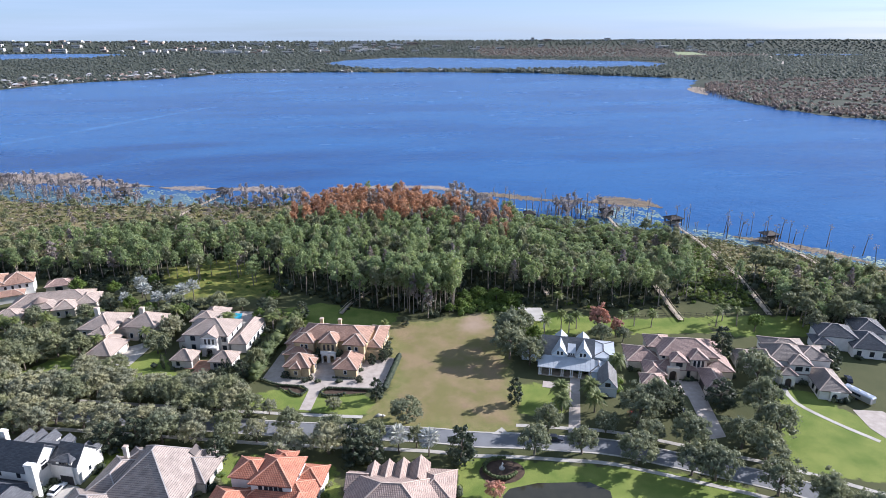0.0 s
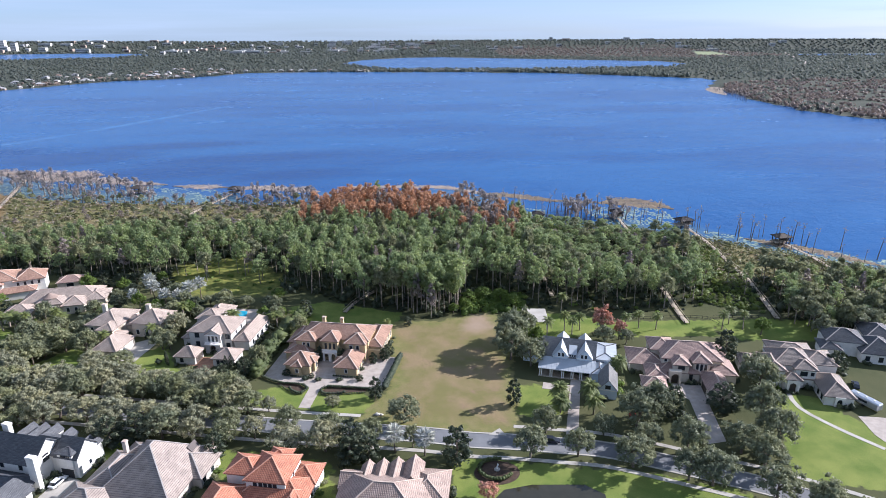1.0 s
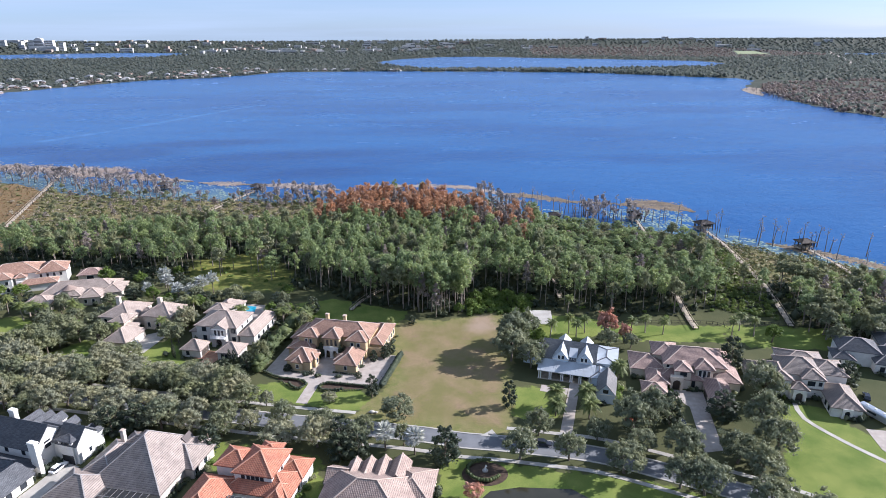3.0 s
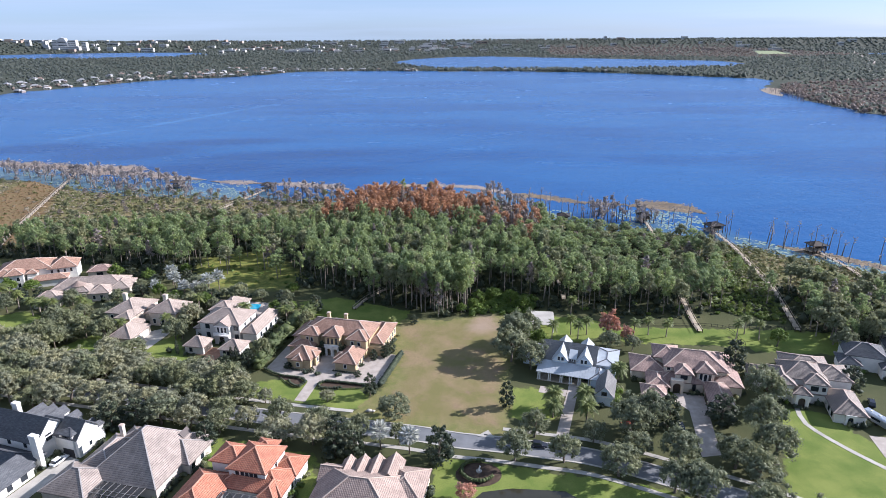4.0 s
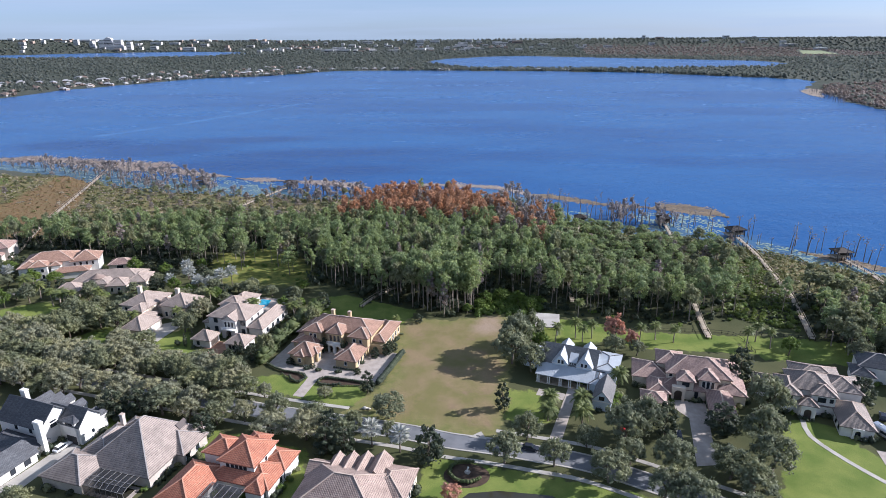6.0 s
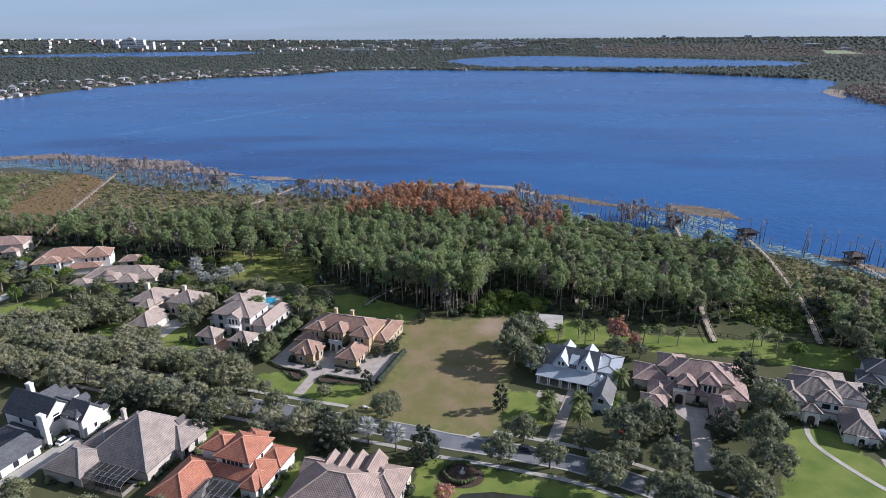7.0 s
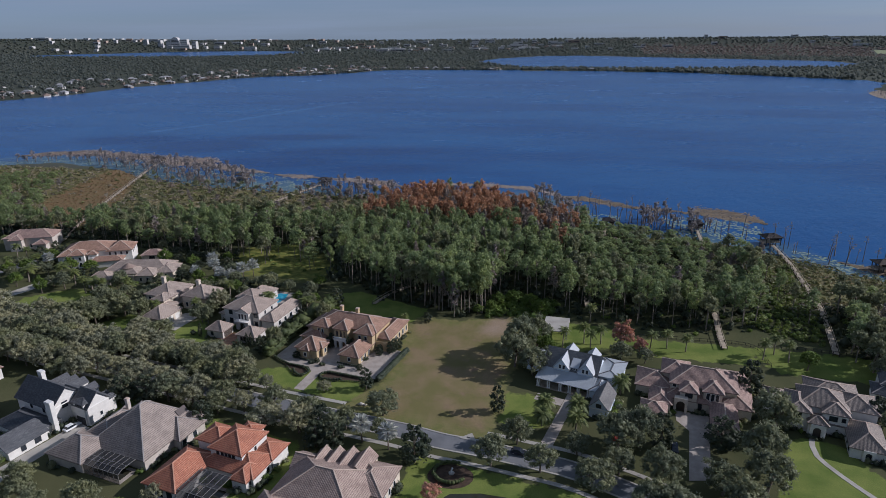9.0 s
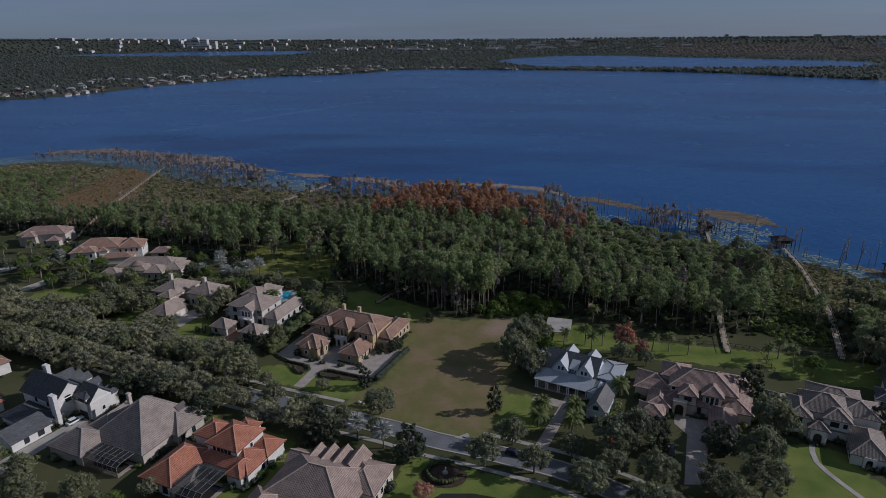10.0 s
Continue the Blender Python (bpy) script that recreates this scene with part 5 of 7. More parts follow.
def pine(rng, h, r, n=52, size=0.4):
    """A tall stem with separate tiers of needle clumps, open between them."""
    cl = []
    for i in range(16):
        f = (i + 0.5) / 16
        a, q = i * 2.4 + rng.normal() * 0.4, r * (0.8 * math.sin(math.pi * (0.2 + 0.72 * f)) ** 0.8) * (0.35 + 0.65 * rng.random())
        cl.append((math.cos(a) * q, math.sin(a) * q, h * (0.54 + 0.43 * f) + rng.normal() * 0.5, r * (0.22 + 0.2 * rng.random())))
    return limbs(rng, h, 0.19, h * 0.55, r * 0.6, h * 0.97, 4, 0.6, 5), sprays(rng, cl, n, size, 0.45, 0.45, True, 0.6)


def cypress(rng, h, r, n=30, size=0.36):
    cl = []
    for i in range(12):
        f = (i + 0.5) / 12
        a, q = i * 2.4, r * (1 - f) ** 0.55 * 0.6
        cl.append((math.cos(a) * q, math.sin(a) * q, h * (0.42 + 0.54 * f), r * (0.42 - 0.2 * f)))
    return limbs(rng, h, 0.18, h * 0.4, r * 0.5, h * 0.98, 4, 0.4, 5), sprays(rng, cl, n, size * 1.15, 0.5, 0.25, True)


def snag(rng, h, r, n=13, size=0.34):
    """A bare swamp cypress: crooked stem, short limbs with hanging grey moss."""
    V, F = [], []
    lx, ly = rng.normal(size=2) * 0.5
    rings = [(0, 0, -1.2), (lx * 0.2, ly * 0.2, h * 0.3)] + [(lx * f + rng.normal() * 0.12, ly * f, h * f) for f in (0.45, 0.58, 0.7, 0.82, 0.92, 1.0)]
    tube(V, F, rings, [0.46, 0.27, 0.24, 0.2, 0.17, 0.13, 0.09, 0.05], 5)
    cl = []
    for i in range(13):
        a, z = rng.random() * 6.28, h * (0.52 + 0.45 * rng.random())
        e = r * (0.3 + 0.7 * rng.random()) * (1.15 - z / h * 0.4)
        p = (lx + math.cos(a) * e, ly + math.sin(a) * e, z + e * 0.25)
        k = min(range(8), key=lambda q: abs(rings[q][2] - z))
        tube(V, F, [rings[k], p], [0.1, 0.04], 4, 5 * k + i % 5)
        if rng.random() < 0.7:
            for d in (0.0, 0.8):
                cl.append((p[0] * (1 - 0.15 * d), p[1] * (1 - 0.15 * d), p[2] - d, 0.5 + 0.25 * rng.random()))
    cl.append((lx, ly, h * 0.97, 0.7))
    return (V, F), sprays(rng, cl, n, size * 1.1, 0, -0.3, True)


def pole(rng, h, r):
    """A dead cypress: a bare leaning stem with a few short twigs at the top."""
    V, F = [], []
    lx, ly = rng.normal(size=2) * 0.6
    rings = [(lx * f, ly * f, h * f - (1.2 if f == 0 else 0)) for f in (0, 0.35, 0.6, 0.8, 0.9, 1.0)]
    tube(V, F, rings, [0.28, 0.19, 0.16, 0.13, 0.1, 0.05], 5)
    cl = []
    for i in range(6):
        a, k = rng.random() * 6.28, 3 + i % 3
        e = r * (0.5 + 0.6 * rng.random())
        p = (rings[k][0] + math.cos(a) * e, rings[k][1] + math.sin(a) * e, rings[k][2] + 0.5)
        tube(V, F, [rings[k], p], [0.09, 0.04], 4, 5 * k + i % 5)
        cl.append((*p, 0.35))
    return (V, F), sprays(rng, cl, 7, 0.26, 0, 0)


def palm(rng, h, r, fronds=26, fan=False):
    V, F = [], []
    lx, ly = rng.normal(size=2) * 0.3
    tube(V, F, [(0, 0, -0.2), (lx * 0.4, ly * 0.4, h * 0.4), (lx, ly, h - r * 0.35)], [0.26, 0.19, 0.2], 7)
    LV, LF, o = [], [], 0
    top = np.array((lx, ly, h - r * 0.35))
    for i in range(fronds):
        a, e = i * 2.4, radians(68 - 95 * (i / fronds) + rng.normal() * 6)
        L = r * (0.85 + 0.3 * rng.random())
        dirv = np.array((math.cos(a), math.sin(a), 0))
        side = np.array((-math.sin(a), math.cos(a), 0))
        if fan:
            c0 = top + dirv * L * 0.45 * math.cos(e) + np.array((0, 0, L * 0.45 * math.sin(e)))
            n = dirv * math.cos(e) + np.array((0, 0, math.sin(e)))
            for s in range(-5, 6):
                b = s * 0.27
                tip = c0 + (n * math.cos(b) + side * math.sin(b)) * L * 0.6 + np.array((0, 0, -0.12 * L * abs(s) / 5))
                m = (c0 + tip) / 2 + np.cross(n, side) * 0.05
                edge = np.cross(tip - c0, n + (0, 0, 0.4))
                edge *= 0.05 * L / max(1e-6, np.linalg.norm(edge))
                LV += [c0, m + edge, tip, m - edge]
                LF += [(o, o + 1, o + 2), (o, o + 2, o + 3)]
                o += 4
            continue
        pts = []
        for s in range(5):
            f = s / 4
            drop = f * f * L * 0.55
            pts.append(top + dirv * L * f * math.cos(e * (1 - 0.3 * f)) + np.array((0, 0, L * f * math.sin(e) - drop)))
        for s in range(4):
            for g in (-1, 1):
                for q in (0.0, 0.33, 0.66):
                    p0 = pts[s] * (1 - q) + pts[s + 1] * q
                    w = L * 0.3 * math.sin(math.pi * min(0.95, (s + q + 0.7) / 4.8))
                    tip = p0 + side * g * w + (pts[s + 1] - pts[s]) * 0.6 + np.array((0, 0, -w * 0.35))
                    LV += [p0, p0 + (pts[s + 1] - pts[s]) * 0.42, tip]
                    LF.append((o, o + 1, o + 2))
                    o += 3
    return (V, F), (np.array(LV), np.array(LF))


KINDS = {
    "live_oak": (oak, 7.0, 4.0, BARK, OAK, 3), "street_oak": (oak, 7.0, 4.0, BARK, OAKDARK, 3), "pale_oak": (oak, 7.0, 4.0, BARK, OAKPALE, 2), "magnolia": (cone, 9.0, 3.0, BARK, DARKLEAF, 3),
    "pine_tree": (pine, 18.0, 4.2, PALEBARK, PINE, 6), "rust_cypress": (pine, 17.0, 3.4, BARK, RUST, 4), "mauve_cypress": (cypress, 16.0, 2.6, PALEBARK, MAUVE, 3),
    "bare_cypress": (snag, 10.0, 2.2, SNAGBARK, MOSS, 6), "dead_cypress": (pole, 10.0, 1.2, SNAGBARK, MOSS, 4), "slender_oak": (slender, 13.0, 3.4, PALEBARK, OAK, 4), "red_maple": (oak, 8.0, 3.2, BARK, MAPLE, 1), "green_tree": (oak, 7.0, 3.6, BARK, GREENLEAF, 2),
}
LABELS = {
    "street_oak": "leafy dark grey-green oak with a rounded crown", "live_oak": "live oak with a broad grey-green crown", "pale_oak": "thin-leaved oak with pale grey-green twigs", "magnolia": "dense dark magnolia with a pointed crown",
    "pine_tree": "tall pine with a bare pale trunk in the lakeside woods", "rust_cypress": "rust-red autumn cypress in the lakeside woods", "mauve_cypress": "grey-pink moss-hung cypress near the water",
    "dead_cypress": "dead cypress pole with a few bare twigs", "bare_cypress": "bare moss-hung cypress standing in shallow water", "slender_oak": "slender grey-green oak in the lakeside woods", "red_maple": "small maple with reddish autumn leaves", "green_tree": "bushy bright green tree",
    "date_palm": "stout date palm with a wide feathery crown", "queen_palm": "slender garden palm with arching fronds", "silver_palm": "silver-blue fan palm with stiff fronds",
}
SHAPES, PLANTED = {}, {}


def shape(kind, v):
    """Trunk and crown meshes of one variant."""
    if (kind, v) not in SHAPES:
        rng = np.random.default_rng(1000 + 17 * v + sum(map(ord, kind)))
        if kind == "date_palm":
            (tv, tf), (cv, cf) = palm(rng, 7, 3.3, 44)
            mats = (BARK, FROND)
        elif kind == "queen_palm":
            (tv, tf), (cv, cf) = palm(rng, 8, 2.5, 24)
            mats = (PALEBARK, FROND)
        elif kind == "silver_palm":
            (tv, tf), (cv, cf) = palm(rng, 7, 3.2, 34, True)
            mats = (BARK, SILVERFROND)
        else:
            fn, h, r, bark, leaf, _ = KINDS[kind]
            (tv, tf), (cv, cf) = fn(rng, h, r)
            mats = (bark, leaf)
        SHAPES[kind, v] = (tv, tf, cv, cf, mats)
    return SHAPES[kind, v]


SIZE = {"date_palm": (7, 3.3), "queen_palm": (8, 2.5), "silver_palm": (7, 3.2)}


def plant(kind, x, y, h, r, group, z=None):
    """One tree of a kind, a trunk and a crown, scaled to height h and crown radius r."""
    n = KINDS[kind][5] if kind in KINDS else 2
    v = int(rnd.integers(n))
    h0, r0 = KINDS[kind][1:3] if kind in KINDS else SIZE[kind]
    if z is None:
        z = ground_z(x, y) - 0.05
    m = pose(x, y, z, 0, 0, float(rnd.random() * 360)) @ Matrix.Diagonal((r / r0, r / r0, h / h0, 1))
    if (kind, v) in PLANTED:
        first = PLANTED[kind, v]
        ob = copy_thing(first, m @ Matrix.Diagonal([1 / q for q in first.scale] + [1]))
        ob["group"] = group
        return ob
    tv, tf, cv, cf, mats = shape(kind, v)
    t = root(kind, m, LABELS[kind], "palm" if "palm" in kind else "tree", group)
    part("trunk", raw("trunk", tv, tf, mats[0], smooth=True), t)
    part("crown", raw("crown", cv, cf, mats[1]), t)
    PLANTED[kind, v] = t
    return t


def scatter(outline, gap, tries, keep=None):
    """Plan points at least gap apart inside an outline."""
    o = np.array(outline, float)
    P = rnd.random((tries, 2)) * (o.max(0) - o.min(0)) + o.min(0)
    P = P[signed(P, outline) > 0]
    out, cells = [], {}
    for p in P:
        c = (int(p[0] // gap), int(p[1] // gap))
        if any((q[0] - p[0]) ** 2 + (q[1] - p[1]) ** 2 < gap * gap for i in (-1, 0, 1) for j in (-1, 0, 1) for q in cells.get((c[0] + i, c[1] + j), ())):
            continue
        if keep is not None and not keep(p[0], p[1]):
            continue
        cells.setdefault(c, []).append(p)
        out.append((float(p[0]), float(p[1])))
    return out


def joined(name, rows, mat, label, category="plants"):
    """Many plants in one object of kind stuff: rows of (points, triangles, matrix)."""
    V, F, o = [], [], 0
    for v, f, m in rows:
        v = np.asarray(v) @ np.array(m.to_3x3()).T + np.array(m.translation)
        V.append(v)
        F.append(np.asarray(f) + o)
        o += len(v)
    return tagged(part(name, raw(name, np.concatenate(V), np.concatenate(F), mat)), label, category, kind="stuff")


def tris(tv, tf):
    """Faces of a tube mesh as triangles."""
    out = []
    for f in tf:
        out += [(f[0], f[i], f[i + 1]) for i in range(1, len(f) - 1)]
    return np.array([tuple(v) for v in tv]), np.array(out)


# gardens and street
OAKS_EAST = [(25, 10, 12.5, 5.6), (23, 2, 11, 5.2), (29, -3, 9, 4.4), (31, 17, 10, 4.2), (17, -50, 8, 4), (24, -40, 7, 3.5), (30, -51, 7, 3.6), (40, -43, 6, 3), (51, -40, 10, 5.4), (57, -38, 10.5, 4.8), (43, -57, 8, 4.5), (50, -50, 7, 3.6), (60, -53, 9, 4.5), (60, -66, 9, 4.5), (74, -55, 8, 4.4), (77, -61, 8, 4.8), (95, -28, 12, 5), (87, -43, 11, 5), (85, -53, 10, 5), (59, 9, 6.5, 3.4), (86, -88, 9, 6)]
OAKS_WEST = [(-49, -31, 8, 4.2), (-58, -33, 7, 3.6), (-25, -38, 7, 3), (-14, -42, 7, 2.8), (-56, -20, 5, 2.5), (-37, -20, 4, 2.5), (-84, -25, 8, 4.5), (-75, -27, 8, 4.5), (-66, -29, 8, 4), (-96, -9, 8, 4), (-84, -11, 8, 4.5), (-75, -12, 7, 3.5), (-65, -15, 8, 4), (-63, 6, 9, 3), (-52, 29, 8, 3), (-62, 41, 7, 3.5), (-98, 35, 9, 4.5), (-100, 24, 8, 4), (-111, 3, 7.5, 5)]
MAGNOLIAS = [(63, -37, 11, 3.6), (79, -36, 10, 4.5), (95, -9, 13, 4), (-31, -41, 10, 3.6), (-31, -47, 9, 3.4), (-26, -47, 9, 3.2), (-3, -50.5, 12, 4.0), (-1, -46, 6, 2), (-97, -32, 10, 4), (-90, -31, 10, 3.6), (-67, -41, 9, 3.2), (-73, -3, 8, 2.6), (-67, 2, 7, 2.4), (-24, -17, 8, 2.3), (18, -25, 9.5, 2.4), (-11, 33, 4, 1.6), (-20, 9, 5, 1.6), (-51, 45, 8, 3), (126, -22, 10, 4)]
for x, y, h, r in OAKS_EAST:
    plant("street_oak", x, y, h * 1.12, r * 1.2, "garden and street oaks")
for x, y, h, r in OAKS_WEST:
    plant("live_oak" if rnd.random() < 0.5 else "pale_oak", x, y, h, r, "garden and street oaks")
for x, y, h, r in MAGNOLIAS:
    plant("magnolia", x, y, h, r, "dark garden evergreens")
for x, y, h, r in [(32, -26, 7, 3.2), (31, -31, 6, 3), (41.5, -26, 7, 3.2), (40.5, -33, 7, 3.2), (56, -12, 7, 3)]:
    plant("date_palm", x, y, h, r, "garden palms")
for x, y, h, r in [(48, 21, 8, 2.4), (50, 18, 7, 2.4), (35, 19, 7, 2.4), (40, 17, 8, 2.4), (54, 21, 7, 2.4), (71, 19, 7, 2.4), (77, 20, 7, 2.4), (83, 18, 7, 2.4), (108, 15, 8, 2.4), (116, 14, 8, 2.4), (113, 19, 8, 2.4), (52, 39, 8, 2.4), (-176, 54, 8, 2.6), (-166, 47, 8, 2.6), (-156, 46, 8, 2.6), (-147, 48, 8, 2.6), (-121, 27, 7, 2.6), (-106, 31, 7, 2.6), (-126, 25, 7, 2.8), (-187, 112, 8, 2.6), (-19, 27, 6, 2), (-233, 88, 7, 2.6), (-243, 81, 7, 2.6), (-222, 70, 7, 2.6), (-226, 86, 6, 2.6), (-210, 82, 7, 2.6), (-250, 100, 7, 2.6), (-230, 55, 6, 2.6)]:
    plant("queen_palm", x, y, h, r, "garden palms")
for x, y, h, r in [(-19, -43.5, 7, 3), (-11, -46, 7, 3), (-101, 66, 8, 3.4), (-110, 62, 7, 3), (-121, 77, 8, 3.2), (-98, 70, 8, 3), (-118, 72, 7, 3), (-124, 66, 6, 2.6), (-104, 60, 7, 3), (-203, 73, 7, 3)]:
    plant("silver_palm", x, y, h, r, "silver garden palms")
for x, y, h, r in [(-96, -76, 7, 4.2), (-90, -80, 7, 4), (-80, -76, 7, 4.4), (-101, -70, 7, 4), (-112, -68, 7, 4), (-72, -80, 6, 4), (-64, -72, 5, 2.6)]:
    plant("pale_oak" if x > -70 else "live_oak", x, y, h, r, "garden and street oaks")
plant("red_maple", 61, 16, 11.5, 4.0, "autumn maples")
plant("red_maple", 66, 12, 8, 2.4, "autumn maples")
plant("red_maple", 3, -64, 4.5, 2.6, "autumn maples")
for x, y, h, r in [(16, 52, 5, 3.2), (22, 54, 5.5, 3.6), (29, 50, 6, 3.4), (8, 42, 4, 2.4), (13, 46, 4.5, 2.6), (33, 44, 6, 3.2), (34, 9, 8, 3), (29, 14, 9, 4), (120, 9, 7, 3.2), (-70, -78, 5, 3)]:
    plant("green_tree", x, y, h, r, "bright bushy trees")

for o, deg, x, y, h, r in ((( -40, 6), -14.5, -3.6, 1.6, 6.5, 0.9), ((-40, 6), -14.5, 3.7, 1.4, 6.5, 0.9), ((-80, 25), -12.6, 9.4, -16.0, 5.5, 0.7), ((-80, 25), -12.6, 11.0, -15.6, 5.5, 0.7), ((-80, 25), -12.6, -11.6, -16.0, 5.0, 0.7), ((-80, 25), -12.6, -13.0, -14.0, 5.0, 0.7)):
    a = placed(o, deg, [(x, y)])[0]
    plant("magnolia", a[0], a[1], h, r, "clipped dark columns by the houses")
HOUSES = [ob for ob in scene.objects if ob.name.split(".")[0] == "house"]
FOOT = []
for ob in HOUSES:
    for c in ob.children:
        if c.name.split(".")[0] == "wall":
            b = [ob.matrix_basis @ Vector(p) for p in c.bound_box]
            i = [b[0], b[4], b[7], b[3]]
            FOOT.append([(p.x, p.y) for p in i])
PAVED = [[(v.co.x, v.co.y) for v in ob.data.vertices[:len(ob.data.vertices) // 2]] for ob in scene.objects if ob.name.split(".")[0] in ("driveway", "pool_deck", "pond")]


def free(x, y, d=1.5):
    """Clear of houses, drives and the street."""
    p = np.array([(x, y)])
    if any(signed(p, f)[0] > -d for f in FOOT) or any(signed(p, f)[0] > -0.5 * d for f in PAVED):
        return False
    return min((x - a) ** 2 + (y - b) ** 2 for a, b in ROAD) > 4.6 ** 2


def open_lawn(x, y):
    p = np.array([(x, y)])
    return any(signed(p, f)[0] > 0.5 for f in LAWNS + [LOT])


TAKEN = [(x, y) for rows in (OAKS_EAST, OAKS_WEST, MAGNOLIAS) for x, y, h, r in rows]
BFRONT = [(-106, 20), (-62, 14), (-60, -7), (-100, -5)]
GROVE = [(-205, 20), (-180, 40), (-150, 34), (-120, 24), (-98, 3), (-74, 3), (-66, -14), (-66, -27), (-72, -27), (-97, -17), (-140, -12), (-190, -2)]
for x, y in scatter(GROVE, 5.4, 1800, lambda x, y: free(x, y, 3.6) and not open_lawn(x, y) and signed(np.array([(x, y)]), BFRONT)[0] < 1 and min((x - a) ** 2 + (y - b) ** 2 for a, b in TAKEN) > 20):
    plant("live_oak" if rnd.random() < 0.4 else "pale_oak", x, y, 5.6 + 3.6 * rnd.random(), 3.8 + 2.0 * rnd.random(), "oak grove by the street")
GARDENS = [(-215, 95), (-160, 62), (-140, 60), (-128, 66), (-60, 52), (-62, 30), (-96, 20), (-104, 32), (-138, 28), (-150, 30), (-190, 44), (-225, 60)]
for x, y in scatter(GARDENS, 5.4, 1200, lambda x, y: free(x, y, 2.6) and not open_lawn(x, y)):
    plant(("live_oak", "street_oak", "magnolia", "green_tree", "queen_palm", "street_oak")[int(rnd.integers(6))], x, y, 4.5 + 3.5 * rnd.random(), 2.6 + 1.6 * rnd.random(), "garden trees")
for x, y, h, r in [(67, 8, 6, 3.0), (140, 3, 9, 4.2), (152, 8, 10, 4.6), (160, 4, 11, 4.8), (172, 8, 11, 5), (146, 22, 12, 5)]:
    plant("street_oak", x, y, h, r, "garden trees")
SILVERPALMS = [(ob.matrix_basis.translation.x, ob.matrix_basis.translation.y) for ob in scene.objects if ob.name.split(".")[0] == "silver_palm"]
BACKGARDENS = [(-165, 104), (-105, 86), (-72, 74), (-62, 62), (-60, 50), (-95, 44), (-125, 58), (-150, 76)]
for x, y in scatter(BACKGARDENS, 5.6, 500, lambda x, y: free(x, y, 3) and not open_lawn(x, y) and signed(np.array([(x, y)]), MEADOW)[0] < -3 and min((x - a) ** 2 + (y + 3 - b) ** 2 for a, b in SILVERPALMS) > 42):
    plant(("street_oak", "magnolia", "street_oak", "green_tree")[int(rnd.integers(4))], x, y, 4.5 + 3.5 * rnd.random(), 2.4 + 1.2 * rnd.random(), "garden trees")
FRONT = [(30, -57), (70, -72), (95, -92), (80, -100), (20, -90)]
for x, y in scatter(FRONT, 13, 120, lambda x, y: free(x, y, 3)):
    if y < -78:
        plant("live_oak", x, y, 8, 4.5, "garden and street oaks")
# regular street trees on both verges
line = smooth_line([(p[0], p[1]) for p in ROAD[::6]], 9.5)
for d in (5.2, -5.0):
    for x, y in offset_line(line, d)[2:]:
        if -260 < x < 104 and not (-14 < x < 34) and not (d > 0 and (x > 34 or -62 < x < -24)) and free(x, y, 2) and min((x - a) ** 2 + (y - b) ** 2 for a, b in TAKEN) > 30 and abs(x + 108) > 6:
            plant("street_oak" if x > -40 else ("live_oak", "pale_oak")[int(rnd.integers(2))], x, y, (7.4 if x < 30 else 8.4) + 1.4 * rnd.random(), (4.5 if x < 30 else 4.6) + 0.9 * rnd.random(), "regular street trees")
            TAKEN.append((x, y))

# old oaks closing over the street to the west
line = smooth_line([(p[0], p[1]) for p in ROAD[::6]], 7.0)
for d in (5.6, 10.2, -5.6, 13.5, -9.8):
    for x, y in offset_line(line, d)[2:]:
        x, y = x + float(rnd.normal()) * 0.8, y + float(rnd.normal()) * 0.3
        if -215 < x < (-46 if d > 0 else -24) and free(x, y, 3 if d < -6 else 2) and not open_lawn(x, y) and min((x - a) ** 2 + (y - b) ** 2 for a, b in TAKEN) > (19 if d > 0 else 15) and abs(x + 106) > 2 and signed(np.array([(x, y)]), BFRONT)[0] < 3:
            plant(("live_oak", "pale_oak", "pale_oak", "street_oak")[int(rnd.integers(4))], x, y, 5.8 + 3.6 * rnd.random(), 3.9 + 2.1 * rnd.random(), "oak grove by the street")
            TAKEN.append((x, y))

# lakeside woods: the front rows as single trees, the depth of it as one mass
RED = [(-66, 152), (-60, 188), (-36, 206), (-2, 205), (26, 182), (54, 160), (56, 112), (36, 112), (18, 138), (-10, 146), (-40, 150)]
woods = sorted(scatter(FOREST, 4.3, 16000), key=lambda p: p[1])
W = np.array(woods)
VINES = [(12, 40), (36, 40), (40, 56), (24, 62), (14, 54)]
CLEAR = [(110, 44), (122, 32), (137, 26), (143, 46), (149, 72), (153, 108), (137, 100), (130, 76), (120, 58)]
EASTWALK = smooth_line([(156, 138), (154, 111), (149, 80), (146, 61), (140, 40), (134, 20)], 2.0)
in_forest, in_meadow, in_red, in_clear = signed(W, FOREST), signed(W, MEADOW), signed(W, RED), signed(W, CLEAR)
deep = {"oak": [], "pine": [], "trunk": [], "rust": [], "mauve": []}
singles = 0
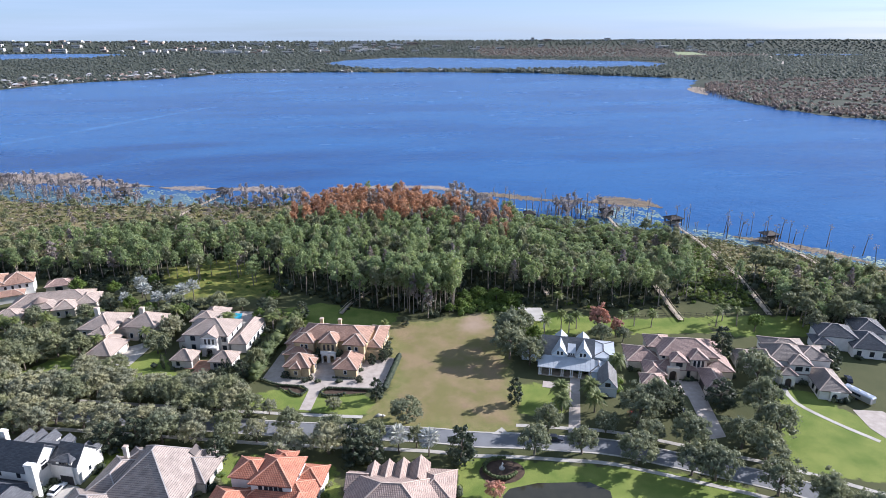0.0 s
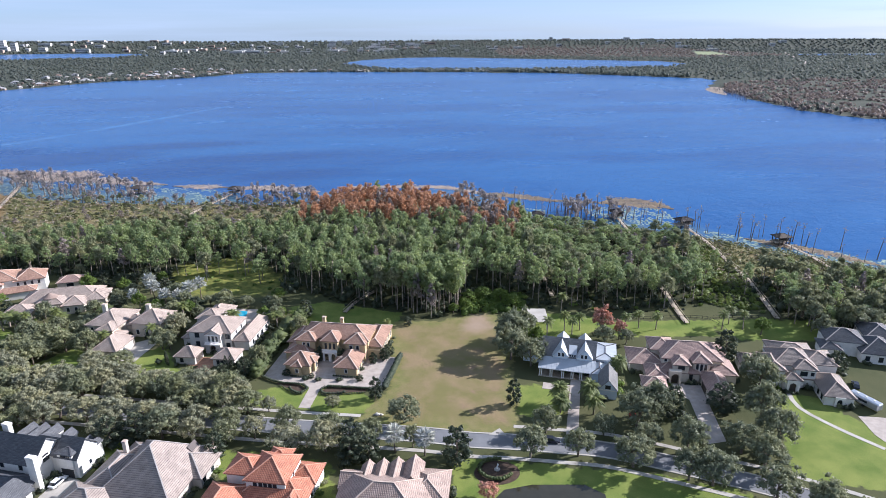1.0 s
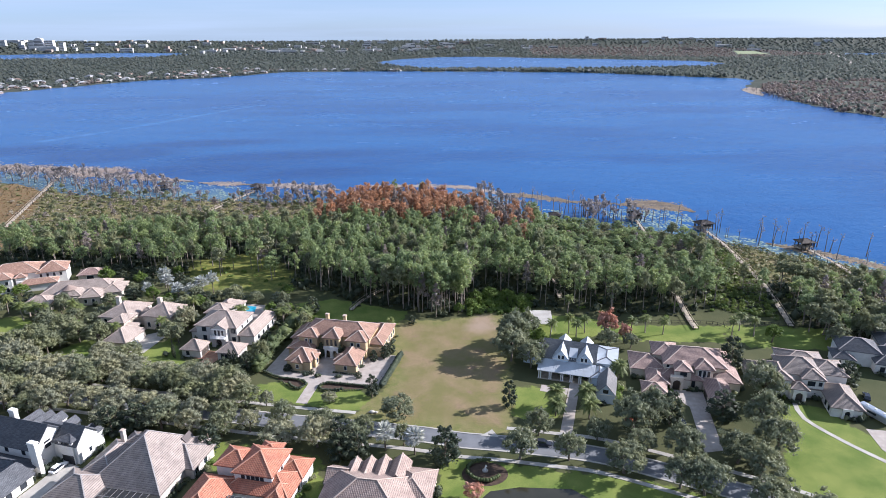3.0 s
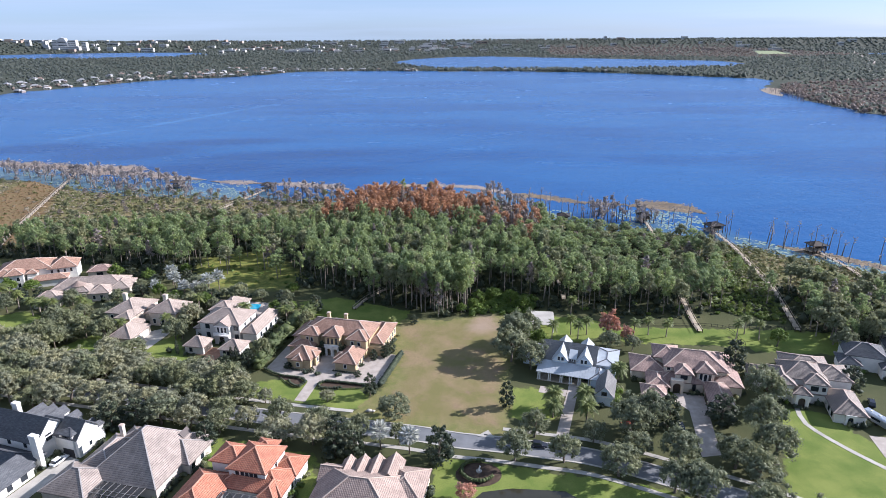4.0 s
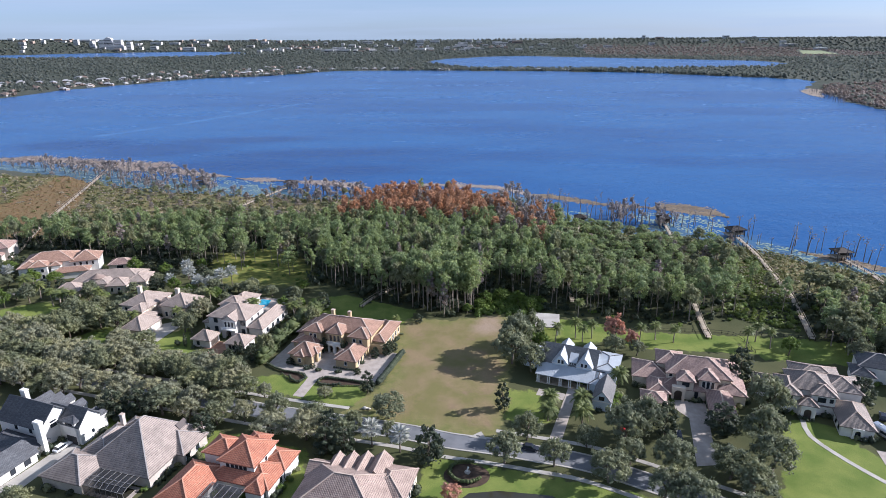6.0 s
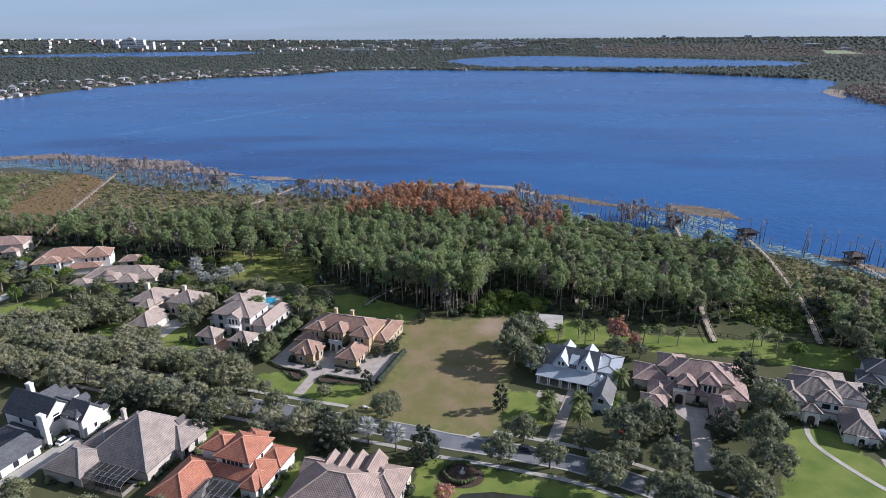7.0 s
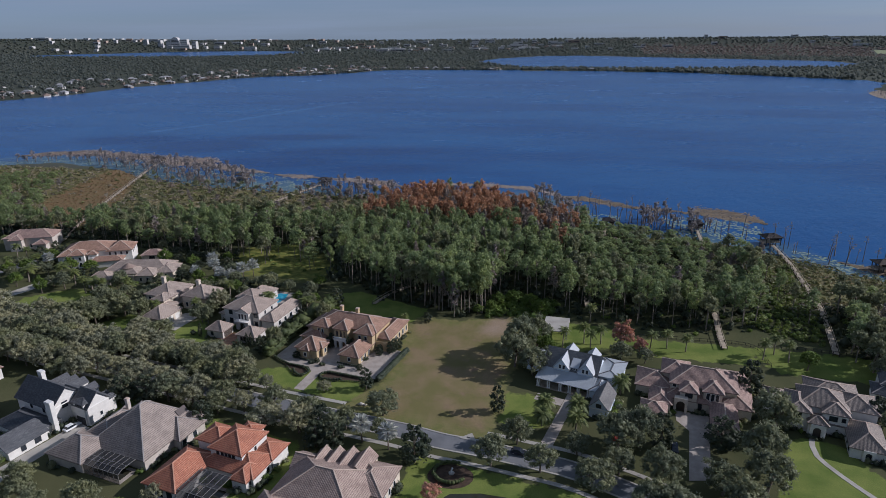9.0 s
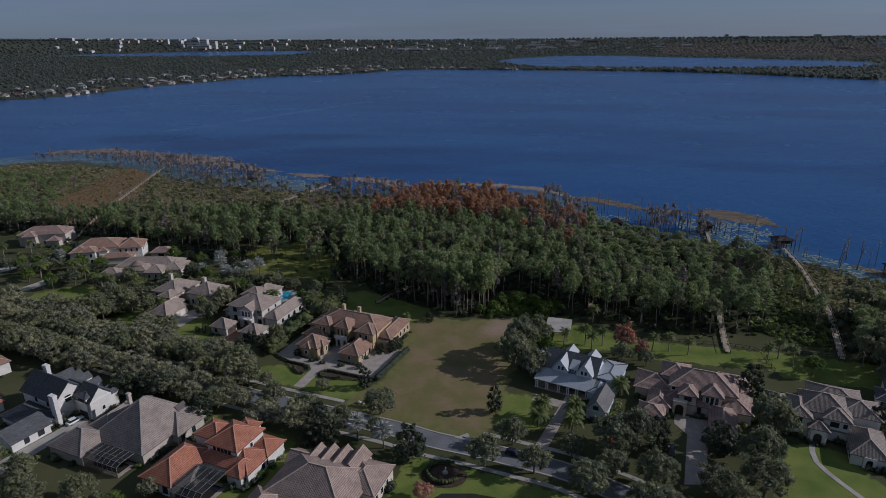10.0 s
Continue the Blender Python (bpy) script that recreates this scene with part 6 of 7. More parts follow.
for (x, y), e, me_in, re_in, cl_in, vine_in in zip(woods, in_forest, in_meadow, in_red, in_clear, signed(W, VINES)):
    if x > 125 and min((x - a) ** 2 + (y - b) ** 2 for a, b in EASTWALK) < 25:
        continue
    if (me_in > -2 and rnd.random() < 0.5) or (cl_in > 0 and rnd.random() < 0.9) or vine_in > 0:
        continue
    red = re_in > rnd.normal() * 4
    west = x < -78
    h = (16 if west else 17.0) * (0.62 + 0.5 * rnd.random())
    if -62 < x < 60 and y < 100:
        h = 19.5 * (0.72 + 0.36 * rnd.random())
    if x > 60 and y > 84 - 0.35 * (x - 60):
        h = 6.5 + 3.5 * rnd.random()
    elif x > 60:
        h = 15.5 * (0.7 + 0.42 * rnd.random())
    if red:
        h = 18.0 * (0.85 + 0.25 * rnd.random())
    kind = "pine_tree" if rnd.random() < 0.8 else "slender_oak"
    if x > 126:
        kind, h = "slender_oak" if rnd.random() < 0.55 else "pine_tree", 10.5 + 5.5 * rnd.random()
    if red:
        kind = "rust_cypress" if rnd.random() < (0.92 if x < 26 else 0.3) else "mauve_cypress"
    elif rnd.random() < 0.05:
        kind = "mauve_cypress"
    r = {"pine_tree": 3.5, "slender_oak": 3.4, "rust_cypress": 3.4, "mauve_cypress": 2.6}[kind] * (0.75 + 0.5 * rnd.random())
    if e < 14 and singles < 210 and -210 < x < 190 and not red and y < 125:
        plant(kind, x, y, h, r, "front rows of the lakeside woods")
        singles += 1
        continue
    v = int(rnd.integers(KINDS[kind][5]))
    tv, tf, cv, cf, mats = shape(kind, v)
    z = ground_z(x, y)
    m = pose(x, y, z, 0, 0, float(rnd.random() * 360)) @ Matrix.Diagonal((r / KINDS[kind][2], r / KINDS[kind][2], h / KINDS[kind][1], 1))
    deep[{"pine_tree": "pine", "slender_oak": "oak", "rust_cypress": "rust", "mauve_cypress": "mauve"}[kind]].append((cv, cf, m))
    deep["trunk"].append((*tris(tv, tf), m))
EDGE = [(-15, 49), (-3, 40), (11, 43), (13, 58), (-4, 62), (-15, 60)]
for x, y in scatter(EDGE, 3.6, 400):
    plant("pine_tree", x, y, 17 + 5 * rnd.random(), 3.4 + rnd.random(), "front rows of the lakeside woods")
joined("broadleaf_woods", deep["oak"], OAK, "grey-green oaks scattered in the lakeside woods", "woods")
joined("woods", deep["pine"], PINE, "dense green pine woods between the houses and the lake", "woods")
joined("autumn_woods", deep["rust"], RUST, "patch of rust-red cypress woods by the lake", "woods")
joined("mossy_woods", deep["mauve"], MAUVE, "grey-pink cypresses scattered in the woods", "woods")
joined("woods_trunks", deep["trunk"], PALEBARK, "slender pale trunks inside the lakeside woods", "woods")


def bushes(rng, outline, gap, tries, r0, r1, n, size, keep=None, flat=0.8, core=0.75):
    rows = []
    for x, y in scatter(outline, gap, tries, keep):
        r = r0 + (r1 - r0) * rng.random() ** 2
        v, f = sprays(rng, [(0, 0, r * 0.35, r), (r * 0.7 * rng.normal(), r * 0.5 * rng.normal(), r * 0.3, r * 0.7)], n, size * 1.15, core, 0.6, True)
        rows.append((v, f, Matrix.Translation((x, y, ground_z(x, y))) @ Matrix.Diagonal((1, 1, flat, 1))))
    return rows


FRONTSTRIP = [(-221, 116), (-177, 104), (-128, 92), (-100, 82), (-70, 74), (-48, 64), (-35, 52), (-16, 43), (0, 36), (16, 41), (33, 45), (50, 41), (78, 32), (99, 31), (113, 36), (150, 26), (185, 10), (185, 40), (136, 56), (100, 62), (78, 52), (50, 62), (20, 60), (0, 54), (-30, 70), (-70, 92), (-128, 110), (-177, 120)]
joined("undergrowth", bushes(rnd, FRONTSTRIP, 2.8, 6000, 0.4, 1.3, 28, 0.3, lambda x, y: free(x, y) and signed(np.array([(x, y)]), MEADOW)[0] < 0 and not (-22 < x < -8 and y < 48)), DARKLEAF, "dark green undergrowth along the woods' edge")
joined("vine_mounds", bushes(rnd, VINES, 2.3, 500, 1.2, 2.4, 60, 0.3, lambda x, y: free(x, y), 1.0), GREENLEAF, "bright green vine-covered bushes by the open lot")
joined("clearing_bushes", bushes(rnd, CLEAR, 2.3, 2500, 0.8, 2.2, 34, 0.34, lambda x, y: free(x, y) and min((x - a) ** 2 + (y - b) ** 2 for a, b in EASTWALK) > 4, 0.8), VINE, "sunlit yellow-green bushes in a clearing")
joined("bright_undergrowth", bushes(rnd, FRONTSTRIP, 6.0, 1500, 0.8, 2.0, 26, 0.34, lambda x, y: x > 55 or signed(np.array([(x, y)]), MEADOW)[0] > -6), GREENLEAF, "lighter green bushes and vines at the woods' edge")
floor_gap = lambda x, y: max(signed(np.array([(x, y)]), g)[0] for g in (MEADOW, VINES, CLEAR)) < -1 and free(x, y)
# dark bushes added between the trunks to stop low sun and deepen the shade
joined("forest_understorey", bushes(rnd, FOREST, 4.4, 9000, 1.4, 3.8, 20, 0.5, floor_gap, 1.25, 0.5), DARKLEAF, "dark leafy understorey added to deepen shade beneath the lakeside woods")
for x, y in scatter(MARSH, 8.5, 2400, lambda x, y: signed(np.array([(x, y)]), BROWN)[0] < -4 and (y < 205 or rnd.random() < 0.25) and rnd.random() < 0.75 and x > -330):
    plant(("slender_oak", "mauve_cypress", "slender_oak")[int(rnd.integers(3))], x, y, 4.5 + 3.5 * rnd.random(), 1.8 + 1.2 * rnd.random(), "low trees scattered in the marsh")
no_boardwalk = lambda x, y: signed(np.array([(x, y)]), BROWN)[0] < 0 or rnd.random() < 0.06
joined("dry_tufts", bushes(rnd, BROWN, 2.0, 9000, 0.4, 1.0, 7, 0.4, lambda x, y: wobble(np.array([x * 0.3]), np.array([y * 1.6]), 6)[0] > rnd.normal() * 0.5 - 0.3, 0.45, 0), DRYTUFT, "reddish brown dry grass tufts of the mown marsh")
joined("marsh_tussocks", bushes(rnd, MARSH, 2.4, 16000, 0.5, 1.5, 7, 0.42, lambda x, y: wobble(np.array([x]), np.array([y]), 11)[0] > -0.5 and signed(np.array([(x, y)]), BROWN)[0] < rnd.normal() * 3, 0.4, 0), TUSSOCK, "grassy tussocks of the lake marsh")
joined("east_marsh_tussocks", bushes(rnd, MARSH_EAST, 1.7, 9000, 0.5, 1.6, 9, 0.4, None, 0.6, 0), TUSSOCK, "yellow-green grassy tussocks on the east shore")
joined("marsh_shrubs", bushes(rnd, MARSH, 4.2, 8000, 0.8, 3.4, 13, 0.5, lambda x, y: no_boardwalk(x, y) and wobble(np.array([x]), np.array([y]), 13)[0] > rnd.normal() * 0.4 - 0.2, 0.7, 0.4), SHRUB, "low olive marsh shrubs by the lake")
joined("marsh_scrub", bushes(rnd, MARSH, 4.8, 5000, 0.9, 3.0, 13, 0.5, no_boardwalk, 0.7, 0), DULLSHRUB, "brown-grey marsh scrub by the lake")
joined("east_marsh_shrubs", bushes(rnd, MARSH_EAST, 2.3, 14000, 0.8, 3.2, 13, 0.45, lambda x, y: wobble(np.array([x]), np.array([y]), 8)[0] > rnd.normal() * 0.5 - 0.55, 0.75, 0.3), SHRUB, "olive marsh shrubs on the east shore")
joined("east_marsh_scrub", bushes(rnd, MARSH_EAST, 4.2, 3000, 0.8, 2.2, 14, 0.42, None, 0.5, 0.4), DULLSHRUB, "brown marsh scrub on the east shore")
WESTTREES = [(-400, 120), (-310, 115), (-262, 125), (-285, 170), (-330, 250), (-400, 250)]
for x, y in scatter(WESTTREES, 6, 500):
    plant("pine_tree", x, y, 7 + 4 * rnd.random(), 3.2 + rnd.random(), "low trees on the west marsh")

# bare cypresses in the shallows: rows of moss-hung trees, then single dead poles
SHALLOWS = [
    ([(-450, 316), (-402, 338), (-360, 342), (-300, 330), (-240, 312), (-238, 262), (-280, 284), (-309, 302), (-343, 314), (-387, 326)], 5.4, 1300, 0.75),
    ([(-245, 306), (-190, 290), (-176, 262), (-176, 232), (-210, 240), (-245, 254)], 5.4, 700, 0.75),
    ([(-176, 250), (-140, 246), (-120, 240), (-124, 224), (-176, 230)], 6.0, 300, 0.5),
    ([(-120, 256), (-66, 250), (-58, 226), (-80, 206), (-112, 218)], 4.2, 600, 0.75),
    ([(40, 236), (60, 206), (66, 180), (50, 176), (30, 205)], 4.2, 400, 0.8),
    ([(96, 190), (112, 190), (114, 164), (96, 162)], 4.0, 300, 0.85),
    ([(118, 172), (132, 172), (132, 158), (118, 158)], 4.0, 100, 0.8),
]
count = 0
for outline, gap, tries, share in SHALLOWS:
    for x, y in scatter(outline, gap, tries):
        if rnd.random() > share:
            continue
        h, r = (5.0 if x < 0 else 6.5) + 5.5 * rnd.random(), 1.5 + 1.3 * rnd.random()
        if count < 300:
            plant("bare_cypress", x, y, h, r, "bare cypresses in the shallows", min(WATER + 0.3, ground_z(x, y)) if ground_z(x, y) > -2 else WATER)
            count += 1
for outline, gap, tries in [
    ([(78, 190), (122, 190), (122, 158), (92, 156), (80, 168)], 5.6, 300), ([(60, 210), (74, 205), (76, 180), (62, 184)], 5.5, 100), ([(134, 178), (150, 168), (150, 140), (132, 150)], 7.5, 100),
    ([(152, 146), (168, 146), (166, 128), (152, 132)], 4.5, 60), ([(160, 132), (200, 124), (206, 100), (190, 104), (166, 116)], 7.0, 200), ([(186, 120), (210, 110), (232, 70), (220, 66), (196, 96)], 9, 100),
]:
    for x, y in scatter(outline, gap, tries):
        plant("dead_cypress", x, y, 5 + 8 * rnd.random(), 0.8 + 0.9 * rnd.random(), "dead cypress poles in the shallows", WATER)


# reed beds and lily pads on the water
def reeds(bands, size):
    """Dense low tufts along soft-edged bands: rows of (centre line, half width)."""
    V, F, o = [], [], 0
    for pts, half in bands:
        line = np.array(smooth_line(pts, 2.0))
        n = int(len(line) * 2.0 * half * 2 * 4.4)
        i = rnd.integers(0, len(line) - 1, n)
        t = line[i + 1] - line[i]
        t /= np.linalg.norm(t, axis=1)[:, None]
        ends = np.clip(np.minimum(i, len(line) - 2 - i) / 6.0, 0.15, 1)
        off = rnd.normal(size=n) * half * 0.55 * ends * (1 + 0.5 * wobble(line[i, 0], line[i, 1], 7))
        P = line[i] + t * rnd.random((n, 1)) * 2 + np.stack([-t[:, 1], t[:, 0]], 1) * off[:, None]
        a = rnd.random(n) * math.pi
        s = size * (0.5 + rnd.random(n))
        dx, dy, z = np.cos(a) * s, np.sin(a) * s, np.full(n, WATER)
        q = np.stack([np.stack([P[:, 0] - dx, P[:, 1] - dy, z], 1), np.stack([P[:, 0] + dx, P[:, 1] + dy, z + 0.1], 1), np.stack([P[:, 0] + dy, P[:, 1] - dx, z + 0.12 + 0.25 * rnd.random(n)], 1)], 1)
        V.append(q.reshape(-1, 3))
        F.append(np.arange(3 * n).reshape(-1, 3) + o)
        o += 3 * n
    return np.concatenate(V), np.concatenate(F)


BEDS = [
    ([(-446, 350), (-406, 366), (-370, 364), (-333, 353), (-300, 345), (-264, 338), (-240, 334)], 11), ([(-312, 336), (-280, 326), (-236, 318)], 7), ([(-250, 326), (-226, 312), (-206, 302)], 6),
    ([(-226, 306), (-205, 301), (-190, 297), (-178, 293)], 4.5), ([(-172, 288), (-155, 284), (-128, 278)], 4.5), ([(-124, 278), (-100, 272), (-77, 264), (-62, 256)], 6),
    ([(-50, 262), (-30, 265), (6, 263), (34, 254), (56, 232)], 4.0), ([(52, 236), (70, 229), (84, 220), (100, 208)], 5.5),
    ([(98, 212), (112, 206), (126, 203)], 4.0), ([(126, 200), (140, 203), (154, 203), (162, 192), (168, 180)], 7), ([(136, 196), (150, 192), (160, 182)], 4), ([(180, 118), (205, 94), (222, 70)], 3.5),
]
rv, rf = reeds([b for b in BEDS if b[0][0][0] < 0], 0.8)
tagged(part("reed_bed", raw("reed_bed", rv, rf, REED)), "pale pinkish dry reed beds in the western shallows", "reeds", kind="stuff")
rv, rf = reeds([b for b in BEDS if b[0][0][0] > 0], 0.8)
tagged(part("brown_reed_bed", raw("brown_reed_bed", rv, rf, REEDBROWN)), "brown reed beds in the eastern shallows", "reeds", kind="stuff")
PADS = [
    [(66, 196), (86, 190), (82, 172), (62, 176)], [(112, 192), (162, 184), (158, 152), (130, 148), (112, 160)], [(-200, 290), (-130, 270), (-128, 240), (-190, 252)],
    [(165, 135), (200, 105), (238, 70), (228, 56), (190, 88), (160, 122)], [(-440, 302), (-400, 340), (-330, 350), (-250, 334), (-240, 272), (-280, 280), (-309, 298), (-343, 311), (-387, 324)], [(-250, 328), (-180, 292), (-178, 240), (-245, 262)],
]
V, F, o = [], [], 0
for outline in PADS:
    for x, y in scatter(outline, 1.6, 7000):
        if wobble(np.array([x]), np.array([y]), 5)[0] < (-0.12 if x < 0 else -0.4):
            continue
        r, a0 = (0.45 if x < 0 else 0.6) + 0.6 * rnd.random(), rnd.random() * 6.28
        a = a0 + np.arange(6) * 1.0
        V.append(np.stack([x + np.cos(a) * r, y + np.sin(a) * r, np.full(6, WATER + 0.03)], 1))
        F.append(np.array([(0, 1, 2), (0, 2, 3), (0, 3, 4), (0, 4, 5)]) + o)
        o += 6
tagged(part("lily_pads", raw("lily_pads", np.concatenate(V), np.concatenate(F), PAD)), "pale green lily pads floating in the shallows", "lily pads", kind="stuff")


# clipped hedges
def hedge(pts, w, h, mat, label, n=7):
    """A clipped hedge along a line: leafy sides and top over a solid core."""
    line = smooth_line(pts, 0.7)
    rough = 0.3 if h > 3 else 0.06
    cl = [(x + rnd.normal() * rough, y + rnd.normal() * rough, h * f * (1 + rough * rnd.normal() * 0.6), min(w, h) * 0.52 * (1 + rough * rnd.normal())) for x, y in line for f in ((0.3, 0.7) if h > 1.4 else (0.5,))]
    v, f = sprays(rnd, cl, n, 0.2 if h < 3 else 0.34, 0.95 if h < 3 else 0.75, 0.2, h > 3)
    v[:, 2] = np.clip(v[:, 2], -0.1, h * (1.04 if h < 3 else 1.6))
    return tagged(part("hedge", raw("hedge", v, f, mat)), label, "hedge", "clipped hedges")


oA = (-40, 6)
hedge(placed(oA, -14.5, [(22.8, -13), (23.2, -4), (23.6, 8)]), 1.9, 2.3, DARKLEAF, "tall clipped hedge beside the paved court")
hedge(placed(oA, -14.5, [(22.5, -13.2), (16, -13.4), (9, -13.6), (4.5, -14), (2.8, -16), (4.5, -18), (8, -17.6), (10.5, -16.4)]), 1.1, 1.1, DARKLEAF, "low curling hedge round a flower bed")
hedge(placed(oA, -14.5, [(-19, -11), (-12, -13.6), (-5, -13.8), (-2.2, -15.6), (-2.8, -18.4), (-5.5, -18.2), (-7.5, -16.4)]), 1.1, 1.1, DARKLEAF, "low curling hedge round a flower bed")
hedge(placed(oA, -14.5, [(-21, -12), (-22, 0), (-22.5, 12), (-22, 26), (-21, 36)]), 4.0, 5.0, HEDGE, "tall green boundary hedge between two gardens", 16)
hedge(placed(oA, -14.5, [(4.2, -7.0), (9, -7.2), (12.9, -6.6)]), 1.2, 0.8, DARKLEAF, "low dark hedge round a garage wing")
hedge(placed(oA, -14.5, [(-13, -8.6), (-8, -9.2), (-3.4, -8.4)]), 1.2, 0.8, DARKLEAF, "low dark hedge round a garage wing")
hedge(placed(oA, -14.5, [(-11, -15.2), (-7.8, -17.4), (-5, -19.0), (-2.6, -18.9)]), 0.7, 0.6, DARKLEAF, "low edging round a flower bed")
hedge(placed(oA, -14.5, [(17, -15.4), (11, -17), (8, -18.4), (4.4, -18.6), (2.8, -17)]), 0.7, 0.6, DARKLEAF, "low edging round a flower bed")
for x, y, h, r in ((-3.9, 3.0, 5.6, 1.2), (-4.6, 1.6, 4.4, 1.3), (3.9, 2.2, 4.8, 1.4), (4.6, 3.0, 5.2, 1.1), (13.4, -8.4, 2.4, 1.3), (-11.6, -8.4, 2.6, 1.4), (15, 3.4, 4.0, 1.6), (18.4, 6.0, 5.0, 1.8), (19.4, 9.4, 4.6, 1.8), (-2.8, -9.0, 2.0, 1.0)):
    a = placed(oA, -14.5, [(x, y)])[0]
    plant("magnolia", a[0], a[1], h, r, "clipped dark columns by the houses")
hedge(placed((78, -18), -14.5, [(-1.8, -3.2), (2, -2.9), (5.4, -2.8)]), 1.4, 0.9, DARKLEAF, "low dark hedge under the windows")
hedge(placed((110, -25), -18, [(0.8, -2.4), (4.8, -2.4)]), 1.2, 0.8, DARKLEAF, "low hedge beside the entry")
ring = [(7 + 4.4 * math.cos(a), -54 + 4.0 * math.sin(a)) for a in np.linspace(1.2, 5.6, 14)]
hedge(ring, 1.3, 1.4, HEDGE, "round clipped hedge about a small fountain")
for a, b in (((-98.5, 13.5), 1.3), ((-91.5, 15.5), 1.1)):
    v, f = sprays(rnd, [(0, 0, b * 0.85, b)], 120, 0.2, 0.9)
    tagged(part("round_bush", raw("round_bush", v, f, DARKLEAF), m=Matrix.Translation((*a, 0))), "round clipped bush on the lawn", "bush", "round bushes")
for x, y in ((-29, 1), (-43, -4), (-47, -3), (-36, -5), (-22, 14), (-21.5, 18), (54, -33), (50, -31), (-62, -62)):
    v, f = sprays(rnd, [(0, 0, 0.6, 0.9), (0.8, 0.3, 0.5, 0.7)], 90, 0.2, 0.9)
    tagged(part("garden_shrub", raw("garden_shrub", v, f, DARKLEAF), m=Matrix.Translation((x, y, 0))), "small dark garden shrub beside a wall", "bush", "garden shrubs")
# planting at the feet of the houses
SHRUBS = []
for i in range(5):
    v, f = sprays(rnd, [(0, 0, 0.55, 0.8), (0.9 * rnd.random(), 0.3, 0.5, 0.7), (-0.8 * rnd.random(), 0.1, 0.4, 0.6)], 34, 0.2, 0.85)
    SHRUBS.append(raw("garden_shrub", v, f, (DARKLEAF, DARKLEAF, OAK, GREENLEAF, DARKLEAF)[i]))
for ob in HOUSES:
    cx, cy = ob.matrix_basis.translation[:2]
    if cx < -190 or cy > 80:
        continue
    for c in ob.children:
        if c.name.split(".")[0] != "wall":
            continue
        b = c.bound_box
        x0, x1, y0, y1 = b[0][0], b[4][0], b[0][1], b[2][1]
        edge = [(x0 + (x1 - x0) * t, y0 - 1.0) for t in np.arange(0.08, 1, 1.7 / (x1 - x0))] + [(x1 + 1.0, y0 + (y1 - y0) * t) for t in np.arange(0.08, 1, 1.9 / (y1 - y0))]
        for lx, ly in edge:
            q = ob.matrix_basis @ Vector((lx, ly, 0))
            p = np.array([(q.x, q.y)])
            if rnd.random() < 0.55 and max(signed(p, g)[0] for g in FOOT) < -0.55 and max(signed(p, g)[0] for g in PAVED) < 0.2:
                s = 0.7 + 0.7 * rnd.random()
                tagged(part("garden_shrub", SHRUBS[int(rnd.integers(5))], m=pose(q.x, q.y, 0, 0, 0, float(rnd.random() * 360)) @ Matrix.Diagonal((s, s, s * (0.8 + 0.6 * rnd.random()), 1))), "small leafy garden shrub beside a house wall", "bush", "garden shrubs")
v, f = sprays(rnd, [(0, 0, 0.5, 0.8), (1.0, 0.2, 0.4, 0.7)], 80, 0.2, 0.8)
tagged(part("flower_bush", raw("flower_bush", v, f, CUSHION), m=Matrix.Translation((51, -35.5, 0))), "bush with red blossom beside the drive", "bush")


# ---- boardwalks and docks ----
def boardwalk(pts, width, z, label, gap=5.0):
    w = root("boardwalk", pose(0, 0, 0), label, "boardwalk", "boardwalks to the lake")
    line = smooth_line(pts, 4.0)
    part("deck", ribbon("deck", line, -width / 2, width / 2, z - 0.16, z, WOOD), w)
    for d in (-width / 2 + 0.05, width / 2 - 0.05):
        part("rail", ribbon("rail", line, d - 0.06, d + 0.06, z + 0.85, z + 0.97, WOOD), w)
    post = boxes("post", [(-0.1, -0.1, -3.2, 0.1, 0.1, 0.9)], DARKWOOD)
    posts = smooth_line(pts, gap)
    for d in (-width / 2 + 0.05, width / 2 - 0.05):
        for x, y in offset_line(posts, d):
            part("post", post, w, m=pose(x, y, z))
    boardgap = boxes("cross_board", [(-width / 2, -0.12, 0, width / 2, 0.12, 0.03)], WOOD)
    for i in range(len(line) - 1):
        a, b = line[i], line[i + 1]
        part("cross_board", boardgap, w, m=pose((a[0] + b[0]) / 2, (a[1] + b[1]) / 2, z, 0, 0, math.degrees(math.atan2(b[1] - a[1], b[0] - a[0])) + 90))
    return w


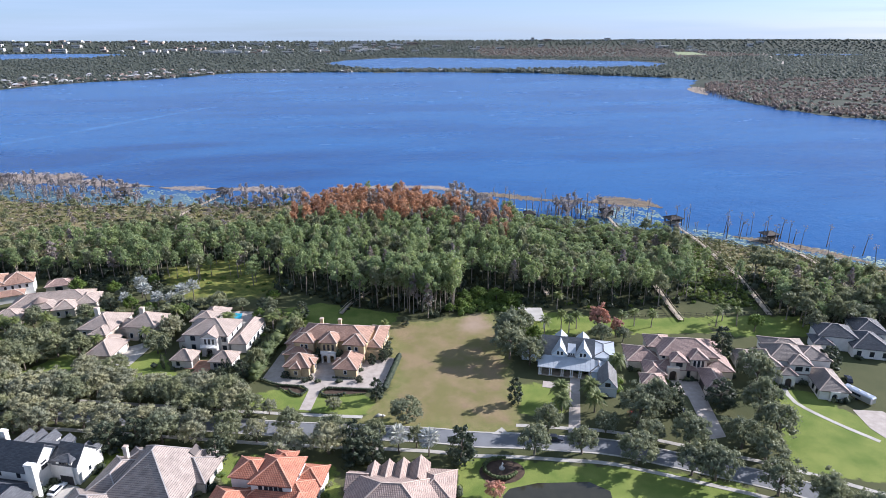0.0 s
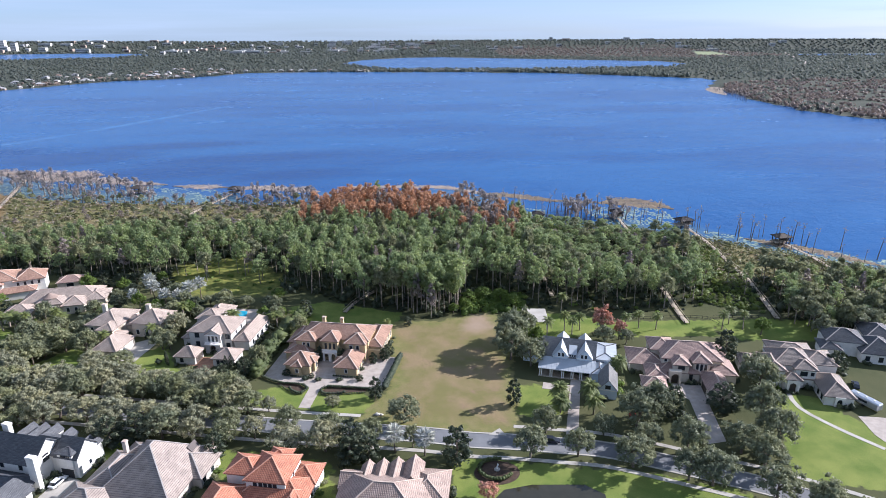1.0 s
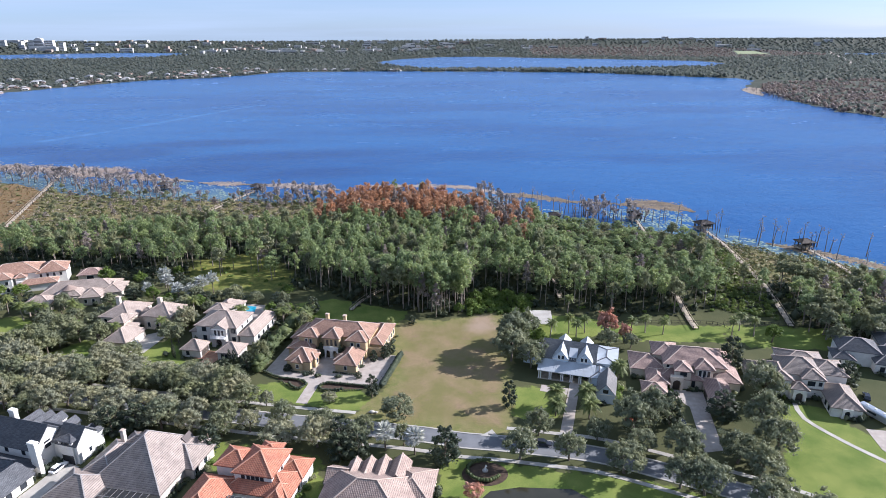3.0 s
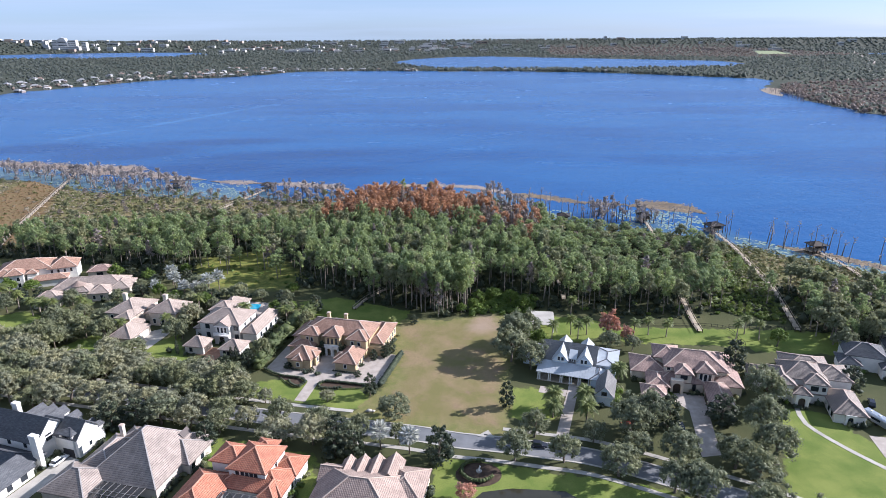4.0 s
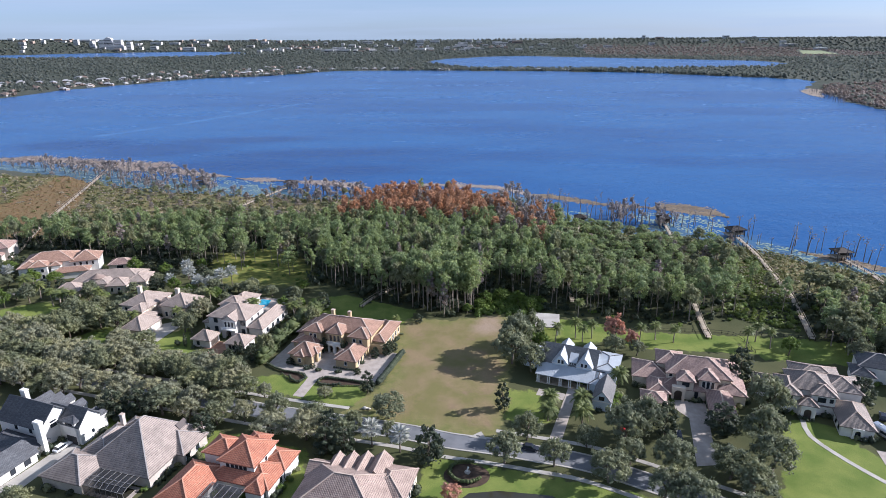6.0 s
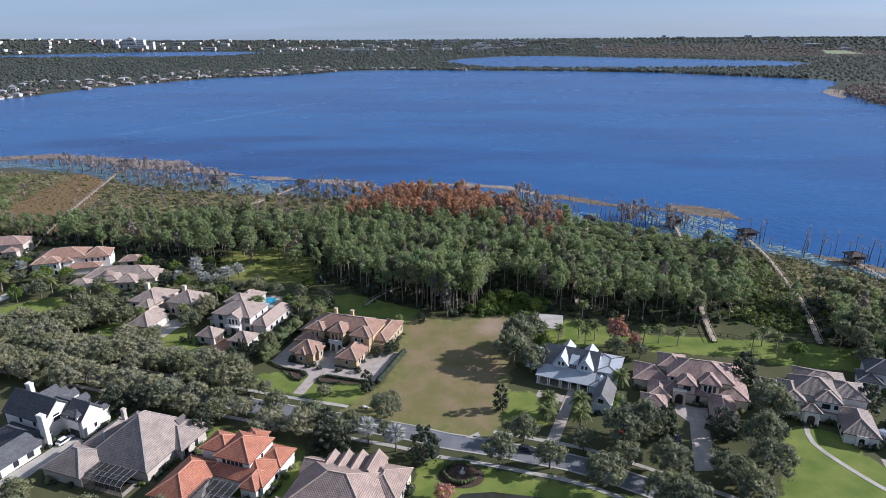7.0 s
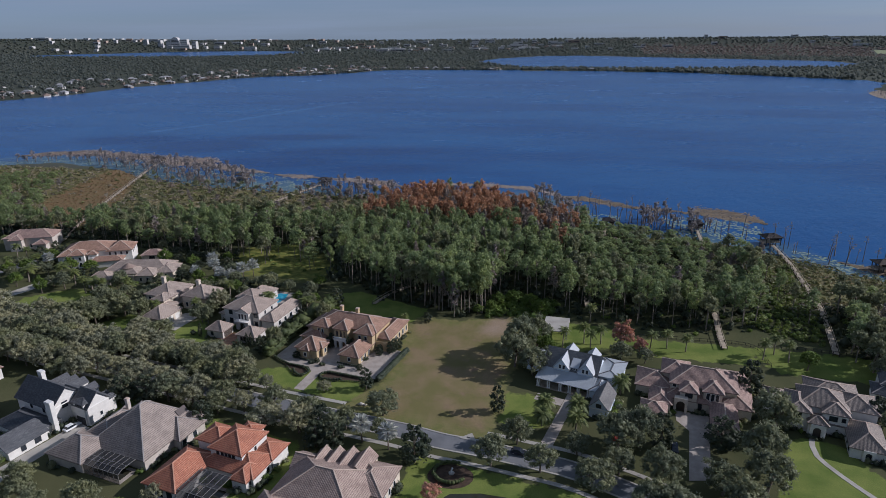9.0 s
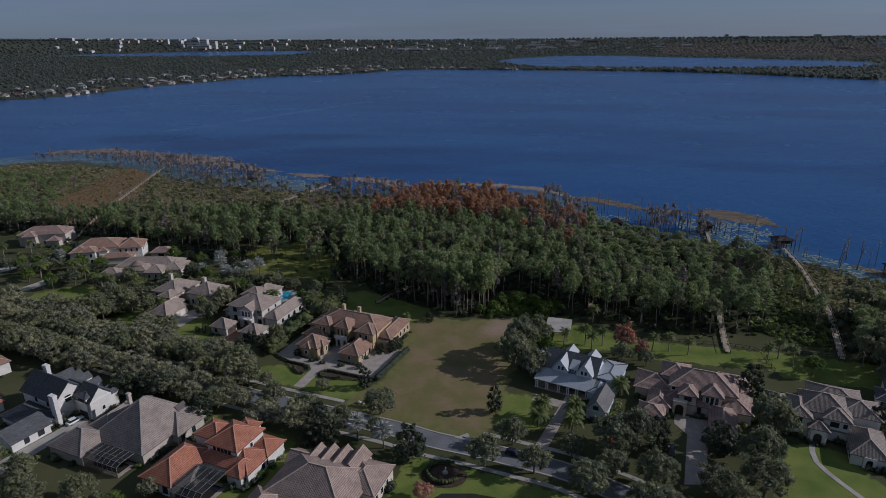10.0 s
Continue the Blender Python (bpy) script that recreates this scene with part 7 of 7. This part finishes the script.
def boathouse(x, y, deg, w, d, label, roof):
    """A covered dock on piles: deck, posts, lattice sides, rails, and a hipped roof under a small lookout deck."""
    b = root("boathouse", pose(x, y, WATER, 0, 0, deg), label, "boathouse", "boathouses on the lake")
    part("platform", boxes("platform", [(-w / 2, -d / 2, 1.6, w / 2, d / 2, 1.9), (-w / 2 - 1.6, -d / 2, 1.5, -w / 2, d / 2, 1.72)], WOOD), b)
    V, F, uv, lines, zr = hip_roof(-w / 2, w / 2, -d / 2, d / 2, 4.7, 0.42, 0.8)
    r = part("roof", raw("roof", V, F, roof, uv), b)
    for a, c in lines:
        if (Vector(a) - Vector(c)).length > 0.3:
            cv, cf = [], []
            bar(cv, cf, Vector(a), Vector(c), 0.22, 0.16)
            part("ridge_board", raw("ridge_board", cv, cf, DARKWOOD), r)
    post = boxes("post", [(-0.15, -0.15, -1.5, 0.15, 0.15, 4.7)], DARKWOOD)
    for i in (-0.95, -0.32, 0.32, 0.95):
        for j in (-0.95, 0.95):
            part("post", post, b, m=pose(i * w / 2, j * d / 2, 0))
    slat = boxes("slat", [(-0.09, -0.04, 1.9, 0.09, 0.04, 4.4)], DARKWOOD)
    for i in range(int(d / 0.42)):
        part("slat", slat, b, m=pose(w / 2 - 0.1, -d / 2 + 0.3 + i * 0.42, 0, 0, 0, 90))
    for j in (-1, 1):
        for z in (2.4, 2.9):
            part("rail", boxes("rail", [(-w / 2, j * d / 2 - 0.05, z, w / 2, j * d / 2 + 0.05, z + 0.12)], WOOD), b)
    part("locker", boxes("locker", [(w * 0.1, -d * 0.3, 1.9, w * 0.42, d * 0.3, 3.9)], DARKWOOD), b)
    return b


boardwalk([(-292, 322), (-272, 254), (-254, 192), (-241, 150), (-226, 112)], 2.2, 0.7, "long straight timber boardwalk over the marsh")
boathouse(-293, 328, -15, 6.75, 6.75, "weathered open boathouse at a boardwalk's end", DOCKROOF)
boardwalk([(-122, 250), (-129, 230), (-137, 205), (-141, 190)], 2.2, 1.0, "timber boardwalk out to a covered dock")
boathouse(-121, 257, 0, 6.75, 6, "covered timber dock with a brown roof", DOCKROOF)
boardwalk([(156, 138), (154, 111), (149, 80), (146, 61), (140, 40), (134, 20)], 2.0, 0.8, "long winding timber boardwalk through scrub")
boathouse(157, 144, 10, 8.25, 6, "dark timber boathouse with an upper deck", DOCKROOF)
boardwalk([(194, 103), (194, 77), (187, 44), (180, 14), (168, -12)], 2.0, 0.8, "straight timber boardwalk through trees")
boathouse(194, 108, 5, 7, 5.6, "thatched timber boathouse by bare cypresses", DARKWOOD)
boardwalk([(74, 162), (68, 132), (56, 85), (52, 52)], 1.8, 0.8, "narrow timber boardwalk hidden by woods")
boathouse(76, 167, -12, 6, 5.25, "dark covered dock beside cypresses", DOCKROOF)
boardwalk([(124, 162), (120, 134), (114, 100)], 1.8, 0.8, "short timber boardwalk to a dock")
boathouse(124.5, 166, 0, 6, 5.25, "small timber dock house with grey roof", DOCKROOF)
boardwalk([(97, 21), (98.5, 32), (102, 50), (104, 62)], 2.0, 0.6, "red-brown timber garden bridge into the woods")
boathouse(-190, 268, -10, 9, 6, "ruined dark dock among bare cypresses", DARKWOOD)
boardwalk([(-36, 47), (-31, 58), (-24, 67)], 1.5, 0.5, "low brown timber footbridge at the woods' edge", 3.0)


# ---- vehicles and small things ----
def car(x, y, deg, paint, label, L=4.7, W=1.85, H=1.5):
    c = root("car", pose(x, y, 0.06, 0, 0, deg), label, "car", "parked cars")
    prof = [(-L / 2, 0.35), (-L / 2, 0.85), (-L * 0.36, 0.98), (L * 0.22, 0.95), (L * 0.47, 0.78), (L / 2, 0.55), (L / 2, 0.35)]
    n = len(prof)
    V = [(a, s * W / 2, b) for s in (-1, 1) for a, b in prof]
    F = [tuple(range(n - 1, -1, -1)), tuple(range(n, 2 * n))] + [(i, (i + 1) % n, n + (i + 1) % n, n + i) for i in range(n)]
    me = raw("body", V, F, paint)
    bm = bmesh.new()
    bm.from_mesh(me)
    bmesh.ops.bevel(bm, geom=bm.edges[:], offset=0.07, segments=2, affect="EDGES")
    bmesh.ops.recalc_face_normals(bm, faces=bm.faces[:])
    bm.to_mesh(me)
    bm.free()
    part("body", me, c)
    cab = [(-L * 0.42, 0.95, 0.92), (L * 0.2, 0.95, 0.92), (L * 0.05, 0.78, H), (-L * 0.33, 0.78, H)]
    V = [(a, s * W / 2 * b, h) for s in (-1, 1) for a, b, h in cab]
    part("window_glass", raw("window_glass", V, [(3, 2, 1, 0), (4, 5, 6, 7), (0, 1, 5, 4), (1, 2, 6, 5), (2, 3, 7, 6), (3, 0, 4, 7)], GLASS), c, "dark car windows")
    part("roof", boxes("roof", [(-L * 0.34, -W * 0.4, H - 0.02, L * 0.06, W * 0.4, H + 0.05)], paint, 0.03), c)
    V, F = [], []
    tube(V, F, [(0, -0.11, 0), (0, 0.11, 0)], [0.34, 0.34], 12)
    F.append(tuple(range(11, -1, -1)))
    tyre = raw("tyre", V, F, RUBBER)
    V, F = [], []
    tube(V, F, [(0, -0.12, 0), (0, 0.12, 0)], [0.2, 0.2], 10)
    F.append(tuple(range(9, -1, -1)))
    rim = raw("rim", V, F, STEEL)
    for i in (-0.31, 0.31):
        for s in (-1, 1):
            t = part("wheel", tyre, c, m=pose(L * i, s * W * 0.44, 0.34))
            part("rim", rim, t)
    for s in (-1, 1):
        part("headlight", boxes("headlight", [(L / 2 - 0.1, s * W * 0.36 - 0.18, 0.58, L / 2 + 0.01, s * W * 0.36 + 0.18, 0.72)], STEEL), c)
    return c


car(-104.5, -46, 70, CARWHITE, "white estate car parked on a pale drive", 4.9)
car(24.6, -44.2, -14, CARDARK, "dark car parked in the street's shade")
car(-103.5, 42, 30, CARDARK, "dark car parked beside a garage")
car(129, -28, 60, CARDARK, "dark car parked behind a garage")
car(66.5, -38, 80, CARDARK, "dark car parked on a shaded drive")
tr = root("travel_trailer", pose(124, -38, 0, 0, 0, -72), "silver travel trailer parked beside a garage", "trailer")
me = boxes("body", [(-4.6, -1.25, 0.55, 4.6, 1.25, 3.0)], SILVER, 0.35)
part("body", me, tr)
for x in (-2.5, 0, 2.5):
    part("roof_vent", boxes("roof_vent", [(x - 0.35, -0.3, 3.0, x + 0.35, 0.3, 3.18)], TRIM, 0.04), tr)
for s in (-1, 1):
    V, F = [], []
    tube(V, F, [(0.2, s * 1.1 - 0.12, 0.4), (0.2, s * 1.1 + 0.12, 0.4)], [0.4, 0.4], 10)
    F.append(tuple(range(9, -1, -1)))
    part("wheel", raw("wheel", V, F, RUBBER), tr)
    part("window", boxes("window", [(-1.5, s * 1.26 - 0.02, 1.6, 1.2, s * 1.26 + 0.02, 2.3)], GLASS), tr)

# fountain, boulder, board by the kerb, goal frame
ft = root("fountain", pose(7.2, -54, 0), "small white garden fountain in dark planting", "fountain")
V, F = [], []
tube(V, F, [(0, 0, 0), (0, 0, 0.35), (0, 0, 0.5)], [0.7, 0.8, 0.7], 14)
part("basin", raw("basin", V, F, CONCRETE), ft)
V, F = [], []
tube(V, F, [(0, 0, 0.4), (0, 0, 1.2), (0.25, 0, 1.7), (0.1, 0, 2.1)], [0.3, 0.16, 0.22, 0.05], 8)
part("spout", raw("spout", V, F, TRIM), ft)
tagged(part("planting_bed", slab("planting_bed", [(7 + 6 * math.cos(a), -55 + 4.6 * math.sin(a)) for a in np.linspace(0, 6.0, 22)], -0.1, 0.05, MULCH)), "round dark planting bed", "bed", kind="structure")
for x, y, s in ((-23.6, -25.8, 1.1), (-22.4, -25.9, 0.7)):
    v, f = OCTA * (s, s * 0.8, s * 0.55) * (0.85 + 0.3 * rnd.random((6, 1))), OCTAF
    tagged(part("boulder", raw("boulder", v + (0, 0, s * 0.3), f, CONCRETE), m=pose(x, y, 0)), "pale boulder on the dry grass by the street", "boulder")
sg = root("curb_ramp", pose(10.4, -38.6, 0, 0, 0, -14), "pale triangular concrete ramp at the kerb", "ramp")
part("ramp", raw("ramp", [(-2.4, -1.1, 0.02), (2.6, -0.9, 0.02), (0.4, 2.1, 0.02), (-2.4, -1.1, 0.14), (2.6, -0.9, 0.14), (0.4, 2.1, 0.32)], [(3, 4, 5), (0, 1, 4, 3), (1, 2, 5, 4), (2, 0, 3, 5)], CONCRETE), sg)
part("drain", boxes("drain", [(-0.5, -0.3, 0.15, 0.5, 0.1, 0.24)], DARKTRIM), sg)
# outdoor table set behind the tan villa
tb = root("trampoline", pose(-26, 32, 0), "round blue garden trampoline behind the villa", "trampoline")
V, F = [], []
tube(V, F, [(0, 0, 0.85), (0, 0, 0.95)], [2.1, 2.1], 18)
part("mat", raw("mat", V, F, CARDARK), tb)
for i in range(6):
    a = i * math.pi / 3
    part("leg", boxes("leg", [(-0.05, -0.05, 0, 0.05, 0.05, 0.9)], STEEL), tb, m=pose(2 * math.cos(a), 2 * math.sin(a), 0))


# garden fences
def fence(pts, h, mat, label, gap=2.4):
    fn = root("fence", pose(0, 0, 0), label, "fence", "garden fences")
    line = smooth_line(pts, gap)
    post = boxes("post", [(-0.06, -0.06, 0, 0.06, 0.06, h)], mat)
    for x, y in line:
        part("post", post, fn, m=pose(x, y, 0))
    for z in (0.25, h - 0.12):
        part("rail", ribbon("rail", line, -0.03, 0.03, z, z + 0.09, mat), fn)
    return fn


fence([(66, 28), (85, 27), (107, 24), (109, 10)], 1.3, DARKTRIM, "low black metal garden fence")
fence([(110, 25), (130, 22), (150, 18)], 1.3, DARKTRIM, "low black metal garden fence")

# ---- the far shores ----
FARLAND = [(-1250, 740), (-930, 806), (-860, 838), (-826, 915), (-795, 1100), (-748, 1206), (-694, 1316), (-645, 1398), (-535, 1450), (-450, 1535), (-380, 1668), (-270, 1690), (-64, 1650), (172, 1626), (469, 1518), (650, 1372), (735, 1290), (770, 1200), (900, 1150), (1500, 1200), (2600, 1500), (3600, 2700), (3300, 4650), (-3600, 4650), (-3600, 2600), (-2400, 1500), (-1900, 900)]
BELTS = [(700, 2000, 14, 34000, 5.5, 11), (2000, 2900, 21, 22000, 8, 14), (2900, 4650, 27, 40000, 12, 19)]
HEATH = [(560, 2700), (1300, 2330), (1900, 2500), (1900, 3900), (800, 4200)]
SANDY = [(1480, 2660), (1620, 2600), (1800, 3080), (1680, 3110)]
rng = np.random.default_rng(5)


def far_crown():
    """One distant tree: a rough low core under loose sprays, with a side clump."""
    v, f = sprays(rng, [(0, 0, 0.42, 0.5)], 10, 0.24, 0.85, 0.5, True)
    w, g = sprays(rng, [(0.5 * rng.normal(), 0.4 * rng.normal(), 0.36, 0.34)], 6, 0.26, 0, 0.5, True)
    return np.concatenate([v, w]), np.concatenate([f, g + len(v)])


SMALL = [far_crown() for i in range(8)]
TINY = [sprays(rng, [(0, 0, 0.42, 0.55)], 6, 0.3, 0.9, 0.5, True) for i in range(4)]
rows, heath, autumn = [], [], []
for y0, y1, gap, tries, r0, r1 in BELTS:
    xm = 0.92 * y1 + 300
    P = np.array(scatter([(-xm, y0), (xm, y0), (xm, y1), (-xm, y1)], gap, tries))
    P = P[(signed(P, FARLAND) > 0) & (np.max([signed(P, lake) for lake in (LAKE_NORTH, LAKE_WEST, LAKE_EAST, LAKE)], axis=0) < -5) & (signed(P, SANDY) < 0)]
    # streets, lawns and roofs open the canopy of the suburb to the west; thinner near its shore
    open_ground = wobble(P[:, 0], P[:, 1], 46) + 0.5 * wobble(P[:, 0], P[:, 1], 130)
    for (x, y), z, d, g, hh in zip(P.tolist(), land(P[:, 0], P[:, 1]).tolist(), signed(P, LAKE).tolist(), open_ground.tolist(), signed(P, HEATH).tolist()):
        suburb = x < -250 and y < 2600
        if suburb and (g > 0.7 or (d > -40 and rng.random() < 0.35) or rng.random() < 0.12):
            continue
        s = r0 + (r1 - r0) * rng.random() ** 1.5
        if abs(x - 400) < 500 and y < 1800:
            s *= 0.85
        tall = 3.5 + s * (0.4 + 0.25 * rng.random())
        m = pose(x, y, z - 0.5, 0, 0, float(rng.random() * 360)) @ Matrix.Diagonal((s, s, tall if hh < 0 else 0.55 * tall, 1))
        kind = heath if hh > 0 else (autumn if suburb and d > -120 and rng.random() < 0.3 else rows)
        kind.append((*(SMALL[int(rng.integers(8))] if y < 2900 else TINY[int(rng.integers(4))]), m))
joined("far_woods", rows, HAZYFARLEAF, "dark woods and garden trees along the far shore and beyond", "woods")
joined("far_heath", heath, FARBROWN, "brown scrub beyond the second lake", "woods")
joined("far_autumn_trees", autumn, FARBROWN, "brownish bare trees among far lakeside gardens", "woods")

SHORELINE = smooth_line([(-690, 1318), (-640, 1400), (-532, 1452), (-447, 1536), (-376, 1672), (-269, 1690), (-64, 1652), (172, 1628), (469, 1519), (647, 1372), (735, 1290)], 8)
rows = []
for d, s0 in ((5, 6.5), (15, 8)):
    for x, y in offset_line(SHORELINE, d):
        if rng.random() < (0.5 if x < 330 else 0.85):
            s = s0 * (0.6 + 0.6 * rng.random())
            rows.append((*SMALL[int(rng.integers(8))], pose(x + rng.normal() * 2, y + rng.normal() * 3, -0.4, 0, 0, float(rng.random() * 360)) @ Matrix.Diagonal((s * 1.15, s * 1.15, s * (1.2 if x < 330 else 1.5), 1))))
joined("shore_trees", rows, HAZYFARLEAF, "row of trees along the far lake shore", "woods")

# the bare cypress swamp of the east shore, thick at the water and open behind
BROWNSHORE = [(640, 508), (596, 575), (574, 640), (590, 790), (620, 900), (700, 1060), (820, 1150), (1000, 1210), (1500, 1150), (1900, 700), (1300, 300), (800, 330)]
rows, green = [], []
P = np.array(scatter(BROWNSHORE, 8.0, 24000))
edge = signed(P, LAKE)
for (x, y), d, g in zip(P.tolist(), edge.tolist(), wobble(P[:, 0], P[:, 1], 38).tolist()):
    if d > -3 or (d < -70 and g > 0.1 and rng.random() < 0.85):
        continue
    s = 4.6 + 4.2 * rng.random()
    m = pose(x, y, -0.5, 0, 0, float(rng.random() * 360)) @ Matrix.Diagonal((s, s, (5.5 if d > -70 else 3.5) + 3 * rng.random(), 1))
    (green if rng.random() < 0.16 else rows).append((*SMALL[int(rng.integers(8))], m))
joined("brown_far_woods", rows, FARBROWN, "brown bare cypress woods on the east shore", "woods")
joined("swamp_evergreens", green, HAZYFARLEAF, "dark evergreens among the bare east shore cypresses", "woods")
V, F = [], []
for i in range(90):
    t = rng.random()
    x, y = (1 - t) * 588 + t * 640 + rng.normal() * 10, (1 - t) * 770 + t * 985 + rng.normal() * 8
    tube(V, F, [(x, y, -1.5), (x + rng.normal() * 0.4, y, 3.5 + 4 * rng.random())], [0.35, 0.15], 4)
tagged(part("far_dead_trunks", raw("far_dead_trunks", V, F, SNAGBARK)), "pale dead trunks standing off the east point", "trees", kind="stuff")
tagged(part("sandy_point", slab("sandy_point", smooth_line([(600, 915), (622, 985), (664, 1036), (700, 1048), (690, 1020), (640, 950), (612, 890), (598, 872)], 8), -1.2, -0.5, plain("wet_sand", (0.26, 0.21, 0.165), 0.9, spread=0.35, scale=0.05, fine=0.4))), "pale sandy point at the lake's east corner", "beach", kind="structure")
tagged(part("far_field", slab("far_field", [(1490, 2670), (1610, 2610), (1780, 3070), (1690, 3100)], -0.3, 0.4, plain("pale_far_pasture", (0.22, 0.25, 0.13), 0.95, scale=0.01))), "pale green field beyond the lakes", "field", kind="structure")
tagged(part("far_road", ribbon("far_road", smooth_line([(1430, 1830), (1560, 2030), (1795, 2442), (2138, 3015)], 60), -9, 9, -0.3, 0.5, PAVER)), "pale dirt road cut through far woods", "road", kind="structure")


def gabled(name, blocks, wall, roof, label, category="house"):
    """A far house of one or two blocks (x0, x1, y0, y1, eave)."""
    b = root(name, Matrix(), label, category, "far buildings")
    for x0, x1, y0, y1, h in blocks:
        part("wall", boxes("wall", [(x0, y0, -1, x1, y1, h)], wall), b)
        V, F, uv, lines, zr = hip_roof(x0, x1, y0, y1, h, 0.55, 0.8)
        part("roof", raw("roof", V, F, roof, uv), b)
    x0, x1, y0, y1, h = blocks[0]
    for i in (0.25, 0.7):
        part("window", boxes("window", [(x0 + (x1 - x0) * i - 1.2, y0 - 0.1, 0.8, x0 + (x1 - x0) * i + 1.2, y0 + 0.05, h - 0.8)], GLASS), b)
    return b


FARGREY = plain("grey_far_roof", (0.33, 0.33, 0.34), 0.85, spread=0.2, scale=0.1, fine=0.5)
FARPALE = plain("pale_far_roof", (0.52, 0.49, 0.46), 0.8, spread=0.15, scale=0.1, fine=0.5)
STYLES = [([(-9, 9, -6, 6, 6.0), (3, 12, -11, 2, 4.2)], FARWHITE, FARROOF), ([(-8, 7, -5, 6, 4.4)], FARTAN, FARROOF), ([(-10, 8, -6, 6, 6.4), (-14, -5, -9, 3, 4.0)], FARWHITE, FARGREY),
          ([(-8, 8, -5, 5, 3.8)], FARWHITE, FARPALE), ([(-11, 9, -6, 7, 5.6), (5, 15, -3, 8, 4.0)], FARTAN, FARGREY)]
FARLABEL = ("pale far lakeside house with brown hipped roofs", "tan far house with a brown roof", "white far lakeside house with grey roofs", "low white far house with a pale roof", "tan far lakeside house with grey roofs")
MODELS = {}


def far_house(x, y, deg, v):
    m = pose(x, y, ground_z(x, y), 0, 0, deg)
    if v not in MODELS:
        MODELS[v] = gabled("house", [tuple(0.75 * q for q in b) for b in STYLES[v][0]], *STYLES[v][1:], FARLABEL[v])
        MODELS[v].matrix_basis = m
        return MODELS[v]
    return copy_thing(MODELS[v], m)


back = offset_line(smooth_line([(-930, 812), (-860, 842), (-826, 920), (-795, 1105), (-748, 1212), (-694, 1322), (-645, 1405), (-535, 1458), (-450, 1543), (-380, 1676), (-270, 1700), (-64, 1660), (172, 1636), (469, 1530)], 24), 16)
for x, y in back:
    if rng.random() < (0.75 if x < -350 else 0.55):
        far_house(x + rng.normal() * 6, y + rng.normal() * 6, float(rng.normal() * 25), int(rng.integers(5)))
    for k in range(6):
        if x < -350 and rng.random() < 0.34:
            far_house(x - 18 - 34 * k + rng.normal() * 14, y + 24 + 30 * k + rng.normal() * 12, float(rng.normal() * 25), int(rng.integers(5)))


def far_building(x, y, w, d, h, wall, label, bands):
    b = root("building", pose(x, y, ground_z(x, y), 0, 0, float(rng.normal() * 6)), label, "building", "far buildings")
    part("wall", stack("wall", [(w / 2, d / 2, -1), (w / 2, d / 2, h), (w / 2 + 0.4, d / 2 + 0.4, h), (w / 2 + 0.4, d / 2 + 0.4, h + 1.2)], wall), b)
    for s in range(bands):
        z = h * (s + 0.35) / bands
        part("window_band", boxes("window_band", [(-w * 0.46, -d / 2 - 0.25, z, w * 0.46, -d / 2 + 0.2, z + h * 0.22 / bands)], GLASS), b)
    return b


# town on the horizon
for i in range(210):
    y = 3250 + 1150 * rng.random()
    x = y * (-0.85 + (0.95 if rng.random() < 0.75 else 1.6) * rng.random())
    p = np.array([(x, y)])
    if max(signed(p, LAKE_WEST)[0], signed(p, LAKE_NORTH)[0]) > -50:
        continue
    far_building(x, y, 18 + 60 * rng.random() ** 2, 25, 10 + 8 * rng.random(), FARWHITE if rng.random() < 0.75 else FARTAN, "pale low building on the horizon", 1)
TOWERS = [(-2180, 3720, 34, 40), (-2080, 3725, 46, 52), (-2100, 3690, 150, 19), (-2240, 3720, 22, 38), (-2010, 3720, 26, 44), (-2350, 3740, 26, 34), (-1880, 3760, 40, 19), (-1640, 3700, 70, 22), (-280, 4380, 50, 22), (-180, 4400, 70, 20), (60, 4450, 50, 17), (1280, 4420, 18, 24), (1400, 4400, 26, 14), (1800, 4300, 36, 20), (1930, 3700, 90, 12), (1850, 3200, 60, 10)]
for x, y, w, h in TOWERS:
    far_building(x, y, w, 30, h, FARWHITE, "tall pale block on the horizon", 5 if h > 25 else 2)
# the tallest block, with a sloping shoulder
tw = root("building", pose(-2132, 3715, ground_z(-2132, 3715)), "tall pale stepped tower on the horizon", "building", "far buildings")
part("wall", raw("wall", [(x, y, z) for y in (-14, 14) for x, z in ((-30, -1), (30, -1), (30, 34), (16, 62), (-8, 66), (-30, 50))], [(0, 1, 2, 3, 4, 5), (11, 10, 9, 8, 7, 6)] + [(i, 6 + i, 6 + (i + 1) % 6, (i + 1) % 6) for i in range(6)], FARWHITE), tw)
for i in range(6):
    part("window_band", boxes("window_band", [(-26, -14.3, 5 + 8 * i, 26 - (5 * (i - 3) if i > 3 else 0), -13.8, 8.5 + 8 * i)], GLASS), tw)
